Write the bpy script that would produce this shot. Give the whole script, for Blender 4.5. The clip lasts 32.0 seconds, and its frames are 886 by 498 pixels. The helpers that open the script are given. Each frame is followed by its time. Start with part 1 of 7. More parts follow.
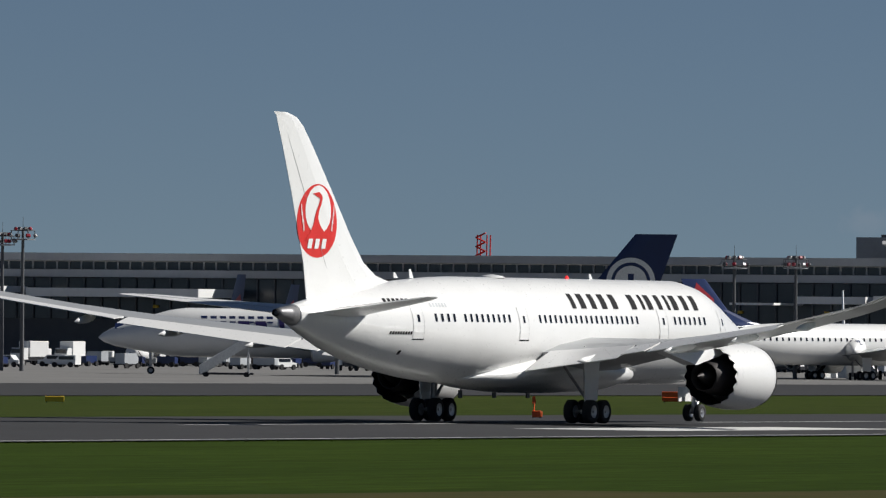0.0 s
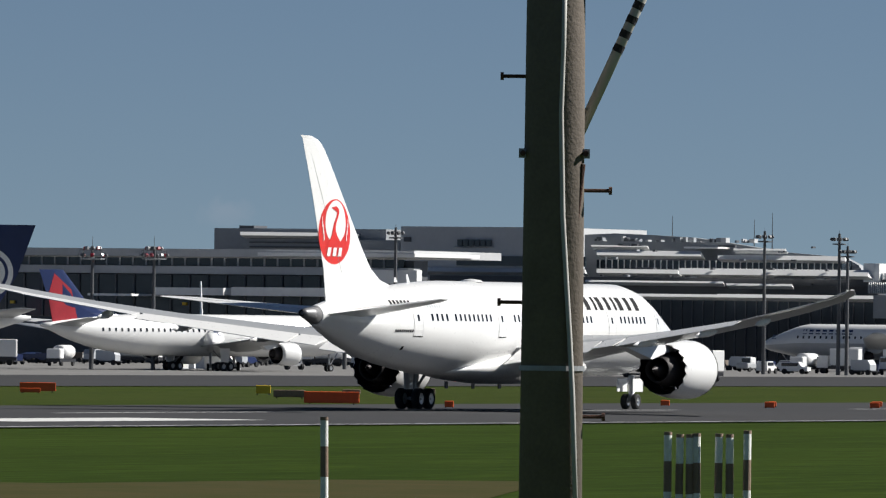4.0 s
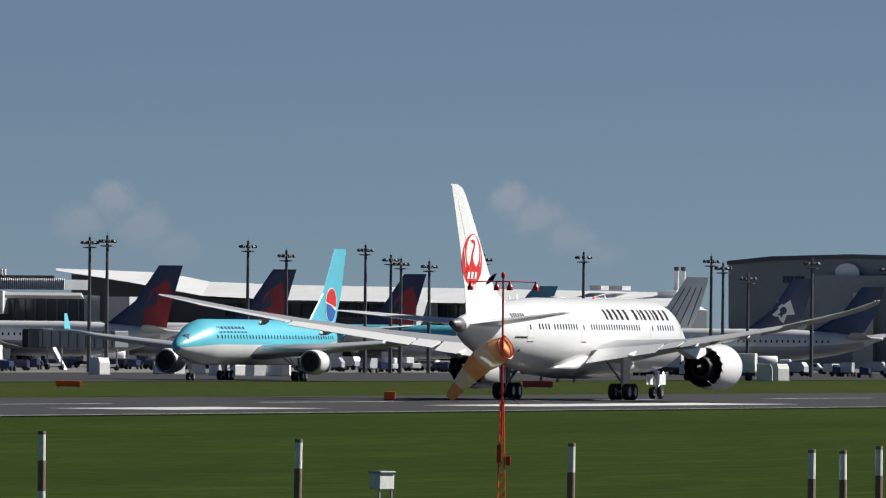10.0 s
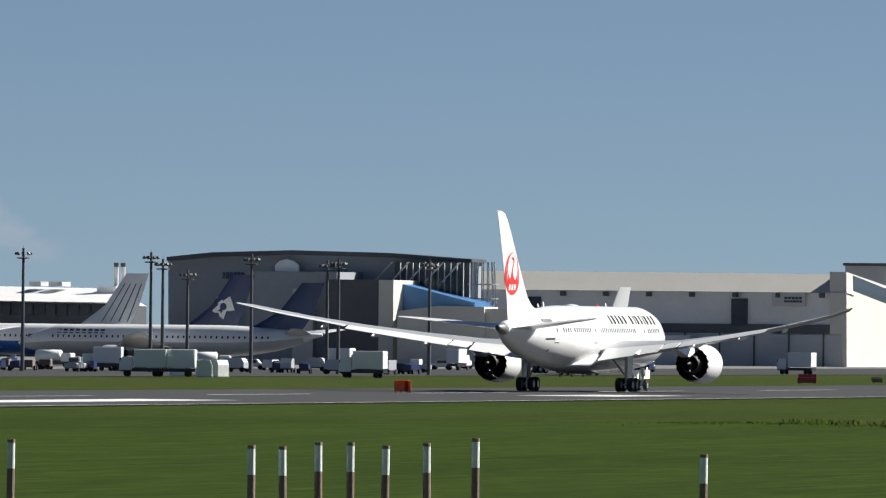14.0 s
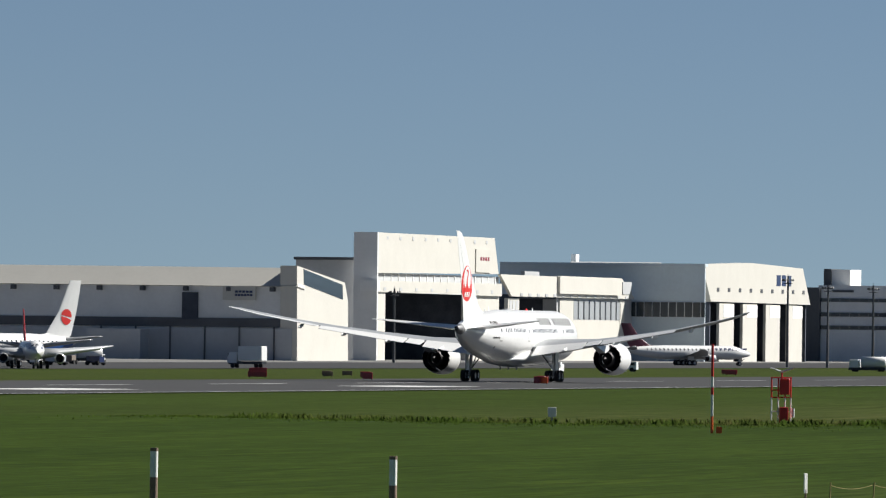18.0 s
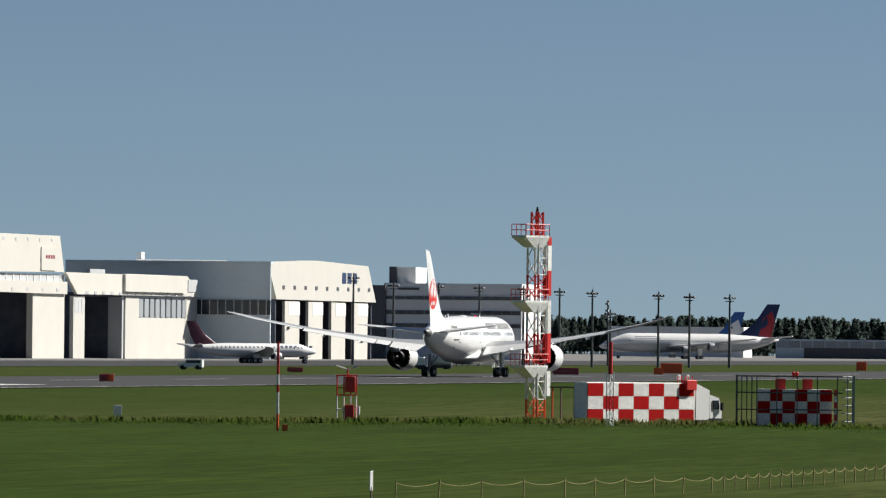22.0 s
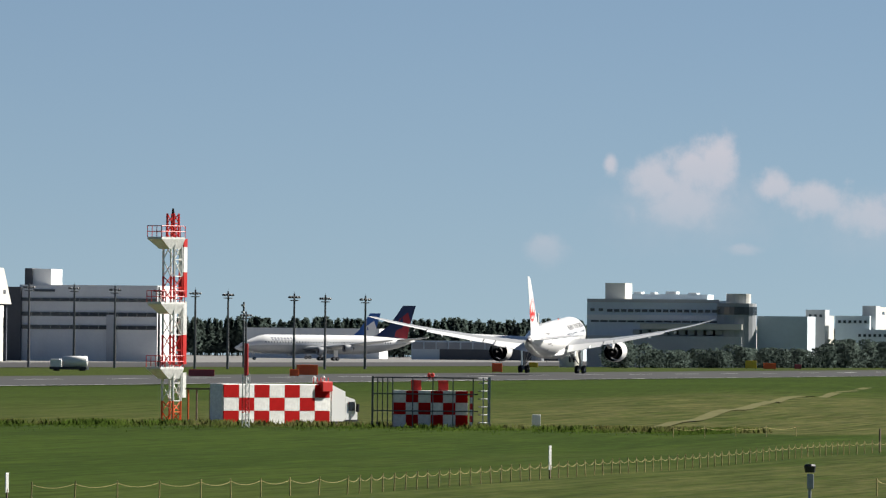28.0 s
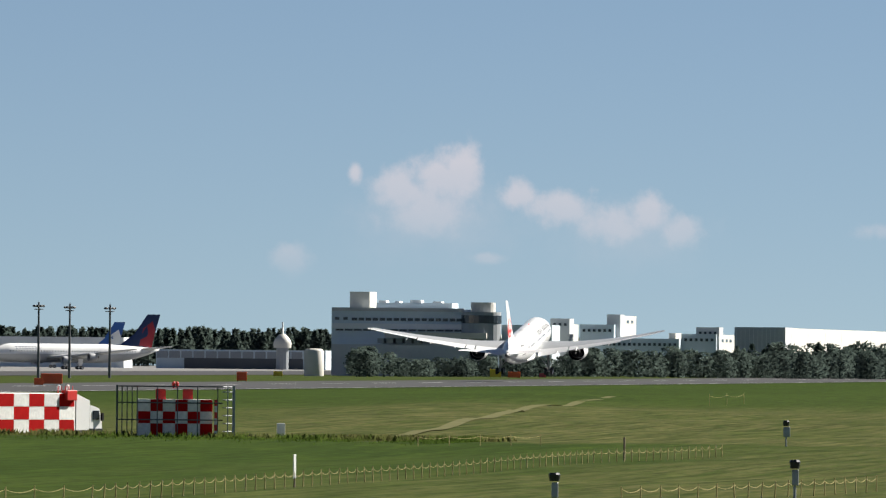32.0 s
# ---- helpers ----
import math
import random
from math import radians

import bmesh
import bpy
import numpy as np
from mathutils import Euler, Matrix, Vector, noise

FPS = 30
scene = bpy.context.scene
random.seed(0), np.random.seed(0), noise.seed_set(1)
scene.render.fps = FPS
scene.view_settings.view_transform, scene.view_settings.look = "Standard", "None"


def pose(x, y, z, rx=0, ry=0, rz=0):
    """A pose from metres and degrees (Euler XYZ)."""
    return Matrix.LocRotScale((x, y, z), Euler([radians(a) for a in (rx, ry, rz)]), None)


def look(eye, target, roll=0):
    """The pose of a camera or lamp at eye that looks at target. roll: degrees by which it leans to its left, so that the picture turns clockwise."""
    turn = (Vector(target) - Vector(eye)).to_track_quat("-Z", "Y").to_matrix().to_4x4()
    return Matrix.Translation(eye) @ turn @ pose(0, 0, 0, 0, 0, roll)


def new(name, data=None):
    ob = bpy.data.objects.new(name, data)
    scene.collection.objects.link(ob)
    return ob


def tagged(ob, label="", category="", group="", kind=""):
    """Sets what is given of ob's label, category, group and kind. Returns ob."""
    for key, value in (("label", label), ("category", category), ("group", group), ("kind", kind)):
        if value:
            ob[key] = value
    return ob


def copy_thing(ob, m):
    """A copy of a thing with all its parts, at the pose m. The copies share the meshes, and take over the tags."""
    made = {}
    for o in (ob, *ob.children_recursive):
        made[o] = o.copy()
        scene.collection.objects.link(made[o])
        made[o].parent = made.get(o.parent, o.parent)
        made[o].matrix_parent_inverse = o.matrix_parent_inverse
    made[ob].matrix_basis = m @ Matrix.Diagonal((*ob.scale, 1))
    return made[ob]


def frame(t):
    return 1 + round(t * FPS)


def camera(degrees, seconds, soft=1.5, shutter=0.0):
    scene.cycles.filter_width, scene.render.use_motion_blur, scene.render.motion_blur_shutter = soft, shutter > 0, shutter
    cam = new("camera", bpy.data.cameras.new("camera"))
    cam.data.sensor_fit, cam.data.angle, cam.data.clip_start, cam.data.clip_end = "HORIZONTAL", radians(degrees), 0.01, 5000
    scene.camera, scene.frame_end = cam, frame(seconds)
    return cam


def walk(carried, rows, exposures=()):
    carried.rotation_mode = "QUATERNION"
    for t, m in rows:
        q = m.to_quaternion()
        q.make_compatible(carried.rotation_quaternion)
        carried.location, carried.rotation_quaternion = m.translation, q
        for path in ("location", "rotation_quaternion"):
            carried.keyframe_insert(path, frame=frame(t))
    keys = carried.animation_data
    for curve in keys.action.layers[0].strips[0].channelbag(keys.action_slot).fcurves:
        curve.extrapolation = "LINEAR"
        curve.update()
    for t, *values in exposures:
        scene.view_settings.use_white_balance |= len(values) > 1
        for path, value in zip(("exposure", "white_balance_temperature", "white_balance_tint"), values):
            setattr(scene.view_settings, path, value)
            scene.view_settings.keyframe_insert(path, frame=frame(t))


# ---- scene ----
TICK = 1 / 18482          # one step of bearing, in radians
EYE = 5.06                # height of the lens over the runway
RUNWAY_Y = 274.7          # the runway's centre line runs along x at this distance
FLAT = -0.9               # level of the apron, a little below the runway


def spot(a, d):
    """The place on plan at bearing a (in steps) and distance d."""
    th = radians(28.3635) - a * TICK
    return d * math.cos(th), d * math.sin(th)


def high(b, d):
    """The height seen b steps over the level of the lens at distance d."""
    return EYE + b * TICK * d


def sight(a, b, lean):
    """The camera's pose when it looks at bearing a and b steps above level."""
    x, y = spot(a, 1000)
    return look((0, 0, EYE), (x, y, high(b, 1000)), lean)


cam = camera(4.858, 32.0, 1.25, 0.0)
walk(cam, [
    (0, sight(-1.9, 148.2, 0.63)),
    (0.2, sight(50.0, 149.2, 0.64)),
    (0.5, sight(103.4, 150.3, 0.65)),
    (1, sight(259.2, 148.4, 0.65)),
    (1.5, sight(405.9, 146.9, 0.66)),
    (2, sight(547.4, 147.5, 0.68)),
    (2.5, sight(692.6, 145.2, 0.66)),
    (4.5, sight(1321.9, 147.7, 0.68)),
    (5, sight(1528.4, 151.0, 0.66)),
    (5.5, sight(1671.6, 151.1, 0.65)),
    (6, sight(1765.9, 150.4, 0.64)),
    (6.5, sight(1902.9, 152.0, 0.65)),
    (7, sight(2056.2, 152.2, 0.62)),
    (7.5, sight(2143.9, 153.7, 0.59)),
    (8, sight(2222.3, 153.4, 0.58)),
    (8.5, sight(2357.7, 153.5, 0.53)),
    (9, sight(2531.0, 153.7, 0.55)),
    (9.5, sight(2671.0, 154.6, 0.56)),
    (10, sight(2733.8, 154.0, 0.57)),
    (10.5, sight(2796.4, 154.0, 0.56)),
    (11, sight(2891.9, 153.4, 0.56)),
    (11.5, sight(3010.7, 154.8, 0.58)),
    (12, sight(3169.9, 156.2, 0.59)),
    (12.5, sight(3307.9, 156.4, 0.61)),
    (13, sight(3439.8, 157.1, 0.59)),
    (13.5, sight(3575.3, 157.3, 0.56)),
    (14, sight(3725.0, 156.7, 0.56)),
    (14.5, sight(3867.4, 156.2, 0.55)),
    (16.5, sight(4377.3, 155.2, 0.62)),
    (17, sight(4491.8, 154.5, 0.63)),
    (17.5, sight(4594.8, 155.3, 0.65)),
    (18, sight(4696.9, 155.5, 0.66)),
    (18.5, sight(4786.6, 157.9, 0.64)),
    (19, sight(4873.8, 159.1, 0.64)),
    (19.5, sight(4961.5, 157.8, 0.63)),
    (20, sight(5062.8, 157.5, 0.62)),
    (20.5, sight(5164.8, 158.0, 0.62)),
    (21, sight(5268.3, 160.0, 0.58)),
    (21.5, sight(5376.8, 159.1, 0.59)),
    (22, sight(5465.6, 160.0, 0.61)),
    (22.5, sight(5513.2, 159.8, 0.59)),
    (23, sight(5555.9, 159.4, 0.58)),
    (23.5, sight(5652.4, 161.2, 0.59)),
    (24, sight(5745.6, 161.6, 0.62)),
    (24.5, sight(5820.7, 163.9, 0.66)),
    (25, sight(5856.8, 163.2, 0.64)),
    (25.5, sight(5894.6, 165.5, 0.64)),
    (26, sight(5958.5, 161.8, 0.54)),
    (26.5, sight(6054.8, 164.5, 0.54)),
    (28.5, sight(6114.6, 169.2, 0.57)),
    (29, sight(6141.8, 169.7, 0.59)),
    (29.5, sight(6234.1, 172.7, 0.58)),
    (30, sight(6293.7, 173.5, 0.56)),
    (30.5, sight(6350.1, 179.4, 0.57)),
    (31, sight(6400.5, 180.7, 0.57)),
    (31.5, sight(6480.6, 181.5, 0.55)),
    (32, sight(6561.9, 189.0, 0.55)),
], exposures=[(0, 0.14, 6400, 9), (2.5, 0.3, 6400, 9), (5, 0.6, 6400, 9), (6.5, 0.52, 6400, 9), (8, 0.4, 6400, 9), (11, 0.5, 6400, 9), (13, 0.78, 6450, 9), (14, 0.85, 6450, 9), (18, 0.7, 6450, 8), (21, 0.6, 6500, 8), (24, 0.92, 6600, 8), (26, 1.0, 6650, 8), (32, 1.12, 6700, 8)])

# ---- daylight ----
SUN_AZ, SUN_EL = radians(-50), radians(38)
world = bpy.data.worlds.new("sky")
scene.world = world
world.use_nodes = True
wn = world.node_tree
wn.nodes.clear()
w_out = wn.nodes.new("ShaderNodeOutputWorld")
w_bg = wn.nodes.new("ShaderNodeBackground")
w_sky = wn.nodes.new("ShaderNodeTexSky")
w_sky.sky_type = "NISHITA"
w_sky.sun_disc = False
w_sky.sun_elevation = SUN_EL
w_sky.sun_rotation = radians(90) - SUN_AZ
w_sky.altitude, w_sky.air_density, w_sky.dust_density, w_sky.ozone_density = 0, 0.42, 0.0, 1.35
w_bg.inputs[1].default_value = 0.0338
w_tc = wn.nodes.new("ShaderNodeTexCoord")
# the hazy band at the very horizon is thin on this clear day: look a little higher up the sky
w_up = wn.nodes.new("ShaderNodeVectorMath")
w_up.operation = "ADD"
w_up.inputs[1].default_value = (0, 0, 0.02)
wn.links.new(w_tc.outputs["Generated"], w_up.inputs[0])
wn.links.new(w_up.outputs[0], w_sky.inputs[0])


def node(kind, operation=""):
    n = wn.nodes.new(kind)
    if operation:
        n.operation = operation
    return n


def cloud(last, lobes, base, top, amount, seed, ragged=1.2, soft=0.75):
    """A cumulus on the sky: rounded lobes of (bearing, height, half width, half height) in steps, torn by noise,
    crisp above and thinning out from its top down to its base."""
    a0, b0 = lobes[0][:2]
    th = radians(28.3635) - a0 * TICK
    mp = node("ShaderNodeMapping")
    mp.vector_type = "TEXTURE"
    mp.inputs["Location"].default_value = (math.cos(th), math.sin(th), b0 * TICK)
    mp.inputs["Rotation"].default_value = (0, 0, th)
    mp.inputs["Scale"].default_value = (1.0, -100 * TICK, 100 * TICK)
    wn.links.new(w_tc.outputs["Generated"], mp.inputs["Vector"])
    flat = node("ShaderNodeVectorMath", "MULTIPLY")
    flat.inputs[1].default_value = (0, 1, 1)
    wn.links.new(mp.outputs[0], flat.inputs[0])
    body = None
    for a, b, ra, rb in lobes:
        off = node("ShaderNodeVectorMath", "SUBTRACT")
        off.inputs[1].default_value = (0, (a - a0) / 100, (b - b0) / 100)
        wn.links.new(flat.outputs[0], off.inputs[0])
        sc = node("ShaderNodeVectorMath", "MULTIPLY")
        sc.inputs[1].default_value = (0, 100 / ra, 100 / rb)
        wn.links.new(off.outputs[0], sc.inputs[0])
        ln = node("ShaderNodeVectorMath", "LENGTH")
        wn.links.new(sc.outputs[0], ln.inputs[0])
        inv = node("ShaderNodeMath", "SUBTRACT")
        inv.inputs[0].default_value = 1.0
        wn.links.new(ln.outputs["Value"], inv.inputs[1])
        if body is None:
            body = inv.outputs[0]
        else:
            mx = node("ShaderNodeMath", "SMOOTH_MAX")
            mx.inputs[2].default_value = 0.15
            wn.links.new(body, mx.inputs[0])
            wn.links.new(inv.outputs[0], mx.inputs[1])
            body = mx.outputs[0]
    mv = node("ShaderNodeVectorMath", "ADD")
    mv.inputs[1].default_value = (seed * 3.7, seed * 1.3, 0)
    wn.links.new(flat.outputs[0], mv.inputs[0])
    for scale, detail, amp in ((2.6, 9, ragged), (1.1, 2, ragged * 0.5)):
        nz = node("ShaderNodeTexNoise")
        nz.inputs["Scale"].default_value = scale
        nz.inputs["Detail"].default_value = detail
        nz.inputs["Roughness"].default_value = 0.6
        wn.links.new(mv.outputs[0], nz.inputs["Vector"])
        ad = node("ShaderNodeMath", "MULTIPLY_ADD")
        ad.inputs[1].default_value = amp
        wn.links.new(nz.outputs[0], ad.inputs[0])
        wn.links.new(body, ad.inputs[2])
        body = ad.outputs[0]
    rg = node("ShaderNodeMapRange")
    rg.interpolation_type = "SMOOTHSTEP"
    rg.inputs["From Min"].default_value = ragged * 0.75 + 0.02
    rg.inputs["From Max"].default_value = ragged * 0.75 + soft
    wn.links.new(body, rg.inputs["Value"])
    xyz = node("ShaderNodeSeparateXYZ")
    wn.links.new(w_tc.outputs["Generated"], xyz.inputs[0])
    fade = node("ShaderNodeMapRange")
    fade.inputs["From Min"].default_value, fade.inputs["From Max"].default_value = base * TICK, top * TICK
    fade.inputs["To Max"].default_value = amount
    wn.links.new(xyz.outputs[2], fade.inputs["Value"])
    ml = node("ShaderNodeMath", "MULTIPLY")
    wn.links.new(rg.outputs[0], ml.inputs[0])
    wn.links.new(fade.outputs[0], ml.inputs[1])
    mx = node("ShaderNodeMix")
    mx.data_type = "RGBA"
    wn.links.new(ml.outputs[0], mx.inputs[0])
    wn.links.new(last, mx.inputs[6])
    mx.inputs[7].default_value = (9.6, 9.0, 9.9, 1)
    return mx.outputs[2]


sky_color = w_sky.outputs[0]
sky_color = cloud(sky_color, [(6545, 318, 72, 62), (6592, 325, 55, 70), (6485, 290, 75, 60), (6530, 250, 110, 55), (6405, 322, 18, 28)], 150, 345, 0.72, 1)
sky_color = cloud(sky_color, [(6760, 262, 85, 45), (6700, 285, 45, 35), (6860, 235, 85, 45), (6925, 258, 55, 42), (6985, 225, 50, 40)], 110, 290, 0.62, 2)
sky_color = cloud(sky_color, [(6640, 172, 42, 16), (6290, 165, 45, 40)], 120, 185, 0.32, 3)
sky_color = cloud(sky_color, [(6560, 235, 230, 110), (6880, 205, 220, 100)], 90, 330, 0.3, 9, 0.8, 1.1)
sky_color = cloud(sky_color, [(7360, 225, 90, 22)], 190, 240, 0.35, 4)
sky_color = cloud(sky_color, [(2850, 240, 50, 45), (2900, 210, 60, 45), (2960, 175, 65, 40), (3010, 145, 60, 35)], 90, 270, 0.42, 5)
sky_color = cloud(sky_color, [(2150, 235, 55, 50), (2090, 195, 60, 50), (2210, 185, 75, 55), (2260, 150, 70, 40)], 90, 270, 0.38, 6)
sky_color = cloud(sky_color, [(748, 198, 60, 40)], 150, 240, 0.18, 8)
wn.links.new(sky_color, w_bg.inputs[0])
wn.links.new(w_bg.outputs[0], w_out.inputs[0])

sun = new("sun", bpy.data.lights.new("sun", "SUN"))
sun.data.energy = 5.0
sun.data.angle = radians(0.53)
sun.data.color = (1.0, 0.96, 0.905)
sun.matrix_world = look((0, 0, 0), (-math.cos(SUN_AZ) * math.cos(SUN_EL), -math.sin(SUN_AZ) * math.cos(SUN_EL), -math.sin(SUN_EL)))


# ---- materials ----
def material(name, color, rough=0.6, metal=0.0, vary=0.12, scale=2.0, bump=0.0, coat=0.0, second=None, fine=0.0, island=False, spec=0.5):
    """A node material: base colour broken by noise at two scales, with bump; second: a colour for patches."""
    m = bpy.data.materials.new(name)
    m.use_nodes = True
    nt = m.node_tree
    bs = nt.nodes["Principled BSDF"]
    tc = nt.nodes.new("ShaderNodeTexCoord")
    n1 = nt.nodes.new("ShaderNodeTexNoise")
    n1.inputs["Scale"].default_value = scale
    n1.inputs["Detail"].default_value = 5
    n2 = nt.nodes.new("ShaderNodeTexNoise")
    n2.inputs["Scale"].default_value = scale * 9
    n2.inputs["Detail"].default_value = 3
    for n in (n1, n2):
        nt.links.new(tc.outputs["Object"], n.inputs["Vector"])
    add = nt.nodes.new("ShaderNodeMath")
    add.operation = "MULTIPLY_ADD"
    nt.links.new(n2.outputs[0], add.inputs[0])
    add.inputs[1].default_value = 0.4 + fine
    nt.links.new(n1.outputs[0], add.inputs[2])
    ramp = nt.nodes.new("ShaderNodeMapRange")
    ramp.inputs["From Min"].default_value = 0.4
    ramp.inputs["From Max"].default_value = 1.0 + fine
    nt.links.new(add.outputs[0], ramp.inputs["Value"])
    mix = nt.nodes.new("ShaderNodeMix")
    mix.data_type = "RGBA"
    c2 = second if second else tuple(c * (1 - vary) for c in color)
    c1 = color if second else tuple(min(1, c * (1 + vary * 0.6)) for c in color)
    mix.inputs[6].default_value = (*c1, 1)
    mix.inputs[7].default_value = (*c2, 1)
    nt.links.new(ramp.outputs[0], mix.inputs[0])
    last = mix.outputs[2]
    oi = nt.nodes.new("ShaderNodeNewGeometry" if island else "ShaderNodeObjectInfo")
    mr = nt.nodes.new("ShaderNodeMapRange")
    mr.inputs["To Min"].default_value = 1 - vary * (1.6 if island else 0.5)
    mr.inputs["To Max"].default_value = 1 + vary * (1.6 if island else 0.5)
    nt.links.new(oi.outputs["Random Per Island" if island else "Random"], mr.inputs["Value"])
    mul = nt.nodes.new("ShaderNodeVectorMath")
    mul.operation = "SCALE"
    nt.links.new(last, mul.inputs[0])
    nt.links.new(mr.outputs[0], mul.inputs["Scale"])
    nt.links.new(mul.outputs[0], bs.inputs["Base Color"])
    bs.inputs["Metallic"].default_value = metal
    bs.inputs["Specular IOR Level"].default_value = spec
    rr = nt.nodes.new("ShaderNodeMapRange")
    rr.inputs["To Min"].default_value = max(0.02, rough - 0.08)
    rr.inputs["To Max"].default_value = min(1, rough + 0.08)
    nt.links.new(n2.outputs[0], rr.inputs["Value"])
    nt.links.new(rr.outputs[0], bs.inputs["Roughness"])
    bs.inputs["Coat Weight"].default_value = coat
    bs.inputs["Coat Roughness"].default_value = 0.1
    if bump:
        bp = nt.nodes.new("ShaderNodeBump")
        bp.inputs["Strength"].default_value = bump
        bp.inputs["Distance"].default_value = 0.05
        nt.links.new(n2.outputs[0], bp.inputs["Height"])
        nt.links.new(bp.outputs[0], bs.inputs["Normal"])
    return m


def glow(name, color, strength):
    m = bpy.data.materials.new(name)
    m.use_nodes = True
    bs = m.node_tree.nodes["Principled BSDF"]
    bs.inputs["Base Color"].default_value = (*color, 1)
    bs.inputs["Emission Color"].default_value = (*color, 1)
    bs.inputs["Emission Strength"].default_value = strength
    return m


WHITE = material("white_paint", (0.8, 0.8, 0.79), 0.3, 0, 0.05, 0.5, coat=0.3)
HULL_GREY = material("hull_grey", (0.45, 0.46, 0.47), 0.35, 0, 0.08, 0.8, coat=0.2)
WING_GREY = material("wing_grey", (0.36, 0.37, 0.38), 0.4, 0, 0.08, 0.6, coat=0.2)
METAL = material("bare_metal", (0.42, 0.42, 0.43), 0.35, 0.8, 0.12, 1.5)
DARK_METAL = material("dark_metal", (0.05, 0.05, 0.055), 0.4, 0.6, 0.2, 2)
TITANIUM = material("exhaust_metal", (0.045, 0.04, 0.04), 0.55, 0.4, 0.2, 2)
INDIGO = material("fan_liner", (0.012, 0.01, 0.035), 0.6, 0.2, 0.2, 2)
RUBBER = material("rubber", (0.018, 0.018, 0.02), 0.85, 0, 0.3, 6, bump=0.2)
GLASS_DARK = material("cabin_glass", (0.015, 0.018, 0.025), 0.12, 0, 0.2, 1)
BLACK = material("black_paint", (0.006, 0.006, 0.008), 0.7, 0, 0.2, 1, spec=0.15)
TAILRED = material("deep_red_paint", (0.33, 0.02, 0.03), 0.4, 0, 0.2, 0.4)
TEAL = material("teal_blue_paint", (0.07, 0.26, 0.36), 0.4, 0, 0.1, 0.5)
RED = material("signal_red", (0.62, 0.025, 0.02), 0.45, 0, 0.15, 0.8)
NAVY = material("navy_paint", (0.012, 0.025, 0.095), 0.35, 0, 0.15, 0.6, coat=0.2)
SKYBLUE = material("sky_blue_paint", (0.12, 0.5, 0.62), 0.35, 0, 0.08, 0.6, coat=0.2)
MAROON = material("maroon_paint", (0.28, 0.015, 0.03), 0.35, 0, 0.15, 0.4, coat=0.2)
SILVER = material("silver_paint", (0.48, 0.5, 0.52), 0.35, 0.2, 0.1, 0.6)
BLUE = material("blue_paint", (0.03, 0.12, 0.4), 0.4, 0, 0.1, 0.6)
PLUM = material("plum_paint", (0.075, 0.012, 0.03), 0.4, 0, 0.15, 0.4)
PURPLE = material("dark_purple_paint", (0.035, 0.025, 0.12), 0.4, 0, 0.12, 0.6)
ORANGE = material("orange_paint", (0.85, 0.12, 0.02), 0.5, 0, 0.12, 3)
YELLOW = material("yellow_paint", (0.75, 0.5, 0.03), 0.5, 0, 0.12, 2)
BROWN = material("rust_brown", (0.25, 0.175, 0.13), 0.8, 0, 0.3, 4, bump=0.3)
POSTWHITE = material("post_white", (0.82, 0.82, 0.79), 0.75, 0, 0.2, 5, bump=0.3)
POLE = material("weathered_pole", (0.2, 0.165, 0.135), 0.85, 0, 0.3, 6, bump=0.12, second=(0.13, 0.108, 0.09), fine=0.3)
ZINC = material("galvanised_steel", (0.36, 0.37, 0.38), 0.5, 0.5, 0.2, 5)
RUST = material("rusty_steel", (0.1, 0.05, 0.035), 0.8, 0.3, 0.3, 12, bump=0.3)
CABLE = material("cable_sheath", (0.5, 0.49, 0.46), 0.6, 0, 0.15, 8)
ASPHALT = material("asphalt", (0.05, 0.05, 0.052), 0.88, 0, 0.2, 0.08, bump=0.2, second=(0.036, 0.036, 0.038), fine=0.2, spec=0.2)
APRON = material("apron_concrete", (0.19, 0.186, 0.18), 0.85, 0, 0.25, 0.05, bump=0.1, second=(0.13, 0.128, 0.124), spec=0.2)
PAINT = material("runway_paint", (0.72, 0.72, 0.7), 0.7, 0, 0.25, 1.5, second=(0.4, 0.4, 0.39))
FACADE = material("pale_cladding", (0.8, 0.8, 0.79), 0.6, 0, 0.1, 0.15)
FACADE_DK = material("dark_cladding", (0.085, 0.09, 0.1), 0.5, 0, 0.2, 0.12)
TERMINAL = material("terminal_grey", (0.3, 0.32, 0.34), 0.6, 0, 0.15, 0.12)
# hangar interiors' shade put into the wall colour; also colours two dark doors
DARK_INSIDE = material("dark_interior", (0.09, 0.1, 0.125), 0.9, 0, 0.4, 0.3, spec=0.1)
CONE_GREY = material("cone_grey", (0.2, 0.2, 0.205), 0.45, 0.5, 0.12, 1.5)
FLANK_BLUE = material("blue_grey_cladding", (0.6, 0.68, 0.73), 0.5, 0, 0.12, 0.1)
FACADE_MID = material("grey_cladding", (0.5, 0.51, 0.52), 0.6, 0, 0.12, 0.12)
HANGARWHITE = material("hangar_white", (0.6, 0.58, 0.525), 0.6, 0, 0.07, 0.12, fine=0.1)
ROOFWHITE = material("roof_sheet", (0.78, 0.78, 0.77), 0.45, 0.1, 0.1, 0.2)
WINDOW = material("window_glass", (0.03, 0.04, 0.05), 0.15, 0, 0.25, 0.4)
BLUEROOF = material("blue_roof", (0.05, 0.16, 0.34), 0.5, 0, 0.12, 0.3)
MAST = material("mast_steel", (0.12, 0.124, 0.13), 0.6, 0.3, 0.2, 1)


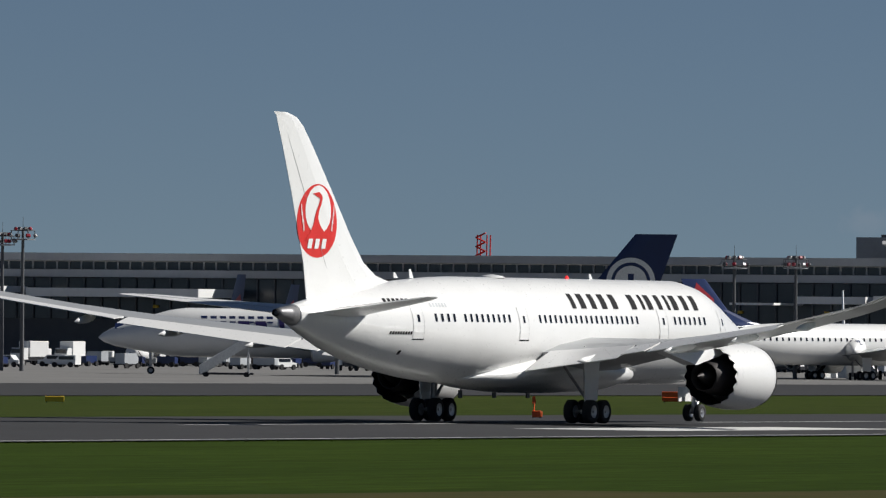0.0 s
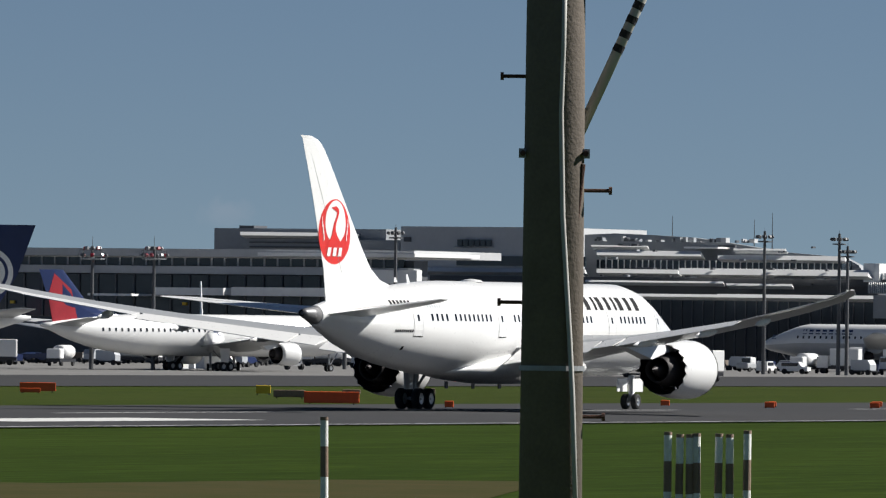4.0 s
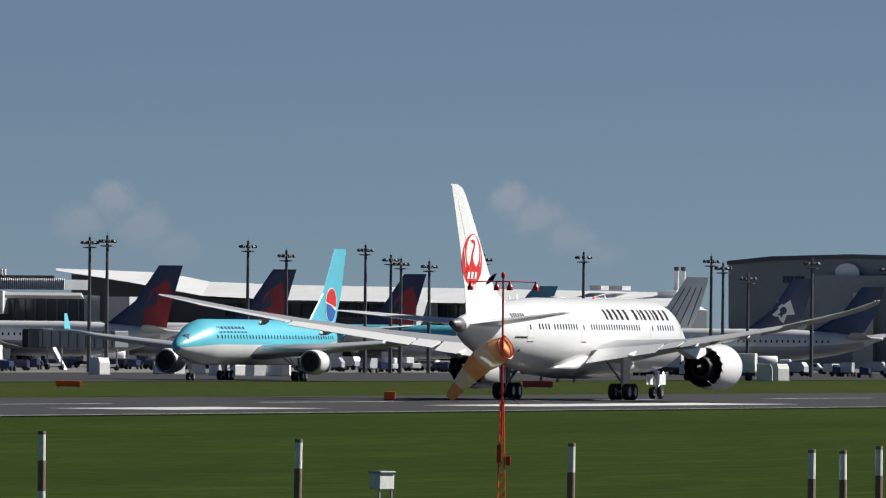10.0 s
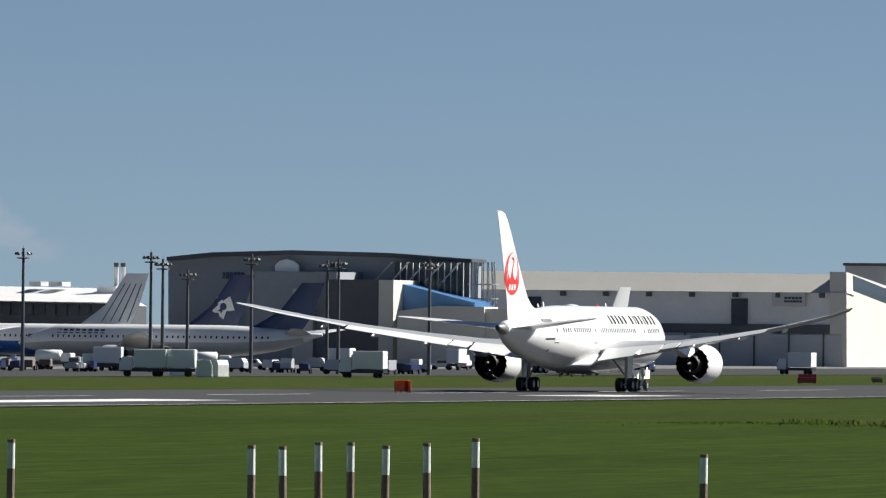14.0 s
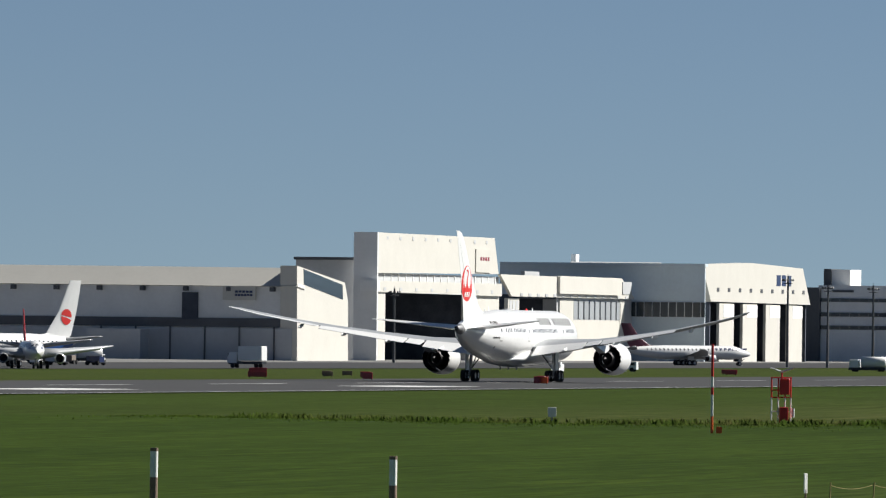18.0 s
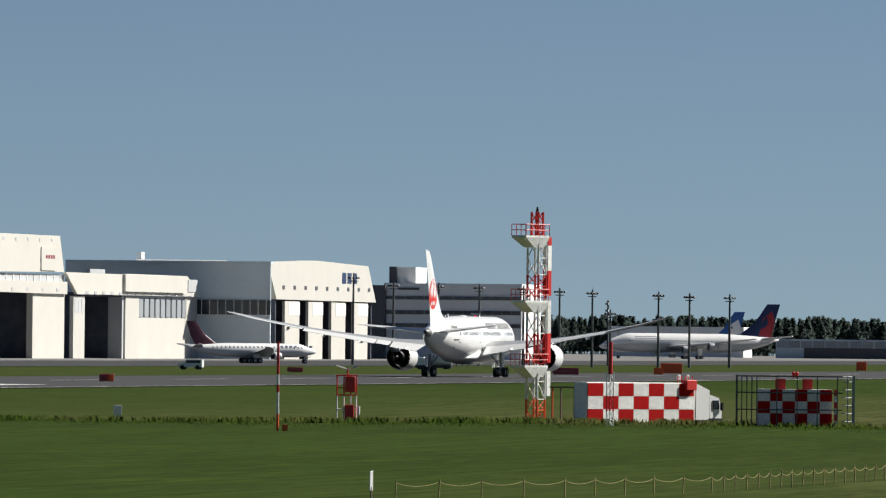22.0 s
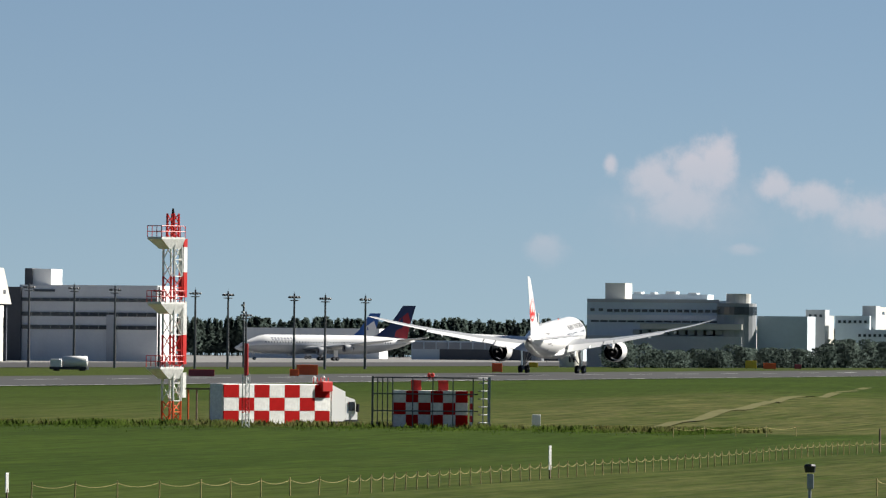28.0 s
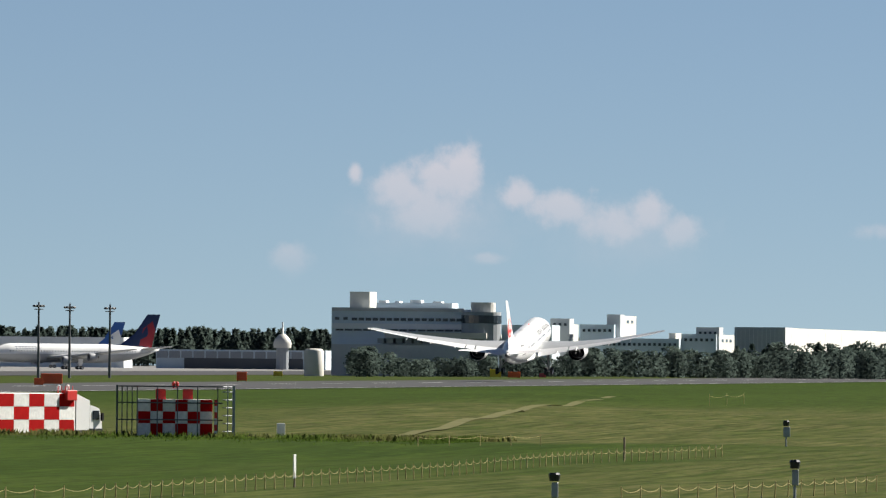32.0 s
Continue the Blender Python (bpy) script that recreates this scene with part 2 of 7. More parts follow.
def thin(mt, share):
    """Makes a material of a thin cloth, leaf or blade, which lets a share of the light through."""
    nt = mt.node_tree
    bs = nt.nodes["Principled BSDF"]
    tr = nt.nodes.new("ShaderNodeBsdfTranslucent")
    mx = nt.nodes.new("ShaderNodeMixShader")
    mx.inputs[0].default_value = share
    nt.links.new(bs.inputs["Base Color"].links[0].from_socket, tr.inputs["Color"])
    nt.links.new(bs.outputs[0], mx.inputs[1])
    nt.links.new(tr.outputs[0], mx.inputs[2])
    nt.links.new(mx.outputs[0], nt.nodes["Material Output"].inputs["Surface"])
    return mt


CLOTH_O = thin(material("sock_orange", (0.92, 0.52, 0.27), 0.9, 0, 0.15, 4, bump=0.05), 0.45)
CLOTH_W = thin(material("sock_white", (0.85, 0.82, 0.75), 0.9, 0, 0.15, 4, bump=0.05), 0.45)
# the far haze is put into this lighter, bluer leaf colour
LEAF_DK = thin(material("conifer_leaf", (0.08, 0.105, 0.092), 0.9, 0, 0.2, 0.02, second=(0.06, 0.085, 0.075), island=True, spec=0.03), 0.5)
TILERED = material("tile_red", (0.4, 0.008, 0.008), 0.85, 0, 0.2, 2, spec=0.05)
DRY_PATH = material("dry_grass_path", (0.14, 0.134, 0.062), 0.95, 0, 0.3, 0.3, second=(0.1, 0.1, 0.04), spec=0.05)
EARTH = material("bare_earth", (0.075, 0.062, 0.026), 0.95, 0, 0.3, 0.3, bump=0.4, second=(0.045, 0.052, 0.015), spec=0.05)
LAMP_RED = glow("red_lamp", (0.9, 0.03, 0.03), 0.6)


# ---- mesh helpers ----
def mesh_of(bm, name, mat, smooth=False):
    me = bpy.data.meshes.new(name)
    bm.to_mesh(me)
    bm.free()
    for mm in (mat if isinstance(mat, (list, tuple)) else [mat]):
        me.materials.append(mm)
    if smooth:
        for p in me.polygons:
            p.use_smooth = True
    return me


def part(name, bm, mat, parent, label="", smooth=False):
    ob = new(name, mesh_of(bm, name, mat, smooth))
    ob.parent = parent
    if label:
        ob["label"] = label
    return ob


def thing(name, label, category, m=None, group="", kind=""):
    ob = new(name)
    ob.empty_display_size = 0.5
    if m is not None:
        ob.matrix_basis = m
    return tagged(ob, label, category, group, kind)


def solid(name, bm, mat, label, category, m=None, group="", kind="", smooth=False):
    ob = new(name, mesh_of(bm, name, mat, smooth))
    if m is not None:
        ob.matrix_basis = m
    return tagged(ob, label, category, group, kind)


def box(x0, y0, z0, x1, y1, z1, bm=None, bevel=0.0, mi=0):
    bm = bm or bmesh.new()
    vs = [bm.verts.new(p) for p in ((x0, y0, z0), (x1, y0, z0), (x1, y1, z0), (x0, y1, z0), (x0, y0, z1), (x1, y0, z1), (x1, y1, z1), (x0, y1, z1))]
    fs = [bm.faces.new([vs[i] for i in q]) for q in ((0, 3, 2, 1), (4, 5, 6, 7), (0, 1, 5, 4), (1, 2, 6, 5), (2, 3, 7, 6), (3, 0, 4, 7))]
    for f in fs:
        f.material_index = mi
    if bevel:
        bmesh.ops.bevel(bm, geom=list({e for f in fs for e in f.edges}), offset=bevel, segments=1, affect="EDGES")
    return bm


def tube(p, q, r0, r1=None, n=8, bm=None, caps=True, mi=0):
    """A tapered rod from p to q."""
    bm = bm or bmesh.new()
    p, q = Vector(p), Vector(q)
    r1 = r0 if r1 is None else r1
    ax = (q - p).normalized()
    u = ax.orthogonal().normalized()
    v = ax.cross(u)
    rings = []
    for c, r in ((p, r0), (q, r1)):
        rings.append([bm.verts.new(c + (u * math.cos(k * math.tau / n) + v * math.sin(k * math.tau / n)) * r) for k in range(n)])
    for k in range(n):
        bm.faces.new((rings[0][k], rings[0][(k + 1) % n], rings[1][(k + 1) % n], rings[1][k])).material_index = mi
    if caps:
        bm.faces.new(rings[0][::-1]).material_index = mi
        bm.faces.new(rings[1]).material_index = mi
    return bm


def loft(rings, bm=None, closed=True, caps=True, mi=0):
    """A skin through rings of points."""
    bm = bm or bmesh.new()
    vr = [[bm.verts.new(p) for p in ring] for ring in rings]
    for a, b in zip(vr, vr[1:]):
        n = len(a)
        for k in range(n if closed else n - 1):
            bm.faces.new((a[k], a[(k + 1) % n], b[(k + 1) % n], b[k])).material_index = mi
    if caps:
        bm.faces.new(vr[0][::-1]).material_index = mi
        bm.faces.new(vr[-1]).material_index = mi
    bmesh.ops.recalc_face_normals(bm, faces=bm.faces)
    return bm


def slab(pts, y0, y1, bm=None):
    """A prism: the outline pts in x, z carried from y0 to y1."""
    return loft([[(x, y0, z) for x, z in pts], [(x, y1, z) for x, z in pts]], bm)


def lathe(profile, centre, axis="x", n=24, bm=None, caps=False):
    """A turned body: profile of (along, radius) round an axis through centre."""
    cx, cy, cz = centre
    rings = []
    for s, r in profile:
        ring = []
        for k in range(n):
            c, d = math.cos(k * math.tau / n) * r, math.sin(k * math.tau / n) * r
            ring.append({"x": (cx + s, cy + c, cz + d), "y": (cx + c, cy + s, cz + d), "z": (cx + c, cy + d, cz + s)}[axis])
        rings.append(ring)
    return loft(rings, bm, caps=caps)


def wheel_parts(parent, x, y, z, r, w, name="wheel"):
    t = part(name, lathe([(-w / 2, r * 0.55), (-w / 2, r * 0.86), (-w * 0.36, r), (w * 0.36, r), (w / 2, r * 0.86), (w / 2, r * 0.55)], (x, y, z), "y", 20), RUBBER, parent, "black rubber tyre", True)
    part("rim", lathe([(-w * 0.4, 0.02), (-w * 0.4, r * 0.3), (-w * 0.46, r * 0.56), (w * 0.46, r * 0.56), (w * 0.4, r * 0.3), (w * 0.4, 0.02)], (x, y, z), "y", 14), METAL, t, "pale metal rim")
    return t


# ---- aircraft ----
class Hull:
    """The lines of an airliner's fuselage: stations aft of the nose with centre height, half width, half height."""

    def __init__(self, length, hw, hh, zc, nose, tail_start, tail_rise, x0):
        self.x0 = x0
        st = [(0.0, -0.24, 0.02), (0.06, -0.22, 0.2), (0.18, -0.19, 0.38), (0.42, -0.13, 0.6), (0.62, -0.07, 0.78), (0.82, -0.02, 0.93), (1.0, 0, 1.0)]
        self.st = [(s * nose, zc + dz * hh, hw * k, hh * k) for s, dz, k in st]
        n = 9
        for i in range(1, n):
            self.st.append((nose + (tail_start - nose) * i / n, zc, hw, hh))
        tl = length - tail_start
        for s, k in ((0.0, 1.0), (0.12, 0.975), (0.25, 0.915), (0.4, 0.825), (0.55, 0.7), (0.7, 0.525), (0.83, 0.33), (0.9, 0.21), (1.0, 0.07)):
            self.st.append((tail_start + tl * s, zc + tail_rise * ((1 - k) / 0.89) ** 1.2, hw * k, hh * k))

    def at(self, X):
        for a, b in zip(self.st, self.st[1:]):
            if a[0] <= X <= b[0]:
                t = (X - a[0]) / (b[0] - a[0])
                return [a[i] + (b[i] - a[i]) * t for i in range(1, 4)]
        return self.st[-1][1:]

    def skin(self, X, z, side, off=0.015):
        """A point on the fuselage's side at station X and height z."""
        zc, hw, hh = self.at(X)
        k = max(-0.99, min(0.99, (z - zc) / hh))
        return (self.x0 - X, side * (hw + off) * math.sqrt(1 - k * k), z)

    def shell(self, lo, hi, n=32):
        xs = sorted({lo, hi, *[s[0] for s in self.st if lo < s[0] < hi]})
        rings = []
        for X in xs:
            zc, hw, hh = self.at(X)
            rings.append([(self.x0 - X, hw * math.cos(k * math.tau / n), zc + hh * math.sin(k * math.tau / n)) for k in range(n)])
        return loft(rings)

    def lower(self, lo, hi, off=0.02, n=16):
        """The underside of the skin as a second coat of paint."""
        xs = sorted({lo, hi, *[s[0] for s in self.st if lo < s[0] < hi]})
        rings = []
        for X in xs:
            zc, hw, hh = self.at(X)
            rings.append([(self.x0 - X, (hw + off) * math.cos(radians(186 + 168 * k / n)), zc + (hh + off) * math.sin(radians(186 + 168 * k / n))) for k in range(n + 1)])
        return loft(rings, None, False, False)

    def decal(self, X0, X1, z0, z1, side, nx=1, nz=3, off=0.015, slant=0.0, bm=None):
        """A patch lying on the skin between two stations and heights."""
        bm = bm or bmesh.new()
        g = [[bm.verts.new(self.skin(X0 + (X1 - X0) * i / nx - slant * j / nz, z0 + (z1 - z0) * j / nz, side, off)) for j in range(nz + 1)] for i in range(nx + 1)]
        for i in range(nx):
            for j in range(nz):
                q = (g[i][j], g[i + 1][j], g[i + 1][j + 1], g[i][j + 1])
                bm.faces.new(q if side < 0 else q[::-1])
        bmesh.ops.recalc_face_normals(bm, faces=bm.faces)
        for f in bm.faces:
            if f.normal.y * side < 0:
                f.normal_flip()
        return bm


def foil(chord, thick):
    """A wing section, from the leading edge round to it again: (fraction of chord, height)."""
    up = [(0.0, 0.0), (0.02, 0.35), (0.08, 0.68), (0.2, 0.95), (0.4, 1.0), (0.65, 0.68), (0.85, 0.3), (1.0, 0.03)]
    lo = [(1.0, -0.03), (0.8, -0.12), (0.6, -0.38), (0.4, -0.6), (0.15, -0.5), (0.04, -0.28)]
    return [(x * chord, z * thick) for x, z in up + lo]


def wing_skin(x0, secs, side, cut=1.0):
    """Sections of (span, leading edge, trailing edge, height, thickness); cut: how far aft the fixed part reaches."""
    rings = []
    for y, le, te, z, th in secs:
        ring = []
        for fx, fz in foil(1.0, th):
            fx = min(fx, cut)
            ring.append((x0 - le - fx * (te - le), side * y, z + fz))
        rings.append(ring)
    return loft(rings)


def lerp_secs(secs, y):
    for a, b in zip(secs, secs[1:]):
        if a[0] <= y <= b[0]:
            t = (y - a[0]) / (b[0] - a[0])
            return [a[i] + (b[i] - a[i]) * t for i in range(5)]
    return list(secs[-1])


def flap(x0, secs, side, y0, y1, start, droop, reach=0.02):
    """A hinged panel along the trailing edge, drooped by so many degrees."""
    rings = []
    for y in (y0, y1):
        _, le, te, z, th = lerp_secs(secs, y)
        c = te - le
        xs, xe = le + c * start, te + c * reach
        t = max(0.05, th * 0.42)
        ln = xe - xs
        dz = -math.sin(radians(droop)) * ln
        top = z + th * 0.34
        rings.append([(x0 - xs, side * y, top), (x0 - xs - ln * 0.5, side * y, top - th * 0.12 + dz * 0.5), (x0 - xe, side * y, top - th * 0.3 + dz), (x0 - xe, side * y, top - th * 0.3 - 0.04 + dz), (x0 - xs - ln * 0.4, side * y, top - t + dz * 0.3), (x0 - xs, side * y, top - t)])
    return loft(rings)


def engine(owner, x0, X, y, z, r, length, core, paint, chevrons=True, pylon_top=None, lip=METAL):
    """A turbofan under a wing: cowl with a chevron edge, intake lip, fan, core nozzle, plug and pylon."""
    n = 36
    prof = [(0.0, 0.86), (0.04, 0.93), (0.14, 0.985), (0.3, 1.0), (0.55, 0.99), (0.8, 0.94), (0.96, 0.87)]
    rings = [[(x0 - X - s * length, y + r * k * math.cos(i * math.tau / n), z + r * k * math.sin(i * math.tau / n)) for i in range(n)] for s, k in prof]
    last = []
    for i in range(n):
        s = 1.02 if (i % 2 == 0 and chevrons) else 0.955
        last.append((x0 - X - s * length, y + r * 0.85 * math.cos(i * math.tau / n), z + r * 0.85 * math.sin(i * math.tau / n)))
    inner = [(px + 0.9, y + (py - y) * 0.93, z + (pz - z) * 0.93) for px, py, pz in last]
    rings.append(last)
    cowl = part("cowl", loft(rings, caps=False), paint, owner, "", True)
    part("fan_duct", loft([last, inner, [(x0 - X - length * 0.55, y + r * 0.8 * math.cos(i * math.tau / n), z + r * 0.8 * math.sin(i * math.tau / n)) for i in range(n)]], caps=False), INDIGO, cowl, "dark blue scalloped nozzle lining", True)
    part("intake_lip", lathe([(0.42 - X + x0 - 0.55, r * 0.94), (x0 - X + 0.02, r * 0.88), (x0 - X + 0.04, r * 0.82), (x0 - X - 0.3, r * 0.76), (x0 - X - 0.78, r * 0.82)], (0, y, z), "x", 28), lip, cowl, "polished intake lip", True)
    part("fan", lathe([(x0 - X - 0.7, r * 0.8), (x0 - X - 0.72, 0.3), (x0 - X - 0.2, 0.02)], (0, y, z), "x", 24), DARK_METAL, cowl, "", True)
    cx = x0 - X - length * 0.6
    part("core_nozzle", lathe([(cx, r * 0.6), (cx - length * 0.3, r * 0.56), (cx - length * 0.55, r * 0.44), (cx - length * 0.56, r * 0.4), (cx - length * 0.3, r * 0.4)], (0, y, z), "x", 28), TITANIUM, cowl, "dark exhaust nozzle", True)
    part("exhaust_plug", lathe([(cx - length * 0.3, r * 0.36), (cx - length * 0.5, r * 0.24), (cx - length * 0.72, 0.03)], (0, y, z), "x", 20), TITANIUM, cowl, "", True)
    if pylon_top:
        zt, xa, xb = pylon_top
        out = [[(x0 - X - length * 0.25, y - 0.12, z + r * 0.9), (x0 - X - length * 0.25, y + 0.12, z + r * 0.9), (x0 - X - length * 1.5, y + 0.42, z + r * 0.34), (x0 - X - length * 1.5, y - 0.42, z + r * 0.34)],
               [(x0 - xa, y - 0.25, zt), (x0 - xa, y + 0.25, zt), (x0 - xb, y + 0.3, zt - 0.15), (x0 - xb, y - 0.3, zt - 0.15)]]
        part("pylon", loft(out), paint, cowl)
    return cowl


def fin_mesh(x0, pts, th):
    """A vertical tail: outline of (station, height) with a thin rounded section."""
    le, te = pts
    rings = []
    for (xl, zl), (xt, zt) in zip(le, te):
        c = xt - xl
        ring = []
        for fx, w in ((0, 0), (0.04, 0.5), (0.15, 0.85), (0.4, 1), (0.7, 0.6), (1, 0.06)):
            ring.append((x0 - xl - c * fx, w * th * c / 8, zl + (zt - zl) * fx))
        for fx, w in ((1, -0.06), (0.7, -0.6), (0.4, -1), (0.15, -0.85), (0.04, -0.5)):
            ring.append((x0 - xl - c * fx, w * th * c / 8, zl + (zt - zl) * fx))
        rings.append(ring)
    return loft(rings)


def fin_side(pts, X, z, th):
    """Half the fin's thickness at a station and height."""
    le, te = pts
    for k in range(len(le) - 1):
        if z <= le[k + 1][1] or k == len(le) - 2:
            t = max(0.0, min(1.0, (z - le[k][1]) / max(0.01, le[k + 1][1] - le[k][1])))
            xl = le[k][0] + (le[k + 1][0] - le[k][0]) * t
            xt = te[k][0] + (te[k + 1][0] - te[k][0]) * t
            break
    c = xt - xl
    f = max(0.0, min(1.0, (X - xl) / c))
    w = 0.0
    sec = ((0, 0), (0.04, 0.5), (0.15, 0.85), (0.4, 1), (0.7, 0.6), (1, 0.06))
    for (f0, w0), (f1, w1) in zip(sec, sec[1:]):
        if f0 <= f <= f1:
            w = w0 + (w1 - w0) * (f - f0) / (f1 - f0)
    return w * th * c / 8


def disc_on_fin(x0, X, z, rx, rz, lay, n=36, a0=0, a1=360, inner=0.0):
    """A round or crescent patch lying on the fin; lay = (side, outlines, thickness, offset)."""
    side, pts, th, off = lay
    bm = bmesh.new()
    full = a1 - a0 == 360
    rows = []
    for i in range(6):
        q = inner + (1 - inner) * i / 5
        row = []
        for k in range(n + (0 if full else 1)):
            an = radians(a0 + (a1 - a0) * k / n)
            xx, zz = X - rx * q * math.cos(an), z + rz * q * math.sin(an)
            row.append(bm.verts.new((x0 - xx, side * (fin_side(pts, xx, zz, th) + off), zz)))
        rows.append(row)
    for a, b in zip(rows, rows[1:]):
        m = len(a)
        for k in range(m if full else m - 1):
            bm.faces.new((a[k], a[(k + 1) % m], b[(k + 1) % m], b[k]))
    bmesh.ops.remove_doubles(bm, verts=bm.verts, dist=0.002)
    for f in bm.faces:
        f.normal_update()
        if f.normal.y * side < 0:
            f.normal_flip()
    return bm


def strip_on_fin(rows, x0, lay):
    """A band laid on the fin between pairs of points: (x left, x right, z)."""
    side, pts, th, off = lay
    bm = bmesh.new()
    vs = [[bm.verts.new((x, side * (fin_side(pts, x0 - x, z, th) + off), z)) for x in (xl, xr)] for xl, xr, z in rows]
    for a, b in zip(vs, vs[1:]):
        q = (a[0], a[1], b[1], b[0])
        bm.faces.new(q if side < 0 else q[::-1])
    return bm


def flat_shape(x0, pts2, lay):
    """A patch with the outline pts2 (x, z) laid on the fin."""
    side, pts, th, off = lay
    bm = bmesh.new()
    f = bm.faces.new([bm.verts.new((x, side * (fin_side(pts, x0 - x, z, th) + off), z)) for x, z in pts2])
    bmesh.ops.triangulate(bm, faces=[f])
    for f in bm.faces:
        f.normal_update()
        if f.normal.y * side < 0:
            f.normal_flip()
    return bm


def landing_gear(owner, x, y, top, r, w, dx, dy, wheels=4, door=True):
    g = part("gear_strut", tube((x, y, r * 1.1), (x + 0.1, y * 0.97, top), 0.16, 0.2, 10), METAL, owner, "grey landing gear leg")
    part("drag_brace", tube((x + 0.15, y, r * 1.6), (x + 1.7, y * 0.85, top), 0.07, 0.07, 6), METAL, g)
    part("side_brace", tube((x, y, r * 1.9), (x, y * 0.55, top), 0.08, 0.08, 6), METAL, g)
    if wheels == 4:
        part("bogie_beam", tube((x - dx, y, r), (x + dx, y, r), 0.12, 0.12, 8), METAL, g)
    for sx in ((-dx, dx) if wheels == 4 else (0,)):
        part("axle", tube((x + sx, y - dy - w / 2, r), (x + sx, y + dy + w / 2, r), 0.08, 0.08, 8), METAL, g)
        for sy in (-dy, dy):
            wheel_parts(g, x + sx, y + sy, r, r, w)
    if door:
        s = 1 if y > 0 else -1
        if abs(y) > 1:
            part("gear_door", loft([[(x - 0.9, y + s * 0.28, r * 1.9), (x + 0.55, y + s * 0.28, r * 1.9), (x + 0.75, y + s * 0.34, top + 0.2), (x - 1.1, y + s * 0.34, top + 0.2)], [(x - 0.9, y + s * 0.34, r * 1.9), (x + 0.55, y + s * 0.34, r * 1.9), (x + 0.75, y + s * 0.4, top + 0.2), (x - 1.1, y + s * 0.4, top + 0.2)]]), WHITE, g, "white landing gear door")
    return g


WINGS, GEARS = [], []


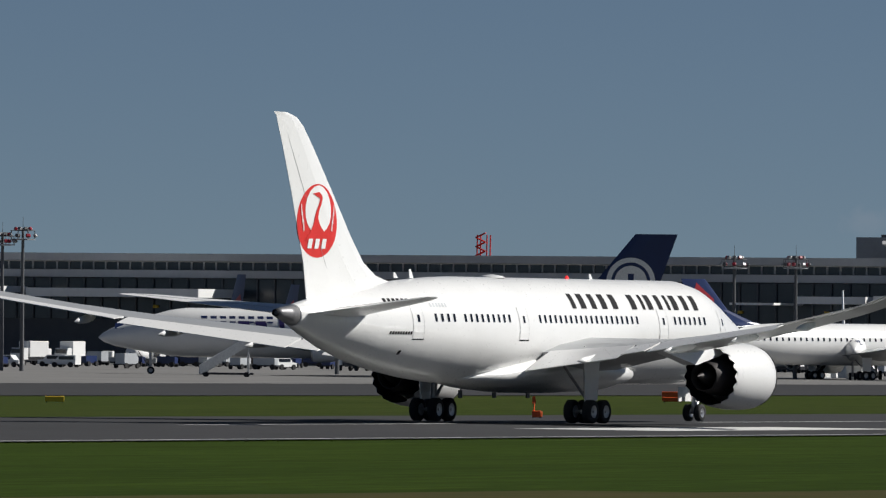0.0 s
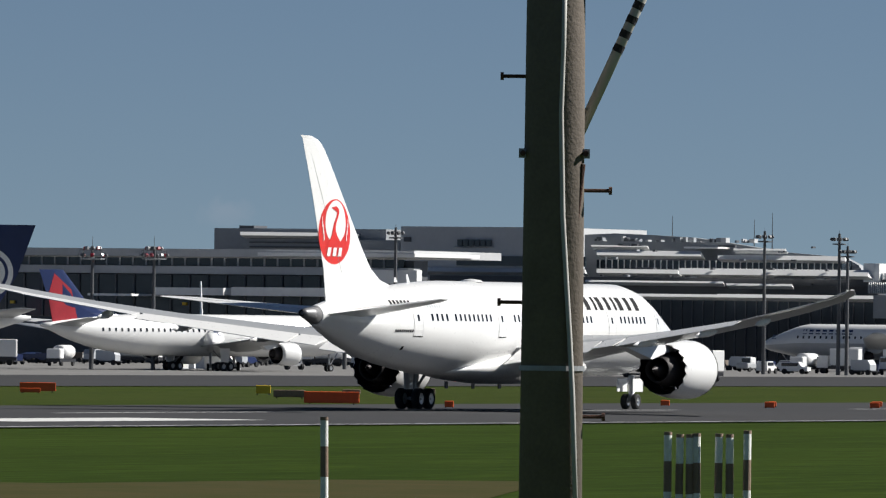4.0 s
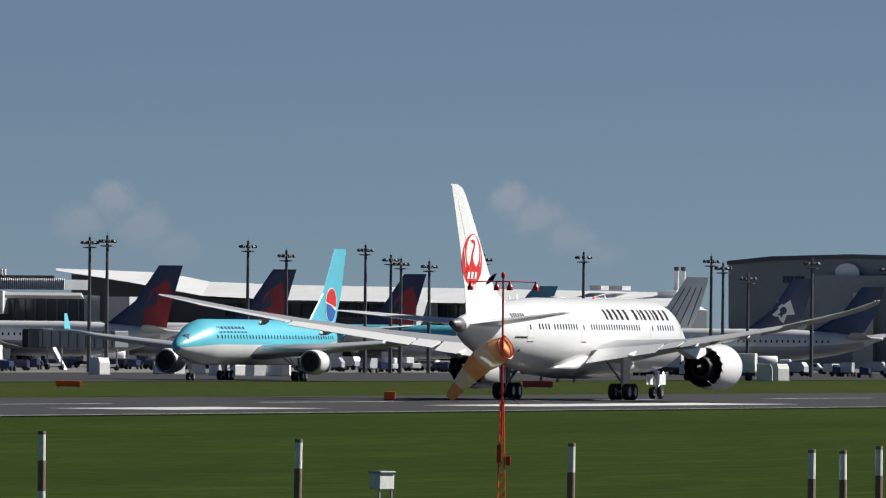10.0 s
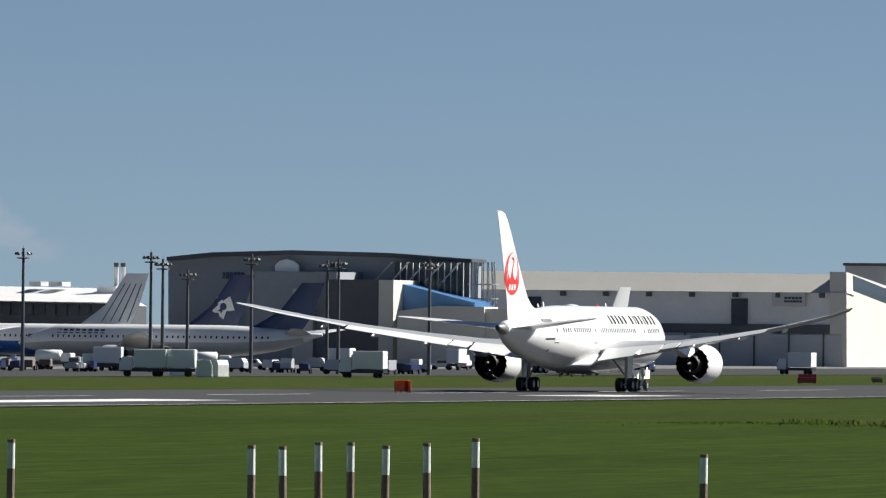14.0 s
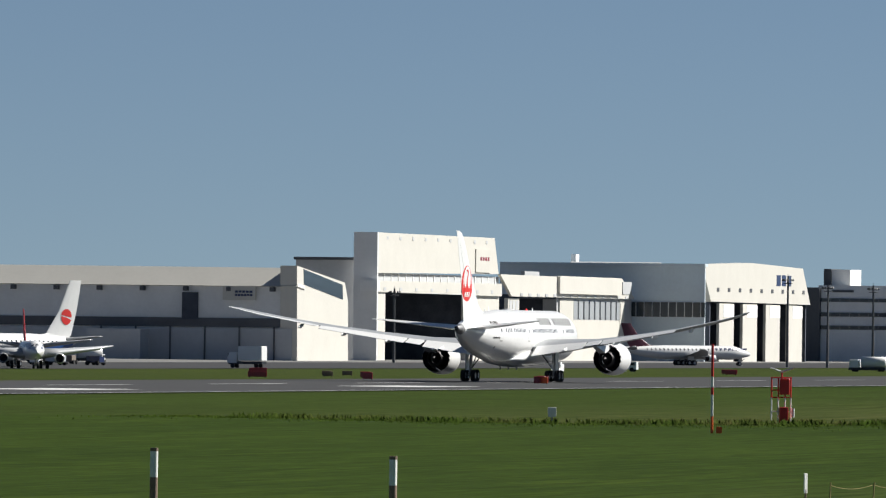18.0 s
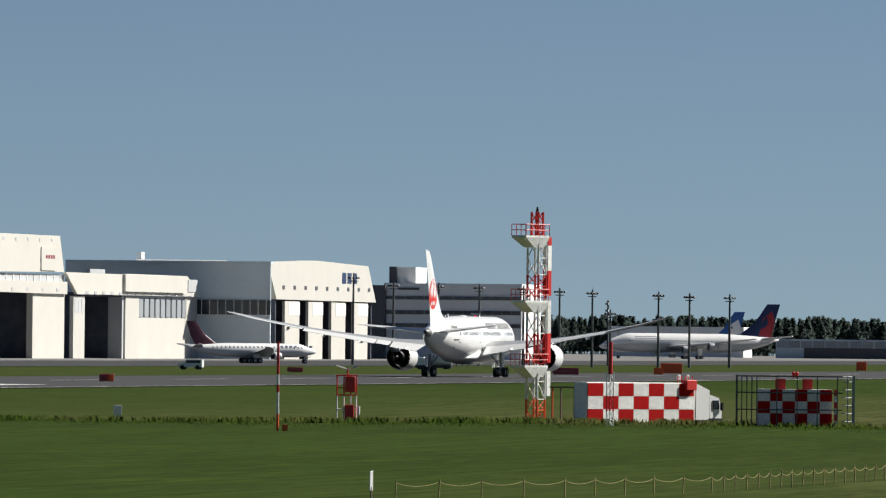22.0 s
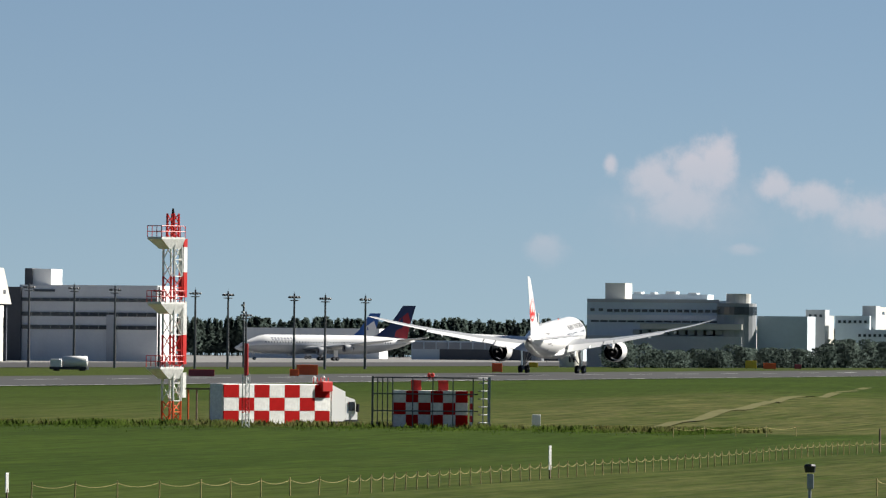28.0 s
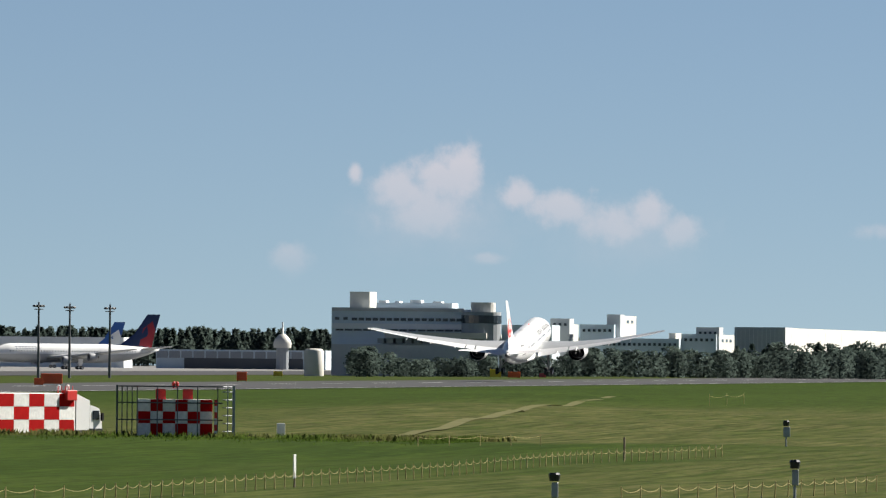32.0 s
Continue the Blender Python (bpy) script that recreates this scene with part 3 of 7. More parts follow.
def twinjet():
    """The departing wide-body twin: stations are metres aft of the nose; the origin lies under the main wheels."""
    x0 = 28.7
    ac = thing("airliner", "white wide-body jet airliner with red tail emblem on the runway", "airplane")
    hull = Hull(55.7, 2.89, 2.97, 5.13, 9.5, 36.3, 0.78, x0)
    body = part("fuselage", hull.shell(0, 53.85, 40), WHITE, ac, "glossy white fuselage", True)
    part("tail_cone", loft([[(x0 - X, r * math.cos(k * math.tau / 24), hull.at(53.85)[0] + (X - 53.85) * 0.08 + r * math.sin(k * math.tau / 24)) for k in range(24)] for X, r in ((53.87, 0.56), (54.5, 0.45), (55.2, 0.31), (55.6, 0.22))]), CONE_GREY, ac, "bare grey tail cone", True)
    part("exhaust_port", lathe([(x0 - 55.55, 0.2), (x0 - 55.72, 0.19), (x0 - 55.62, 0.13), (x0 - 55.5, 0.03)], (0, 0, hull.at(53.85)[0] + 0.14), "x", 16), BLACK, ac, "black auxiliary exhaust")
    # belly fairing
    rings = []
    for X, hw, zt, zb in ((15.5, 0.4, 2.9, 2.5), (17.5, 2.0, 3.4, 2.05), (20, 2.8, 3.9, 1.75), (25, 3.05, 4.2, 1.62), (30, 3.0, 4.1, 1.65), (33.5, 2.5, 3.4, 1.85), (36.5, 1.4, 2.8, 2.2), (38, 0.4, 2.6, 2.4)):
        rings.append([(x0 - X, hw * math.cos(k * math.tau / 24), (zt + zb) / 2 + (zt - zb) / 2 * math.sin(k * math.tau / 24)) for k in range(24)])
    part("belly_fairing", loft(rings), WHITE, ac, "", True)
    secs = [(2.4, 18.6, 32.6, 3.55, 1.25), (6.0, 21.2, 33.0, 4.0, 0.85), (9.7, 23.9, 33.6, 4.42, 0.5), (15, 27.5, 35.0, 5.12, 0.34), (20, 30.9, 36.7, 5.88, 0.25), (24.5, 33.95, 38.4, 6.7, 0.19), (27.5, 36.2, 39.7, 7.35, 0.17), (29.2, 38.3, 40.7, 7.8, 0.14), (30.06, 40.6, 41.5, 8.05, 0.05)]
    for side in (-1, 1):
        w = part("wing", wing_skin(x0, secs, side, 0.8), WING_GREY, ac, "long swept pale grey wing with raked tip")
        for y0, y1, dr, nm in ((3.2, 9.3, 15, "inboard_flap"), (9.55, 11.2, 10, "flaperon"), (11.4, 20.6, 12, "outboard_flap"), (20.8, 27.2, 2, "aileron")):
            part(nm, flap(x0, secs, side, y0, y1, 0.8, dr), WHITE, w)
        part("wing_tip", flap(x0, secs, side, 27.25, 29.9, 0.8, 0), WHITE, w)
        for y, ln in ((7.2, 4.2), (13.2, 3.9), (18.0, 3.4), (22.6, 2.4)):
            _, le, te, z, th = lerp_secs(secs, y)
            rr = [[(x0 - te + ln * 0.72 - ln * s, side * y + 0.17 * k * math.cos(q * math.tau / 10), z - 0.25 - 0.3 * s + 0.26 * k * math.sin(q * math.tau / 10)) for q in range(10)] for s, k in ((0, 0.1), (0.15, 0.7), (0.45, 1), (0.8, 0.7), (1.0, 0.1))]
            part("flap_track_fairing", loft(rr), WHITE, w, "", True)
        part("nav_light", tube((x0 - 41.4, side * 29.9, 8.02), (x0 - 41.5, side * 29.9, 8.02), 0.05, 0.05, 6), WHITE, w)
        WINGS.append((w, side))
        # tailplane
        st = [(0.6, 47.5, 53.3, 5.9, 0.4), (4.4, 50.3, 54.3, 6.3, 0.26), (8.3, 53.2, 55.4, 6.74, 0.14), (9.2, 54.3, 55.9, 6.84, 0.08), (9.5, 55.2, 56.1, 6.88, 0.04)]
        sp = part("tailplane", wing_skin(x0, st, side), WHITE, ac, "white horizontal stabiliser")
        _ = [part("elevator_seam", tube((x0 - lerp_secs(st, 1.6)[2] + 1.5, side * 1.6, lerp_secs(st, 1.6)[3] + 0.22), (x0 - lerp_secs(st, 9.0)[2] + 0.7, side * 9.0, lerp_secs(st, 9.0)[3] + 0.07), 0.01, 0.01, 4), HULL_GREY, sp)]
        engine(ac, x0, 18.1, -9.73 if side < 0 else 10.3, 2.68 if side < 0 else 2.55, 1.88, 5.0, 0, WHITE, True, (4.25, 23.2, 29.6))
        GEARS.append(landing_gear(ac, 0, side * 4.9, 4.1, 0.66, 0.5, 0.74, 0.58))
    # nose gear
    landing_gear(ac, x0 - 5.92, 0, 2.2, 0.5, 0.38, 0, 0.36, 2, False)
    for sy in (-0.55, 0.55):
        part("nose_gear_door", box(x0 - 6.9, sy - 0.03, 1.15, x0 - 5.3, sy + 0.03, 2.0), WHITE, ac)
    # fin: outlines of leading and trailing edge, from root to rounded tip
    le = [(44.2, 6.9), (42.9, 7.72), (44.5, 8.05), (45.9, 8.75), (47.3, 10.1), (49.45, 12.5), (51.65, 14.9), (52.75, 16.0), (53.5, 16.5), (54.6, 16.75)]
    te = [(52.2, 5.8), (52.2, 6.3), (52.4, 7.3), (52.65, 8.65), (53.2, 10.1), (54.05, 12.5), (55.05, 14.9), (55.6, 16.1), (55.8, 16.6), (56.1, 16.78)]
    fin = part("fin", fin_mesh(x0, (le, te), 0.34), WHITE, ac, "tall white vertical fin")
    part("rudder_seam", tube((x0 - 50.4, -0.2, 8.4), (x0 - 54.7, -0.06, 15.7), 0.008, 0.008, 4), HULL_GREY, fin)
    # round emblem on both sides of the fin
    for s in (-1, 1):
        lay = [(s, (le, te), 0.34, o) for o in (0.012, 0.024, 0.036, 0.05)]
        ex = x0 - 51.4
        e = part("emblem_disc", disc_on_fin(x0, 51.4, 10.95, 2.05, 2.0, lay[0]), RED, fin, "round red emblem")
        part("emblem_opening", disc_on_fin(x0, 51.35, 11.55, 1.32, 1.32, lay[1]), WHITE, e)
        neck = [(ex - 1.25, ex + 1.25, 9.9), (ex - 0.8, ex + 0.7, 10.3), (ex - 0.5, ex + 0.2, 10.7), (ex - 0.36, ex - 0.02, 11.1), (ex - 0.2, ex + 0.06, 11.5), (ex + 0.04, ex + 0.28, 11.85), (ex + 0.16, ex + 0.4, 12.15), (ex - 0.3, ex + 0.36, 12.32), (ex - 0.6, ex + 0.2, 12.42), (ex - 0.1, ex + 0.05, 12.5)]
        part("emblem_neck", strip_on_fin(neck, x0, lay[3]), RED, e)
        for k in range(3):
            xx = ex - 1.0 + k * 0.68
            part("emblem_bar", flat_shape(x0, [(xx, 9.45), (xx + 0.4, 9.45), (xx + 0.53, 9.98), (xx + 0.13, 9.98)], lay[3]), WHITE, e)
        for sx in (-1, 1):
            for k in range(3):
                xx, zz = ex + sx * (1.58 - k * 0.12), 11.3 - k * 0.42
                part("emblem_feather", flat_shape(x0, [(xx, zz), (xx + sx * 0.1, zz + 0.55), (xx + sx * 0.16, zz + 0.55), (xx + sx * 0.09, zz - 0.1)], lay[3]), WHITE, e)
    # lettering as plain bars, one a letter
    lx = 26.2
    widths = [0.8, 1.05, 0.95, 1.05, 1.05, 0.7, 1.05, 0.45, 1.0, 0.85, 0.45, 1.05, 0.9, 0.95]
    for k, wd in enumerate(widths):
        if k != 5:
            part("title_bar", hull.decal(lx, lx - max(0.34, wd * 0.6), 6.42, 7.24, -1, 2, 4, 0.025, 0.14), BLACK, body, "black title bar")
        lx -= wd + 0.28
    bm = None
    for k in range(9):
        bm = hull.decal(46.6 - k * 0.24, 46.6 - k * 0.24 - 0.17, 4.86, 5.02, -1, 1, 1, 0.02, 0.05, bm)
    part("small_lettering", bm, BLACK, body, "small black lettering")
    bm = None
    for k in range(6):
        bm = hull.decal(46.6 - k * 0.42, 46.6 - k * 0.42 - 0.26, 6.5, 6.82, -1, 1, 2, 0.02, 0.05, bm)
    part("registration_bars", bm, BLACK, body, "row of black bars")
    bm = None
    for k in range(6):
        bm = hull.decal(42.4 - k * 0.3, 42.4 - k * 0.3 - 0.2, 6.38, 6.6, -1, 1, 2, 0.02, 0.0, bm)
    part("charity_bars", bm, SILVER, body, "pale grey bars")
    # cabin windows, starboard and port
    runs = [(42.2, 4), (39.2, 9), (30.6, 20), (14.1, 7)]
    for side in (-1, 1):
        for Xs, cnt in runs:
            for k in range(cnt):
                part("cabin_window", hull.decal(Xs - k * 0.62, Xs - k * 0.62 - 0.23, 5.58, 6.02, side, 1, 2, 0.012), GLASS_DARK, body)
        for Xd in (44.4, 33.0, 16.0, 8.0):
            d = part("cabin_door", hull.decal(Xd, Xd - 1.1, 4.62, 6.45, side, 2, 5, 0.01), WHITE, body, "white cabin door")
            for q in (0.0, 1.05):
                part("door_seam", hull.decal(Xd - q, Xd - q - 0.025, 4.62, 6.45, side, 1, 5, 0.02), HULL_GREY, d)
            part("door_sill", hull.decal(Xd, Xd - 1.1, 4.57, 4.63, side, 1, 1, 0.022), BLACK, d)
            part("door_window", hull.decal(Xd - 0.45, Xd - 0.68, 5.56, 5.95, side, 1, 2, 0.022), GLASS_DARK, d)
        for k in range(2):
            part("cockpit_window", hull.decal(4.2 - k * 1.0, 3.35 - k * 0.9, 5.75, 6.35, side, 1, 2, 0.015, 0.15), GLASS_DARK, body)
    for X, hgt in ((40.2, 0.4), (42.0, 0.2), (18.8, 0.35)):
        part("antenna", loft([[(x0 - X, -0.03, 7.95), (x0 - X - 0.45, -0.03, 7.95), (x0 - X - 0.45, 0.03, 7.95), (x0 - X, 0.03, 7.95)], [(x0 - X - 0.3, -0.02, 8.05 + hgt), (x0 - X - 0.5, -0.02, 8.05 + hgt), (x0 - X - 0.5, 0.02, 8.05 + hgt), (x0 - X - 0.3, 0.02, 8.05 + hgt)]]), WHITE, body)
    part("antenna_dome", lathe([(0, 0.75), (0.12, 0.6), (0.2, 0.1)], (x0 - 31, 0, 8.06), "z", 16), WHITE, body)
    for X in (26.5, 30.5, 34.5):
        part("belly_mast", box(x0 - X - 0.25, -0.04, 1.35, x0 - X + 0.1, 0.04, 1.8), DARK_METAL, body)
    part("outflow_vent", hull.decal(45.2, 44.95, 3.75, 3.98, -1, 1, 1, 0.02), BLACK, body)
    part("beacon", lathe([(0, 0.12), (0.14, 0.09), (0.2, 0.02)], (x0 - 22, 0, 8.09), "z", 10), LAMP_RED, body, "red rotating beacon")
    return ac


JET = twinjet()


# ---- ground ----
def sheet(name, x0, x1, y0, y1, z, mat, label, category, nx=1, ny=1, kind="structure", fn=None):
    bm = bmesh.new()
    g = [[bm.verts.new((x0 + (x1 - x0) * i / nx, y0 + (y1 - y0) * j / ny, fn(x0 + (x1 - x0) * i / nx, y0 + (y1 - y0) * j / ny) if fn else z)) for j in range(ny + 1)] for i in range(nx + 1)]
    for i in range(nx):
        for j in range(ny):
            bm.faces.new((g[i][j], g[i + 1][j], g[i + 1][j + 1], g[i][j + 1]))
    return solid(name, bm, mat, label, category, kind=kind, smooth=True)


def grass_material(name, lush, dark, dry, bump=0.5):
    """Mown turf: patches, clumps and blades as noise drawn out along the field, and dry hay towards its far end."""
    m = bpy.data.materials.new(name)
    m.use_nodes = True
    nt = m.node_tree
    bs = nt.nodes["Principled BSDF"]
    bs.inputs["Roughness"].default_value = 0.95
    bs.inputs["Specular IOR Level"].default_value = 0.02
    tc = nt.nodes.new("ShaderNodeTexCoord")

    def grain(sx, sy, detail):
        mp = nt.nodes.new("ShaderNodeMapping")
        mp.inputs["Rotation"].default_value = (0, 0, radians(-17))
        mp.inputs["Scale"].default_value = (sx, sy, 1)
        nz = nt.nodes.new("ShaderNodeTexNoise")
        nz.inputs["Scale"].default_value = 1.0
        nz.inputs["Detail"].default_value = detail
        nz.inputs["Roughness"].default_value = 0.62
        nt.links.new(tc.outputs["Object"], mp.inputs["Vector"])
        nt.links.new(mp.outputs[0], nz.inputs["Vector"])
        return nz.outputs[0]

    def blend(fac, lo, hi, c1, c2):
        rg = nt.nodes.new("ShaderNodeMapRange")
        rg.inputs["From Min"].default_value = lo
        rg.inputs["From Max"].default_value = hi
        nt.links.new(fac, rg.inputs["Value"])
        mx = nt.nodes.new("ShaderNodeMix")
        mx.data_type = "RGBA"
        nt.links.new(rg.outputs[0], mx.inputs[0])
        for k, c in ((6, c1), (7, c2)):
            if isinstance(c, tuple):
                mx.inputs[k].default_value = (*c, 1)
            else:
                nt.links.new(c, mx.inputs[k])
        return mx.outputs[2]

    big, mid, small = grain(0.006, 0.035, 5), grain(0.05, 0.3, 5), grain(0.35, 1.6, 4)
    tuft, fleck = grain(0.045, 1.1, 4), grain(0.1, 3.5, 3)
    base = blend(big, 0.38, 0.62, lush, dark)
    light = tuple(c * k for c, k in zip(lush, (1.4, 1.28, 1.2)))
    base = blend(mid, 0.5, 0.72, base, light)
    xyz = nt.nodes.new("ShaderNodeSeparateXYZ")
    nt.links.new(tc.outputs["Object"], xyz.inputs[0])
    patch = grain(0.012, 0.07, 6)

    def math_node(op, a, b, c=None):
        n = nt.nodes.new("ShaderNodeMath")
        n.operation = op
        for k, v in enumerate((a, b, c)):
            if isinstance(v, (int, float)):
                n.inputs[k].default_value = v
            elif v is not None:
                nt.links.new(v, n.inputs[k])
        return n.outputs[0]

    def ramp(v, lo, hi, t0=0.0, t1=1.0):
        rg = nt.nodes.new("ShaderNodeMapRange")
        rg.interpolation_type = "SMOOTHSTEP"
        for k, q in (("From Min", lo), ("From Max", hi), ("To Min", t0), ("To Max", t1)):
            rg.inputs[k].default_value = q
        nt.links.new(v, rg.inputs["Value"])
        return rg.outputs[0]

    # mown hay beyond the tall grass, bare dry ground by the fences, and haze put into a dull straw tint past the runway
    x_torn = math_node("MULTIPLY_ADD", mid, 40, math_node("MULTIPLY_ADD", patch, 40, xyz.outputs[0]))
    y_torn = math_node("MULTIPLY_ADD", patch, 60, xyz.outputs[1])
    hay = math_node("MULTIPLY", ramp(x_torn, 648, 662), math_node("MULTIPLY", ramp(math_node("MULTIPLY_ADD", patch, 300, xyz.outputs[0]), 1130, 1330, 1.0, 0.12), ramp(y_torn, 135, 225, 1.0, 0.12)))
    bare = math_node("MULTIPLY", ramp(y_torn, 80, 106, 1.0, 0.0), ramp(xyz.outputs[0], 250, 420, 0.0, 0.9))
    past = ramp(xyz.outputs[1], RUNWAY_Y + 26, RUNWAY_Y + 34, 0.0, 0.36)
    dry_haze = math_node("MAXIMUM", math_node("MAXIMUM", hay, bare), past)
    dry_haze = math_node("MULTIPLY", dry_haze, ramp(patch, 0.3, 0.6, 0.6, 1.1))
    straw = blend(mid, 0.36, 0.64, dry, tuple(c * 0.62 for c in dry))
    base = blend(dry_haze, 0.0, 1.0, base, straw)
    base = blend(tuft, 0.42, 0.7, base, tuple(c * 0.72 for c in dark))
    base = blend(fleck, 0.5, 0.75, base, tuple(c * 1.35 for c in lush))
    base = blend(small, 0.45, 0.85, base, tuple(c * 0.7 for c in dark))
    nt.links.new(base, bs.inputs["Base Color"])
    if bump:
        bp = nt.nodes.new("ShaderNodeBump")
        bp.inputs["Strength"].default_value = bump
        bp.inputs["Distance"].default_value = 0.15
        nt.links.new(mid, bp.inputs["Height"])
        nt.links.new(bp.outputs[0], bs.inputs["Normal"])
    return m


GRASS = grass_material("mown_grass", (0.036, 0.059, 0.0095), (0.024, 0.042, 0.007), (0.112, 0.108, 0.042))


def path_y(x):
    """Where the foot path through the dry grass runs."""
    return 94 + (x - 647) * 0.1035


def relief(x, y):
    z = 0.0
    if y > RUNWAY_Y + 70:
        z = FLAT * min(1, (y - RUNWAY_Y - 70) / 80)
    d = math.hypot(x, y)
    if d < 240:
        z += 3.4 * (1 - d / 240)
    if 380 < x < 900 and y < 190:
        z += 0.35 * noise.noise(Vector((x * 0.016, y * 0.03, 0))) * min(1, (x - 380) / 120) * min(1, (190 - y) / 40)
    if 700 < x < 1500 and y < 200:
        # low mounds, and a bank along the foot path
        edge = min(1, (x - 700) / 120, (1500 - x) / 150, (200 - y) / 30)
        z += edge * (0.45 * noise.noise(Vector((x * 0.009, y * 0.035, 4))) + 0.55 * math.exp(-((y - path_y(x) - 9) / 7) ** 2))
    return z - 0.03


sheet("ground", -700, 5200, -2400, 5000, 0, GRASS, "mown green airfield grass with dry patches", "grass", 590, 740, fn=relief)
sheet("runway", 100, 3900, RUNWAY_Y - 38.5, RUNWAY_Y + 27, 0.03, ASPHALT, "dark asphalt runway with worn white markings", "runway")
sheet("road", 100, 4800, 470, 576, FLAT + 0.03, ASPHALT, "grey parallel taxiway", "taxiway")
sheet("pavement", 300, 4900, 575, 4200, FLAT + 0.03, APRON, "pale concrete apron", "apron")


def marking(x0, x1, y0, y1):
    bm = bmesh.new()
    bm.faces.new([bm.verts.new(p) for p in ((x0, y0, 0.036), (x1, y0, 0.036), (x1, y1, 0.036), (x0, y1, 0.036))])
    return tagged(new("runway_marking", mesh_of(bm, "runway_marking", PAINT)), "worn white painted runway marking", "marking", "runway markings", "structure")


marking(100, 3800, RUNWAY_Y - 37.1, RUNWAY_Y - 36.5)
for mx0, ln in ((330, 26), (488, 30), (640, 30), (712, 62), (880, 26), (1010, 26)):
    for sy in (-1,):
        marking(mx0, mx0 + ln, RUNWAY_Y + sy * 20 - 4.5, RUNWAY_Y + sy * 20 + 4.5)
for k in range(40):
    marking(420 + k * 60, 450 + k * 60, RUNWAY_Y - 0.45, RUNWAY_Y + 0.45)


# ---- buildings ----
class Front:
    """The visible face of a building. run "y": it stands across the view, facing back along the runway;
    run "x": it faces the runway and runs away from the viewer. Bearings turn into metres along it."""

    def __init__(self, name, label, a0, d0, run, category="building", base=FLAT, group=""):
        self.p = Vector(spot(a0, d0))
        self.run = run
        self.base = base
        px, py = self.p
        m = Matrix(((0, 1, 0, px), (-1, 0, 0, py), (0, 0, 1, base), (0, 0, 0, 1))) if run == "y" else Matrix(((1, 0, 0, px), (0, 1, 0, py), (0, 0, 1, base), (0, 0, 0, 1)))
        self.ob = thing(name, label, category, m, group)

    def dist(self, a, y=0.0):
        th = radians(28.3635) - a * TICK
        return (self.p.x + y) / math.cos(th) if self.run == "y" else (self.p.y + y) / math.sin(th)

    def x(self, a, y=0.0):
        th = radians(28.3635) - a * TICK
        return self.p.y - (self.p.x + y) * math.tan(th) if self.run == "y" else (self.p.y + y) / math.tan(th) - self.p.x

    def z(self, a, b, y=0.0):
        return max(0.0, high(b, self.dist(a, y)) - self.base)

    def thin(self, y0, y1):
        return (y0 * 0.2, min(y1 * 0.2, y0 * 0.2 + 4.6)) if self.run == "x" else (y0, y1)

    def panel(self, name, a0, b0, a1, b1, y0, y1, mat, label="", owner=None):
        """A box from bearing a0, b0 (upper left) to a1, b1 (lower right; None: to the ground), from depth y0 to y1."""
        y0, y1 = self.thin(y0, y1)
        z1, z0 = self.z(a0, b0, y0), (0.0 if b1 is None else self.z(a0, b1, y0))
        # wide white bands get a leaning shape to catch the sun; fascias slope
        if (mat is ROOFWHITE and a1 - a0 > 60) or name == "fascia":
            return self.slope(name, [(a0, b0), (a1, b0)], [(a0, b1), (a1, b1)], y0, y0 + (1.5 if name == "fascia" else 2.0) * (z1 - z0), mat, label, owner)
        return part(name, box(self.x(a0, y0), y0, z0, self.x(a1, y0), y1, z1), mat, owner or self.ob, label)

    def slope(self, name, top, low, y_low, y_top, mat, label="", owner=None):
        """A slab leaning back from its lower edge to its upper edge, closed behind."""
        up = [(self.x(a, y_top), y_top, self.z(a, b, y_top)) for a, b in top]
        dn = [(self.x(a, y_low), y_low, self.z(a, b, y_low)) for a, b in low]
        bm = bmesh.new()
        U, D, V = [[bm.verts.new(p) for p in q] for q in (up, dn, [(x, y_top + 0.5, max(0, z - 0.6)) for x, y, z in dn])]
        for k in range(len(U) - 1):
            for A, B in ((D, U), (V, D), (U, V)):
                bm.faces.new((A[k], A[k + 1], B[k + 1], B[k]))
        bm.faces.new((U[0], D[0], V[0]))
        bm.faces.new((U[-1], V[-1], D[-1]))
        bmesh.ops.recalc_face_normals(bm, faces=bm.faces)
        return part(name, bm, mat, owner or self.ob, label)

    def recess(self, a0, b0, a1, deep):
        """A hall behind an opening, its shade put into the dark colour of back wall, side walls and soffit."""
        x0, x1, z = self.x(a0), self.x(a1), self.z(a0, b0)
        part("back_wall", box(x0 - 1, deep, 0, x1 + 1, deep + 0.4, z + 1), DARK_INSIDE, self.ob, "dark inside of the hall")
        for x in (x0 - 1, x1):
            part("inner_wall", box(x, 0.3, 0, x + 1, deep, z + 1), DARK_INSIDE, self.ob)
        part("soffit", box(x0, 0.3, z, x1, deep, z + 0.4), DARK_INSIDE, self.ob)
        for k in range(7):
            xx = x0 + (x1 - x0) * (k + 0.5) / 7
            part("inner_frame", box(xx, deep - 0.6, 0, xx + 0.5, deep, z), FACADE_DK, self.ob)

    def poly(self, name, pts, y0, y1, mat, label="", owner=None):
        y0, y1 = self.thin(y0, y1)
        out = [(self.x(a, y0), self.z(a, b, y0)) for a, b in pts]
        return part(name, slab(out, y0, y1), mat, owner or self.ob, label)

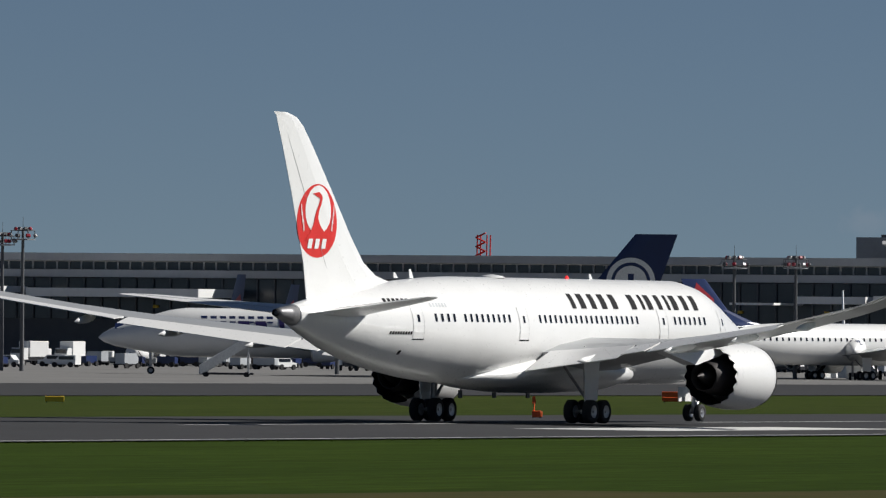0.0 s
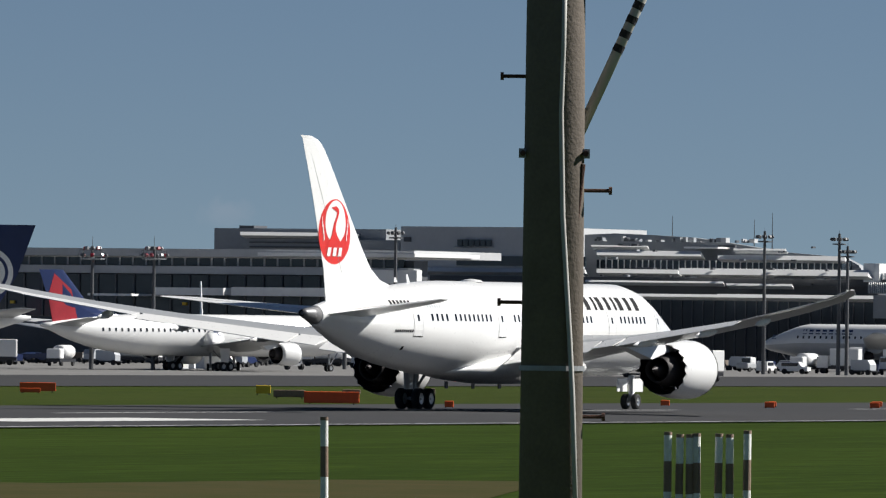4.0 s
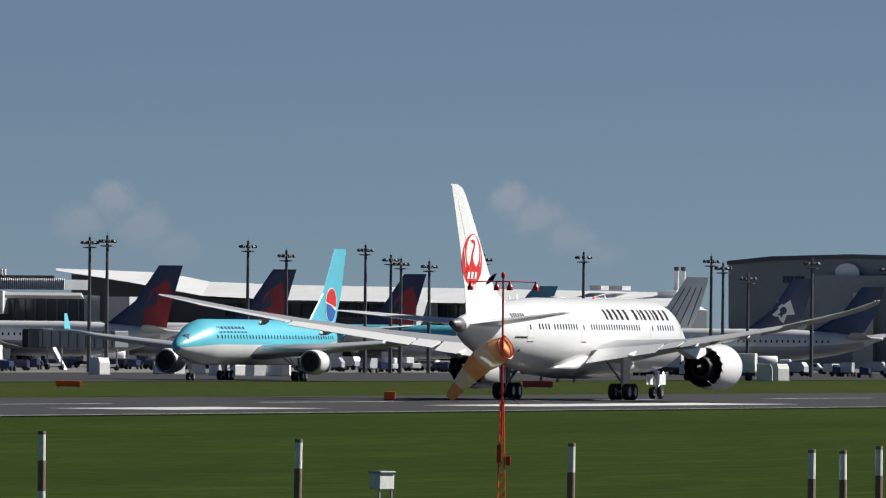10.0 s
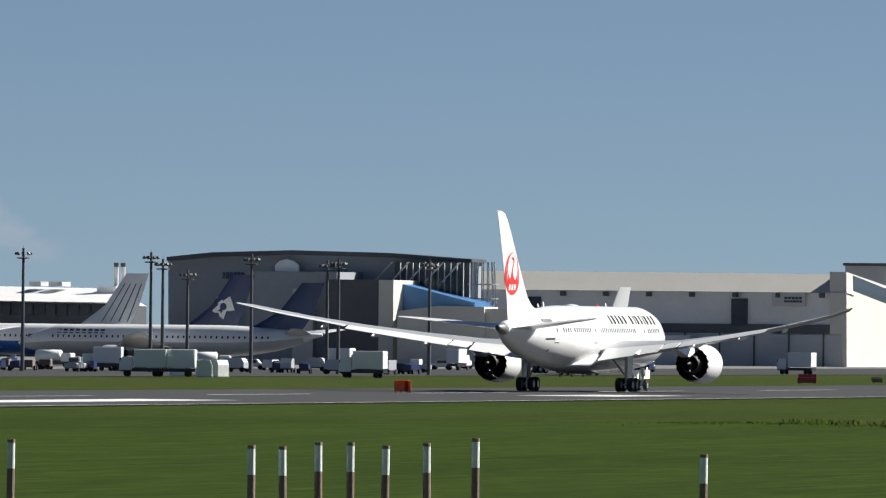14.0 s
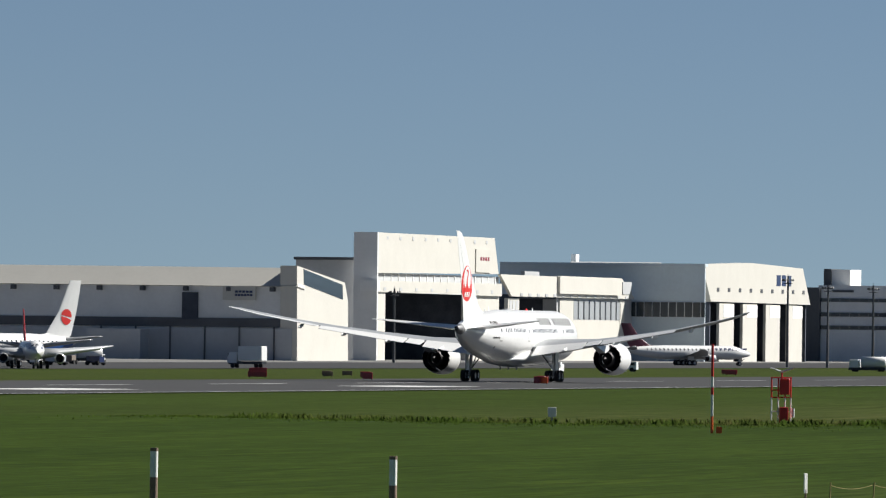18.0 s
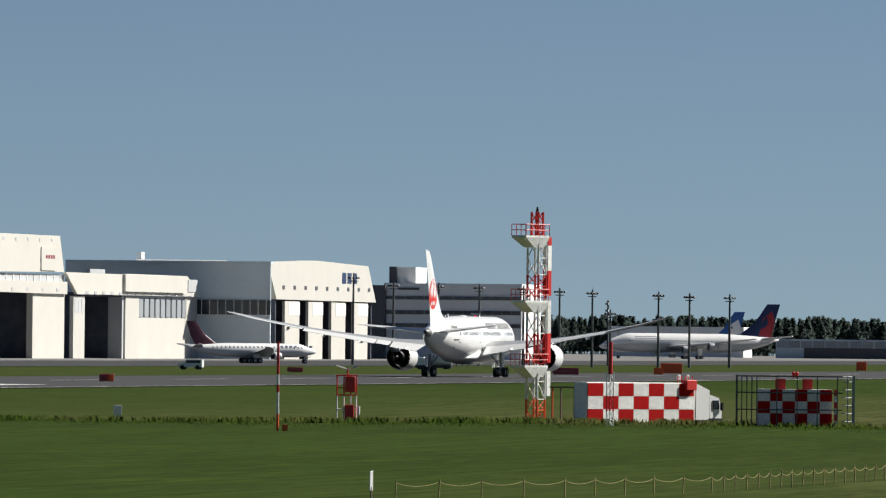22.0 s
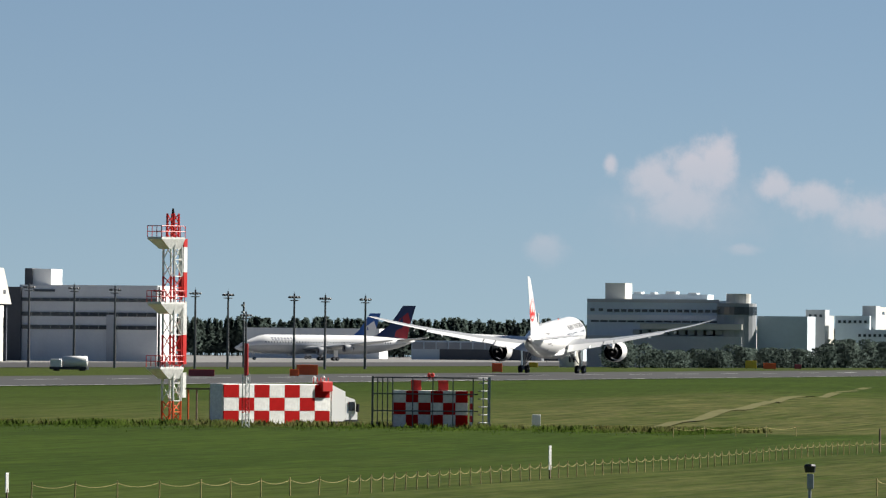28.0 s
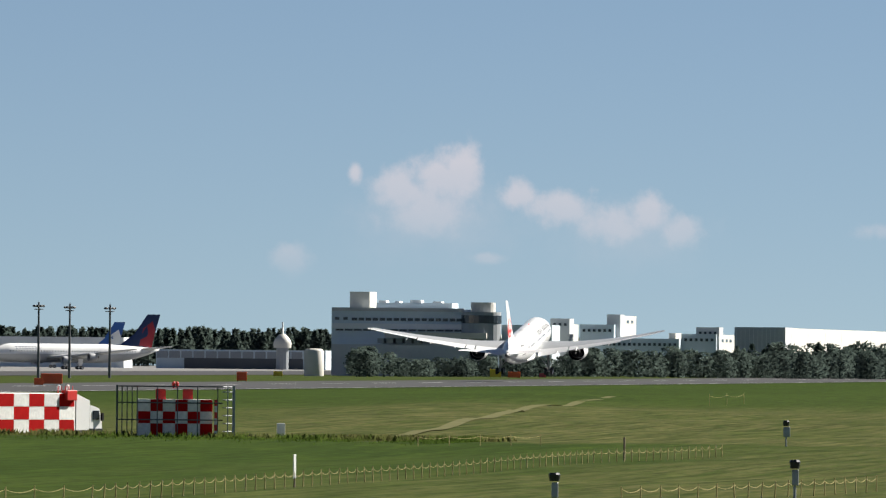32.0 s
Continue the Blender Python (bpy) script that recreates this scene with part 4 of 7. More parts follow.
    def rank(self, name, a0, b0, a1, b1, n, fill, y0, y1, mat, label="", owner=None):
        """n like panels in a row."""
        y0, y1 = self.thin(y0, y1)
        x0, x1 = self.x(a0, y0), self.x(a1, y0)
        z1, z0 = self.z(a0, b0, y0), (0.0 if b1 is None else self.z(a0, b1, y0))
        w = (x1 - x0) / n
        me = mesh_of(box(0, y0, z0, w * fill, y1, z1), name, mat)
        for k in range(n):
            ob = new(name, me)
            ob.parent = owner or self.ob
            ob.location = (x0 + w * (k + (1 - fill) / 2), 0, 0)
            if label:
                ob["label"] = label


# long terminal wing
f = Front("terminal_wing", "long dark glazed terminal wing with pale flat roof edge", -950, 1850, "y")
f.panel("core", -950, 116, 1083, None, 0.6, 6, FACADE_DK, "dark recessed core")
f.panel("roof_edge", -950, 133, 1083, 120, -3, 32, FACADE_MID, "pale roof edge")
f.panel("upper_glazing", -950, 118, 1065, 105, 0, 0.5, WINDOW, "dark ribbon window")
f.rank("mullion", -950, 118, 1065, 105, 90, 0.12, -0.2, 0, FACADE_MID)
f.panel("balcony_band", -950, 104, 1083, 91, -2, 0.5, FACADE_MID, "grey parapet band")
f.panel("main_glazing", -950, 89, 1065, 18, 0.1, 0.5, WINDOW, "tall dark glazing")
f.rank("glazing_post", -950, 89, 1065, 18, 64, 0.08, -0.2, 0.1, FACADE_DK)
f.panel("canopy", -739, 72, -434, 57, -14, -1, FACADE, "pale gate canopy")
f.panel("canopy", -1004, 74, -804, 63, -14, -1, FACADE, "pale gate canopy")
f.panel("canopy", 506, 59, 584, 55, -12, -1, FACADE)
f.panel("canopy", 626, 71, 746, 58, -12, -1, FACADE, "pale gate canopy")
f.panel("canopy", 760, 73, 963, 58, -14, -1, FACADE, "pale gate canopy")
f.panel("end_screen", 968, 106, 1088, 82, -5, -3, FACADE, "translucent end screen")
f.panel("end_roof", 806, 135, 1084, 129, -6, 20, FACADE, "white roof slab")
f.rank("gate_number", -724, 43, 1065, 38, 12, 0.05, -0.4, 0.1, YELLOW)

# terminal main building
f = Front("terminal_main", "stepped grey terminal building with white storey bands", 729, 2080, "y")
f.panel("block", 729, 177, 1033, None, 0, 30, TERMINAL, "grey rear block")
f.panel("block", 789, 169, 965, None, -6, 0, TERMINAL, "grey front block")
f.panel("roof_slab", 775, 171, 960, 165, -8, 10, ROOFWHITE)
f.panel("roof_plant", 773, 182, 799, 176, 4, 10, FACADE_DK)
f.panel("block", 965, 159, 1057, None, -2, 0, TERMINAL, "grey link")
f.panel("block", 1059, 184, 1334, None, -4, 40, FACADE_MID, "tall grey cladded block")
f.panel("window_recess", 1154, 174, 1224, 148, -4.4, -4, ROOFWHITE, "white window surround")
f.rank("window", 1158, 162, 1220, 150, 6, 0.8, -4.8, -4.4, WINDOW)
f.panel("vent", 1064, 165, 1076, 157, -4.4, -4, FACADE_DK)
f.panel("ribbon_window", 1158, 133, 1386, 116, -4.4, -4, WINDOW, "dark ribbon window")
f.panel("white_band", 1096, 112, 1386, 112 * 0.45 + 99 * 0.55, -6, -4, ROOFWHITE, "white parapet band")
f.panel("dark_band", 1111, 98, 2046, 85, -5, -4, FACADE_DK)
f.poly("upper_storey", [(1384, 173), (1438, 176), (1498, 174), (1578, 170), (1643, 161), (1738, 146), (1843, 138), (1869, 125), (1885, 101), (1887, -109), (1387, -110)], 6, 8, TERMINAL, "grey stepped upper storeys")
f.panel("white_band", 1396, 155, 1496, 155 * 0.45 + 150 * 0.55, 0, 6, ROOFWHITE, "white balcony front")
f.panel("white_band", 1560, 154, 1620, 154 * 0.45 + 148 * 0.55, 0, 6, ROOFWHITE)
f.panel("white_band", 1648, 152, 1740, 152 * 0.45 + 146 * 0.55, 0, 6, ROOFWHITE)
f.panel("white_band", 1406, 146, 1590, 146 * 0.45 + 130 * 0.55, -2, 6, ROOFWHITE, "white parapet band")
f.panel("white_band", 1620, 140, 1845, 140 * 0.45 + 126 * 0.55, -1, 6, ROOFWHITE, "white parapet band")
f.panel("ribbon_window", 1406, 129, 1840, 114, 1, 5.9, WINDOW, "dark ribbon window")
f.rank("mullion", 1406, 129, 1840, 114, 40, 0.12, 0.7, 1, FACADE)
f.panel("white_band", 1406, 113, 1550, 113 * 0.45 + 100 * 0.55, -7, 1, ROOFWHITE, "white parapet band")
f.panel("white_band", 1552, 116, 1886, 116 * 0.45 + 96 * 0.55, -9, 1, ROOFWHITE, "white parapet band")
f.panel("dark_storey", 1386, 97, 1886, None, -3, 6, FACADE_DK, "dark glazed storey")
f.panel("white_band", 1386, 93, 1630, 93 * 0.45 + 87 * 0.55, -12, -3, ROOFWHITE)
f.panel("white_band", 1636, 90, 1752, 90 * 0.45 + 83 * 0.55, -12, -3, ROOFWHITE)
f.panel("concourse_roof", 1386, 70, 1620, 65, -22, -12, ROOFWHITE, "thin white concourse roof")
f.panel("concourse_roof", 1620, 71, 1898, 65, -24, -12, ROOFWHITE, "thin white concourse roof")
f.panel("concourse", 1046, 64, 2100, None, -20, -12, WINDOW, "dark glazed concourse")
f.rank("concourse_post", 1046, 64, 2100, None, 56, 0.07, -20.3, -20, FACADE_DK)
f.panel("stair_tower", 1896, 72, 1945, 31, -26, -20, TERMINAL, "grey stair tower")
f.panel("stair_tower_face", 1940, 72, 1956, 31, -27, -26, ROOFWHITE)
f.panel("concourse_roof", 1956, 70, 2095, 65, -24, -12, ROOFWHITE)
f.panel("machine_room", 1878, 128, 1906, 95, -6, 4, ROOFWHITE, "small white machine room")
f.rank("noise_screen", 1908, 111, 1961, 95, 9, 0.75, -5, -4.6, FACADE, "pale green screen")
f.panel("deck", 1886, 93, 2066, 75, -8, 4, TERMINAL, "grey roof deck with railing")
f.rank("deck_post", 1886, 95, 2066, 75, 50, 0.2, -8.3, -8, FACADE)
for t_a, hh in ((1613, 400), (1645, 388), (1467, 395)):
    part("antenna_mast", tube((f.x(t_a), 20, 20), (f.x(t_a), 20, f.z(t_a, 205 + (400 - hh))), 0.15, 0.05, 6), MAST, f.ob)
f.panel("roof_plant", 1306, 197, 1346, 184, 4, 10, TERMINAL)

clutter = random.Random(21)
for k in range(46):
    aa = clutter.uniform(1396, 1840)
    bb = clutter.choice((155, 146, 131, 115, 100, 88)) + clutter.uniform(-1, 1)
    ww = clutter.choice((3, 4, 6, 9, 14, 30))
    f.panel("roof_unit", aa, bb + clutter.uniform(1, 3), aa + ww, bb - 1, -9 + clutter.random(), -7.5, clutter.choice((TERMINAL, FACADE_DK, FACADE_DK)))
for k in range(40):
    aa = clutter.uniform(1396, 1680)
    f.panel("roof_unit", aa, 170 + clutter.uniform(-7, 1), aa + clutter.choice((3, 5, 9)), 162, 2 + clutter.random(), 4, clutter.choice((TERMINAL, FACADE_DK, FACADE_MID)))
for k in range(5):
    f.panel("louvre", 791, 162 - k * 8, 963, 159 - k * 8, -6.4, -6, FACADE_DK)

# satellite with the swept white roof
f = Front("satellite_terminal", "low dark satellite terminal under a swept white roof", 2051, 2050, "y")
f.slope("roof", [(2050, 113), (2217, 108), (2277, 101), (2323, 92), (2448, 88), (3143, 81)], [(2050, 109), (2178, 90), (2248, 78), (2308, 67), (2448, 61), (3143, 56)], -8, 12, ROOFWHITE, "swept white metal roof")
f.poly("gable", [(2077, 103), (2178, 88), (2328, 63), (2448, 59), (3143, 55), (3144, -39), (2079, -50)], 0, 20, FACADE_DK, "dark glazed front")
f.rank("window_bay", 2348, 54, 3143, 32, 40, 0.8, -0.5, 0, WINDOW)
f.panel("gate_house", 2638, 64, 2688, None, -14, -2, FACADE_MID)
f.panel("gate_house", 2140, 64, 2180, None, -14, -2, FACADE_MID)
f.panel("roof_plant", 2994, 92, 3014, 84, 5, 10, FACADE_MID)
f.panel("roof_plant", 3028, 92, 3052, 84, 5, 10, FACADE_MID)
for q in (3124, 3136):
    ch = part("flue", tube((f.x(q), 8, 10), (f.x(q), 8, f.z(q, 120)), 0.45, 0.45, 10), ROOFWHITE, f.ob, "white flue")
    part("flue_cap", tube((f.x(q), 8, f.z(q, 120)), (f.x(q), 8, f.z(q, 127)), 0.5, 0.5, 10), FACADE_DK, ch)
f.panel("flue_base", 3114, 85, 3148, None, 5, 12, FACADE)

# cargo hangar
f = Front("cargo_hangar", "large grey cargo hangar with a gently arched roof", 3241, 2200, "y")
f.poly("hall", [(3239, 137), (3316, 145), (3457, 150), (3626, 146), (3774, 137), (3776, -57), (3241, -62)], 0, 8, TERMINAL, "grey cladded hall")
f.poly("roof_rim", [(3236, 138), (3316, 147), (3457, 152), (3626, 149), (3776, 139), (3776, 133), (3626, 141), (3457, 144), (3316, 139), (3236, 131)], -1.5, 9, FACADE_DK, "dark roof rim")
f.poly("arch_window", [(3429, 103), (3428, 125), (3436, 133), (3448, 136), (3461, 133), (3470, 125), (3471, 103)], -1.9, -1.5, ROOFWHITE, "pale arched window")
f.rank("sign_bar", 3334, 112, 3374, 100, 6, 0.6, -0.5, -0.2, NAVY, "navy sign bar")
f.rank("sign_bar", 3393, 112, 3428, 100, 5, 0.6, -0.5, -0.2, NAVY, "navy sign bar")
f.panel("dark_annex", 3378, 114, 3538, None, -18, 0, TERMINAL, "dark grey annex")
f.panel("pale_bay", 3460, 84, 3496, None, -20, -18, HANGARWHITE, "pale bay")
f.panel("dark_annex", 3518, 101, 3612, None, -22, 0, FACADE_DK, "dark annex")
# sunlight on the annex end is put into this wall's pale colour
f.panel("annex_end", 3612, 101, 3638, None, -22.5, -2, HANGARWHITE, "sunlit pale end wall")
f.poly("blue_roof", [(3637, 98), (3782, 62), (3782, 51), (3637, 42)], -16, -2, BLUEROOF, "blue metal roof")
f.poly("low_shed", [(3645, 46), (3717, 56), (3799, 55), (3800, -56), (3646, -58)], -26, -16, HANGARWHITE, "low cream shed")
f.panel("low_shed_wing", 3800, 52, 3856, None, -25, -16, HANGARWHITE, "low cream shed")
f.panel("glazed_end", 3640, 134, 3776, 62, -4.5, 0, WINDOW, "dark glazed end with lattice")
f.rank("truss_post", 3644, 132, 3778, 66, 12, 0.08, -6, -5.6, FACADE_MID)
for k in range(5):
    xa, xb = f.x(3618 + k * 30), f.x(3650 + k * 30)
    part("truss_brace", tube((xa, -6, f.z(3500, 97)), (xb, -6, f.z(3500, 132)), 0.16, 0.16, 6), FACADE_MID, f.ob)
cage_x, cage_r = f.x(3803), (f.x(3830) - f.x(3776)) / 2
for k in range(14):
    an = k * math.tau / 14
    zt = f.z(3800, 134)
    part("cage_rib", tube((cage_x + cage_r * math.cos(an), -3 + cage_r * math.sin(an), 4), (cage_x + cage_r * 0.75 * math.cos(an), -3 + cage_r * 0.75 * math.sin(an), zt), 0.12, 0.12, 5), TERMINAL, f.ob)
for zz in (8, 11, 14, 17):
    part("cage_ring", lathe([(0, cage_r * 1.0), (0.25, cage_r * 1.0)], (cage_x, -3, zz), "z", 18), TERMINAL, f.ob)

# long white hangar: shaded long face, sunlit end wall
hd = 2450
f = Front("long_hangar", "long white hangar with grey front and sunlit end wall", 3828, hd, "y")
f.panel("hall", 3773, 86, 4439, None, 0.2, 0.8, FACADE, "grey cladded front")
f.panel("fascia", 3773, 119, 4441, 86, -1.2, 20, HANGARWHITE, "deep white roof fascia")
f.panel("dark_band", 3893, 29, 4430, 13, -0.3, 0.2, FACADE_DK, "dark window band")
f.panel("lower_front", 3773, 11, 4431, None, -0.6, 0.2, FACADE_MID, "grey lower front")
for q0, q1 in ((56, 85), (423, 451)):
    f.panel("tall_door", 3813 + q0, 74, 3813 + q1, 26, -0.4, 0.2, DARK_INSIDE, "dark tall door")
f.panel("sign_panel", 4308, 87, 4366, 61, -1.0, -0.3, HANGARWHITE, "white sign panel")
f.rank("sign_bar", 4329, 78, 4361, 74, 5, 0.8, -1.1, -1.0, NAVY)
f.rank("sign_bar", 4329, 72, 4361, 68, 6, 0.8, -1.1, -1.0, NAVY)
f.rank("wall_lamp", 3823, 84, 4433, 76, 8, 0.1, -1.4, 0.2, FACADE_DK)
f.rank("wall_rib", 4063, 13, 4430, None, 6, 0.04, -1.0, -0.6, FACADE_DK)
f.panel("mezzanine", 4068, 8, 4163, None, -8, -0.6, FACADE_MID)
g = Front("hangar_gable", "sunlit cream end wall of a hangar", 4441, f.dist(4441), "x")
g.poly("end_wall", [(4439, 123), (4524, 94), (4530, 61), (4531, -64), (4441, -65)], 0, 20, HANGARWHITE, "cream end wall")
g.poly("end_window", [(4451, 117), (4520, 90), (4521, 64), (4452, 90)], -0.4, 0, WINDOW, "dark sloping end window")

# tall maintenance hangar: its sunlit front faces the runway
f = Front("maintenance_hangar", "tall white maintenance hangar with an open dark doorway", 4553, 2550, "x")
f.poly("header", [(4573, 184), (4788, 176), (4796, 112), (4583, 112)], -4, 20, HANGARWHITE, "sloping white header panel")
f.panel("core", 4558, 113, 4796, 96, 0.5, 30, FACADE_MID, "grey recessed ledge")
f.rank("ledge_post", 4575, 112, 4796, 99, 18, 0.08, -0.4, 0.5, FACADE)
f.poly("lintel", [(4551, 99), (4802, 95), (4802, 73), (4552, 79)], -6, 1, HANGARWHITE, "white lintel band")
f.rank("lintel_lamp", 4581, 87, 4798, 81, 8, 0.14, -6.4, -6, FACADE_MID)
f.rank("header_vent", 4588, 178, 4785, 172, 9, 0.14, -4.4, -4, FACADE_MID)
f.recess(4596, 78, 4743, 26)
f.panel("pier", 4581, 81, 4596, None, -4, 8, HANGARWHITE, "white pier")
f.panel("door_leaf", 4741, 76, 4797, None, -2, 6, HANGARWHITE, "cream sliding door leaf")
f.panel("sign_panel", 4756, 156, 4782, 115, -5.5, -4, HANGARWHITE, "white sign panel")
f.rank("sign_bar", 4763, 142, 4780, 136, 4, 0.7, -5.7, -5.5, MAROON)
h = Front("annex_hall", "shaded grey flank of a hangar", 4437, 2540, "y")
h.panel("flank", 4539, 184, 4581, None, 0, 1, FACADE, "grey flank")
h.panel("annex", 4437, 136, 4541, None, 4, 6, FACADE_MID, "grey annex")
h.panel("annex_roof", 4433, 139, 4541, 134, 2, 22, FACADE_DK)
h.panel("annex_band", 4551, 99, 4581, 80, -3, 0, FACADE, "pale band")

# lower maintenance hangar beside it
f = Front("low_hangar", "low white hangar with hooded roof and dark doors", 4801, 2692, "x")
f.poly("hood", [(4799, 112), (4903, 109), (4909, 110), (5014, 107), (5037, 71), (4820, 73)], -5, -1, HANGARWHITE, "white hooded roof edge")
f.panel("core", 4899, 73, 5035, None, 1.2, 20, FACADE_MID)
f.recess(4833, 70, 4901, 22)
for q0, q1 in ((1000, 1020), (1092, 1116), (1198, 1206)):
    f.panel("pier", 3813 + q0, 70, 3813 + q1, None, -1, 4, HANGARWHITE, "white pier")
f.panel("hood_box", 4905, 109, 5012, 79, -9, -5, HANGARWHITE, "white box along the hood")
f.rank("upper_window", 4928, 66, 5014, 34, 9, 0.72, -1, 1, TERMINAL, "grey window")
f.rank("hood_lamp", 4830, 79, 5030, 74, 14, 0.3, -5.6, -5, FACADE_MID)
f.rank("louvre_bar", 4815, 66, 4832, 40, 3, 0.7, -1.4, -1, FACADE_MID)
f.panel("roof_vent", 4842, 118, 4868, 110, 4, 9, FACADE_MID)
f.panel("door_wall", 4929, 33, 5013, None, -0.5, 4, HANGARWHITE, "white folding doors")
f.panel("hood_end", 5016, 101, 5032, 79, -6, -5, FACADE_MID)

# grey-sided hangar with the sloped white front
f = Front("grey_hangar", "wide grey hangar flank under a flat dark roof", 4798, 2850, "y")
f.panel("flank", 4798, 130, 5161, None, 0, 0.8, FLANK_BLUE, "blue grey cladded flank")
f.panel("roof_rim", 4798, 134, 5161, 129, -2, 2, FLANK_BLUE, "grey roof rim")
f.panel("roof_light", 4923, 136, 5083, 133, -2, 20, ROOFWHITE)
f.panel("glazing", 5018, 66, 5161, 40, -0.5, 0, WINDOW, "blue grey glazing")
f.rank("mullion", 5018, 66, 5161, 40, 10, 0.06, -0.8, -0.5, FACADE)
f.panel("flue", 4924, 149, 4932, 130, 8, 12, FACADE)
f = Front("wide_hangar", "white hangar with sloped front and tall dark door slots", 5158, 2850, "x")
f.poly("header", [(5156, 133), (5243, 137), (5334, 128), (5348, 64), (5172, 68)], -4, 24, HANGARWHITE, "sloped white front")
f.rank("header_vent", 5175, 93, 5345, 86, 9, 0.2, -4.5, -4, FACADE_DK)
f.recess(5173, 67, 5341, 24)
f.rank("door_leaf", 5179, 65, 5341, None, 4, 0.62, -2, 2, HANGARWHITE, "tall white door leaf")
f.rank("door_grille", 5183, 63, 5345, 41, 4, 0.45, -2.3, -2, FACADE)
f.rank("sign_bar", 5287, 116, 5315, 97, 3, 0.75, -4.4, -4, NAVY, "navy sign block")

# flat-roofed office block
f = Front("operations_block", "long grey office block with dark window ribbons", 5340, 3100, "y")
f.panel("dark_end", 5340, 95, 5364, None, -2, 20, FACADE_DK, "dark end bay")
f.panel("hall", 5362, 99, 5606, None, 0, 30, FACADE, "grey walls")
f.panel("stair_tower", 5382, 127, 5418, None, 4, 20, FACADE, "stair tower")
f.panel("stair_tower_side", 5371, 128, 5384, None, 3, 18, FACADE_DK)
f.rank("ribbon_window", 5366, 76, 5604, 70, 14, 0.95, -0.5, 0, WINDOW, "window ribbon")
f.rank("ribbon_window", 5366, 51, 5604, 44, 14, 0.95, -0.5, 0, WINDOW, "window ribbon")
f.rank("ribbon_window", 5366, 28, 5604, 21, 14, 0.95, -0.5, 0, WINDOW, "window ribbon")
f.panel("door_bay", 5516, 47, 5532, None, -1, 0, FACADE_MID)
f.panel("sign_bar", 5386, 91, 5424, 87, -0.5, 0, FACADE_DK)

# low sheds under the woods
f = Front("far_shed", "low pale shed at the edge of the woods", 5759, 4150, "y")
f.panel("hall", 5759, 27, 5999, None, 0, 20, FACADE, "pale walls")
f = Front("far_shed", "long blue grey shed with a ribbed front", 6056, 4100, "y")
f.panel("hall", 6056, 7, 6356, None, 0, 20, FLANK_BLUE, "blue grey walls")
f.rank("bay", 6056, 4, 6316, -8, 12, 0.85, -0.6, 0, TERMINAL)
f.panel("dark_base", 6106, -8, 6316, None, -0.4, 0, FACADE_DK)
f = Front("water_tank", "white cylindrical water tank", 6318, 2900, "y", "tank")
rr = (f.x(6353) - f.x(6318)) / 2
part("drum", lathe([(0.0, rr), (f.z(6300, 6), rr), (f.z(6300, 10), rr * 0.8), (f.z(6300, 11), 0.1)], (rr, 0, 0), "z", 20), HANGARWHITE, f.ob, "white drum", True)
f = Front("radar_dome", "white radar dome on a small tower", 6264, 4050, "y", "radar dome")
rr = (f.x(6295) - f.x(6264)) / 2
zc = f.z(6280, 19)
part("dome", lathe([(-rr * 0.5, rr), (0, rr * 1.05), (rr * 0.5, rr * 0.86), (rr, rr * 0.4), (rr * 1.1, 0.4), (rr * 2.4, 0.25), (rr * 2.45, 0.05)], (rr, 0, zc), "z", 20), HANGARWHITE, f.ob, "white dome", True)
part("tower", tube((rr, 0, 0), (rr, 0, zc - rr * 0.4), rr * 0.7, rr * 0.7, 12), TERMINAL, f.ob)

# the large hotel-like building and white blocks behind the woods
f = Front("hotel", "large grey hotel with ribbon windows and round turret", 6366, 3000, "y")
f.panel("west_wing", 6366, 82, 6631, None, 0, 20, FLANK_BLUE, "grey wing")
f.panel("parapet", 6366, 84, 6600, 78, -0.4, 0.2, FACADE_MID, "pale parapet")
f.rank("ribbon_window", 6400, 66, 6598, 61, 16, 0.75, -0.5, 0, WINDOW, "dark window")
f.panel("white_band", 6366, 56, 6598, 47, -0.7, 0, FACADE, "pale storey band")
f.rank("ribbon_window", 6372, 46, 6598, 43, 14, 0.85, -0.5, 0, WINDOW, "dark window")
f.panel("white_band", 6460, 41, 6640, 31, -7, -1, HANGARWHITE, "pale lower storey band")
f.rank("dark_bay", 6445, 30, 6640, 22, 12, 0.7, -5, 0, TERMINAL, "grey bay")
f.panel("low_front", 6366, 19, 6640, None, -6, 0, FACADE_MID, "grey ground storey")
f.rank("end_window", 6368, 67, 6398, 62, 2, 0.5, -0.5, 0, WINDOW)
for q0, q1, q2 in ((6449, 6462, 97), (6478, 6486, 96), (6505, 6524, 98), (6545, 6560, 96)):
    f.panel("roof_plant", q0, q2, q1, 92, 5, 11, FACADE)
f.panel("penthouse", 6398, 112, 6433, 80, 4, 18, HANGARWHITE, "rooftop block")
f.panel("top_storey", 6445, 93, 6579, 80, 3, 16, FLANK_BLUE, "set-back top storey")
tx, tr = f.x(6631), (f.x(6667) - f.x(6597)) / 2
part("turret", tube((tx, 0, 0), (tx, 0, f.z(6640, 78)), tr, tr, 24), TERMINAL, f.ob, "round dark turret")
part("turret_window", tube((tx, 0, f.z(6640, 58)), (tx, 0, f.z(6640, 72)), tr * 1.02, tr * 1.02, 24), WINDOW, f.ob)
part("turret_cap", tube((tx + 0.5, 0, f.z(6640, 78)), (tx + 0.5, 0, f.z(6640, 95)), tr * 0.62, tr * 0.62, 20), HANGARWHITE, f.ob, "white drum on the turret")
f.panel("east_wing", 6667, 56, 6756, None, 2, 20, FLANK_BLUE, "grey wing")
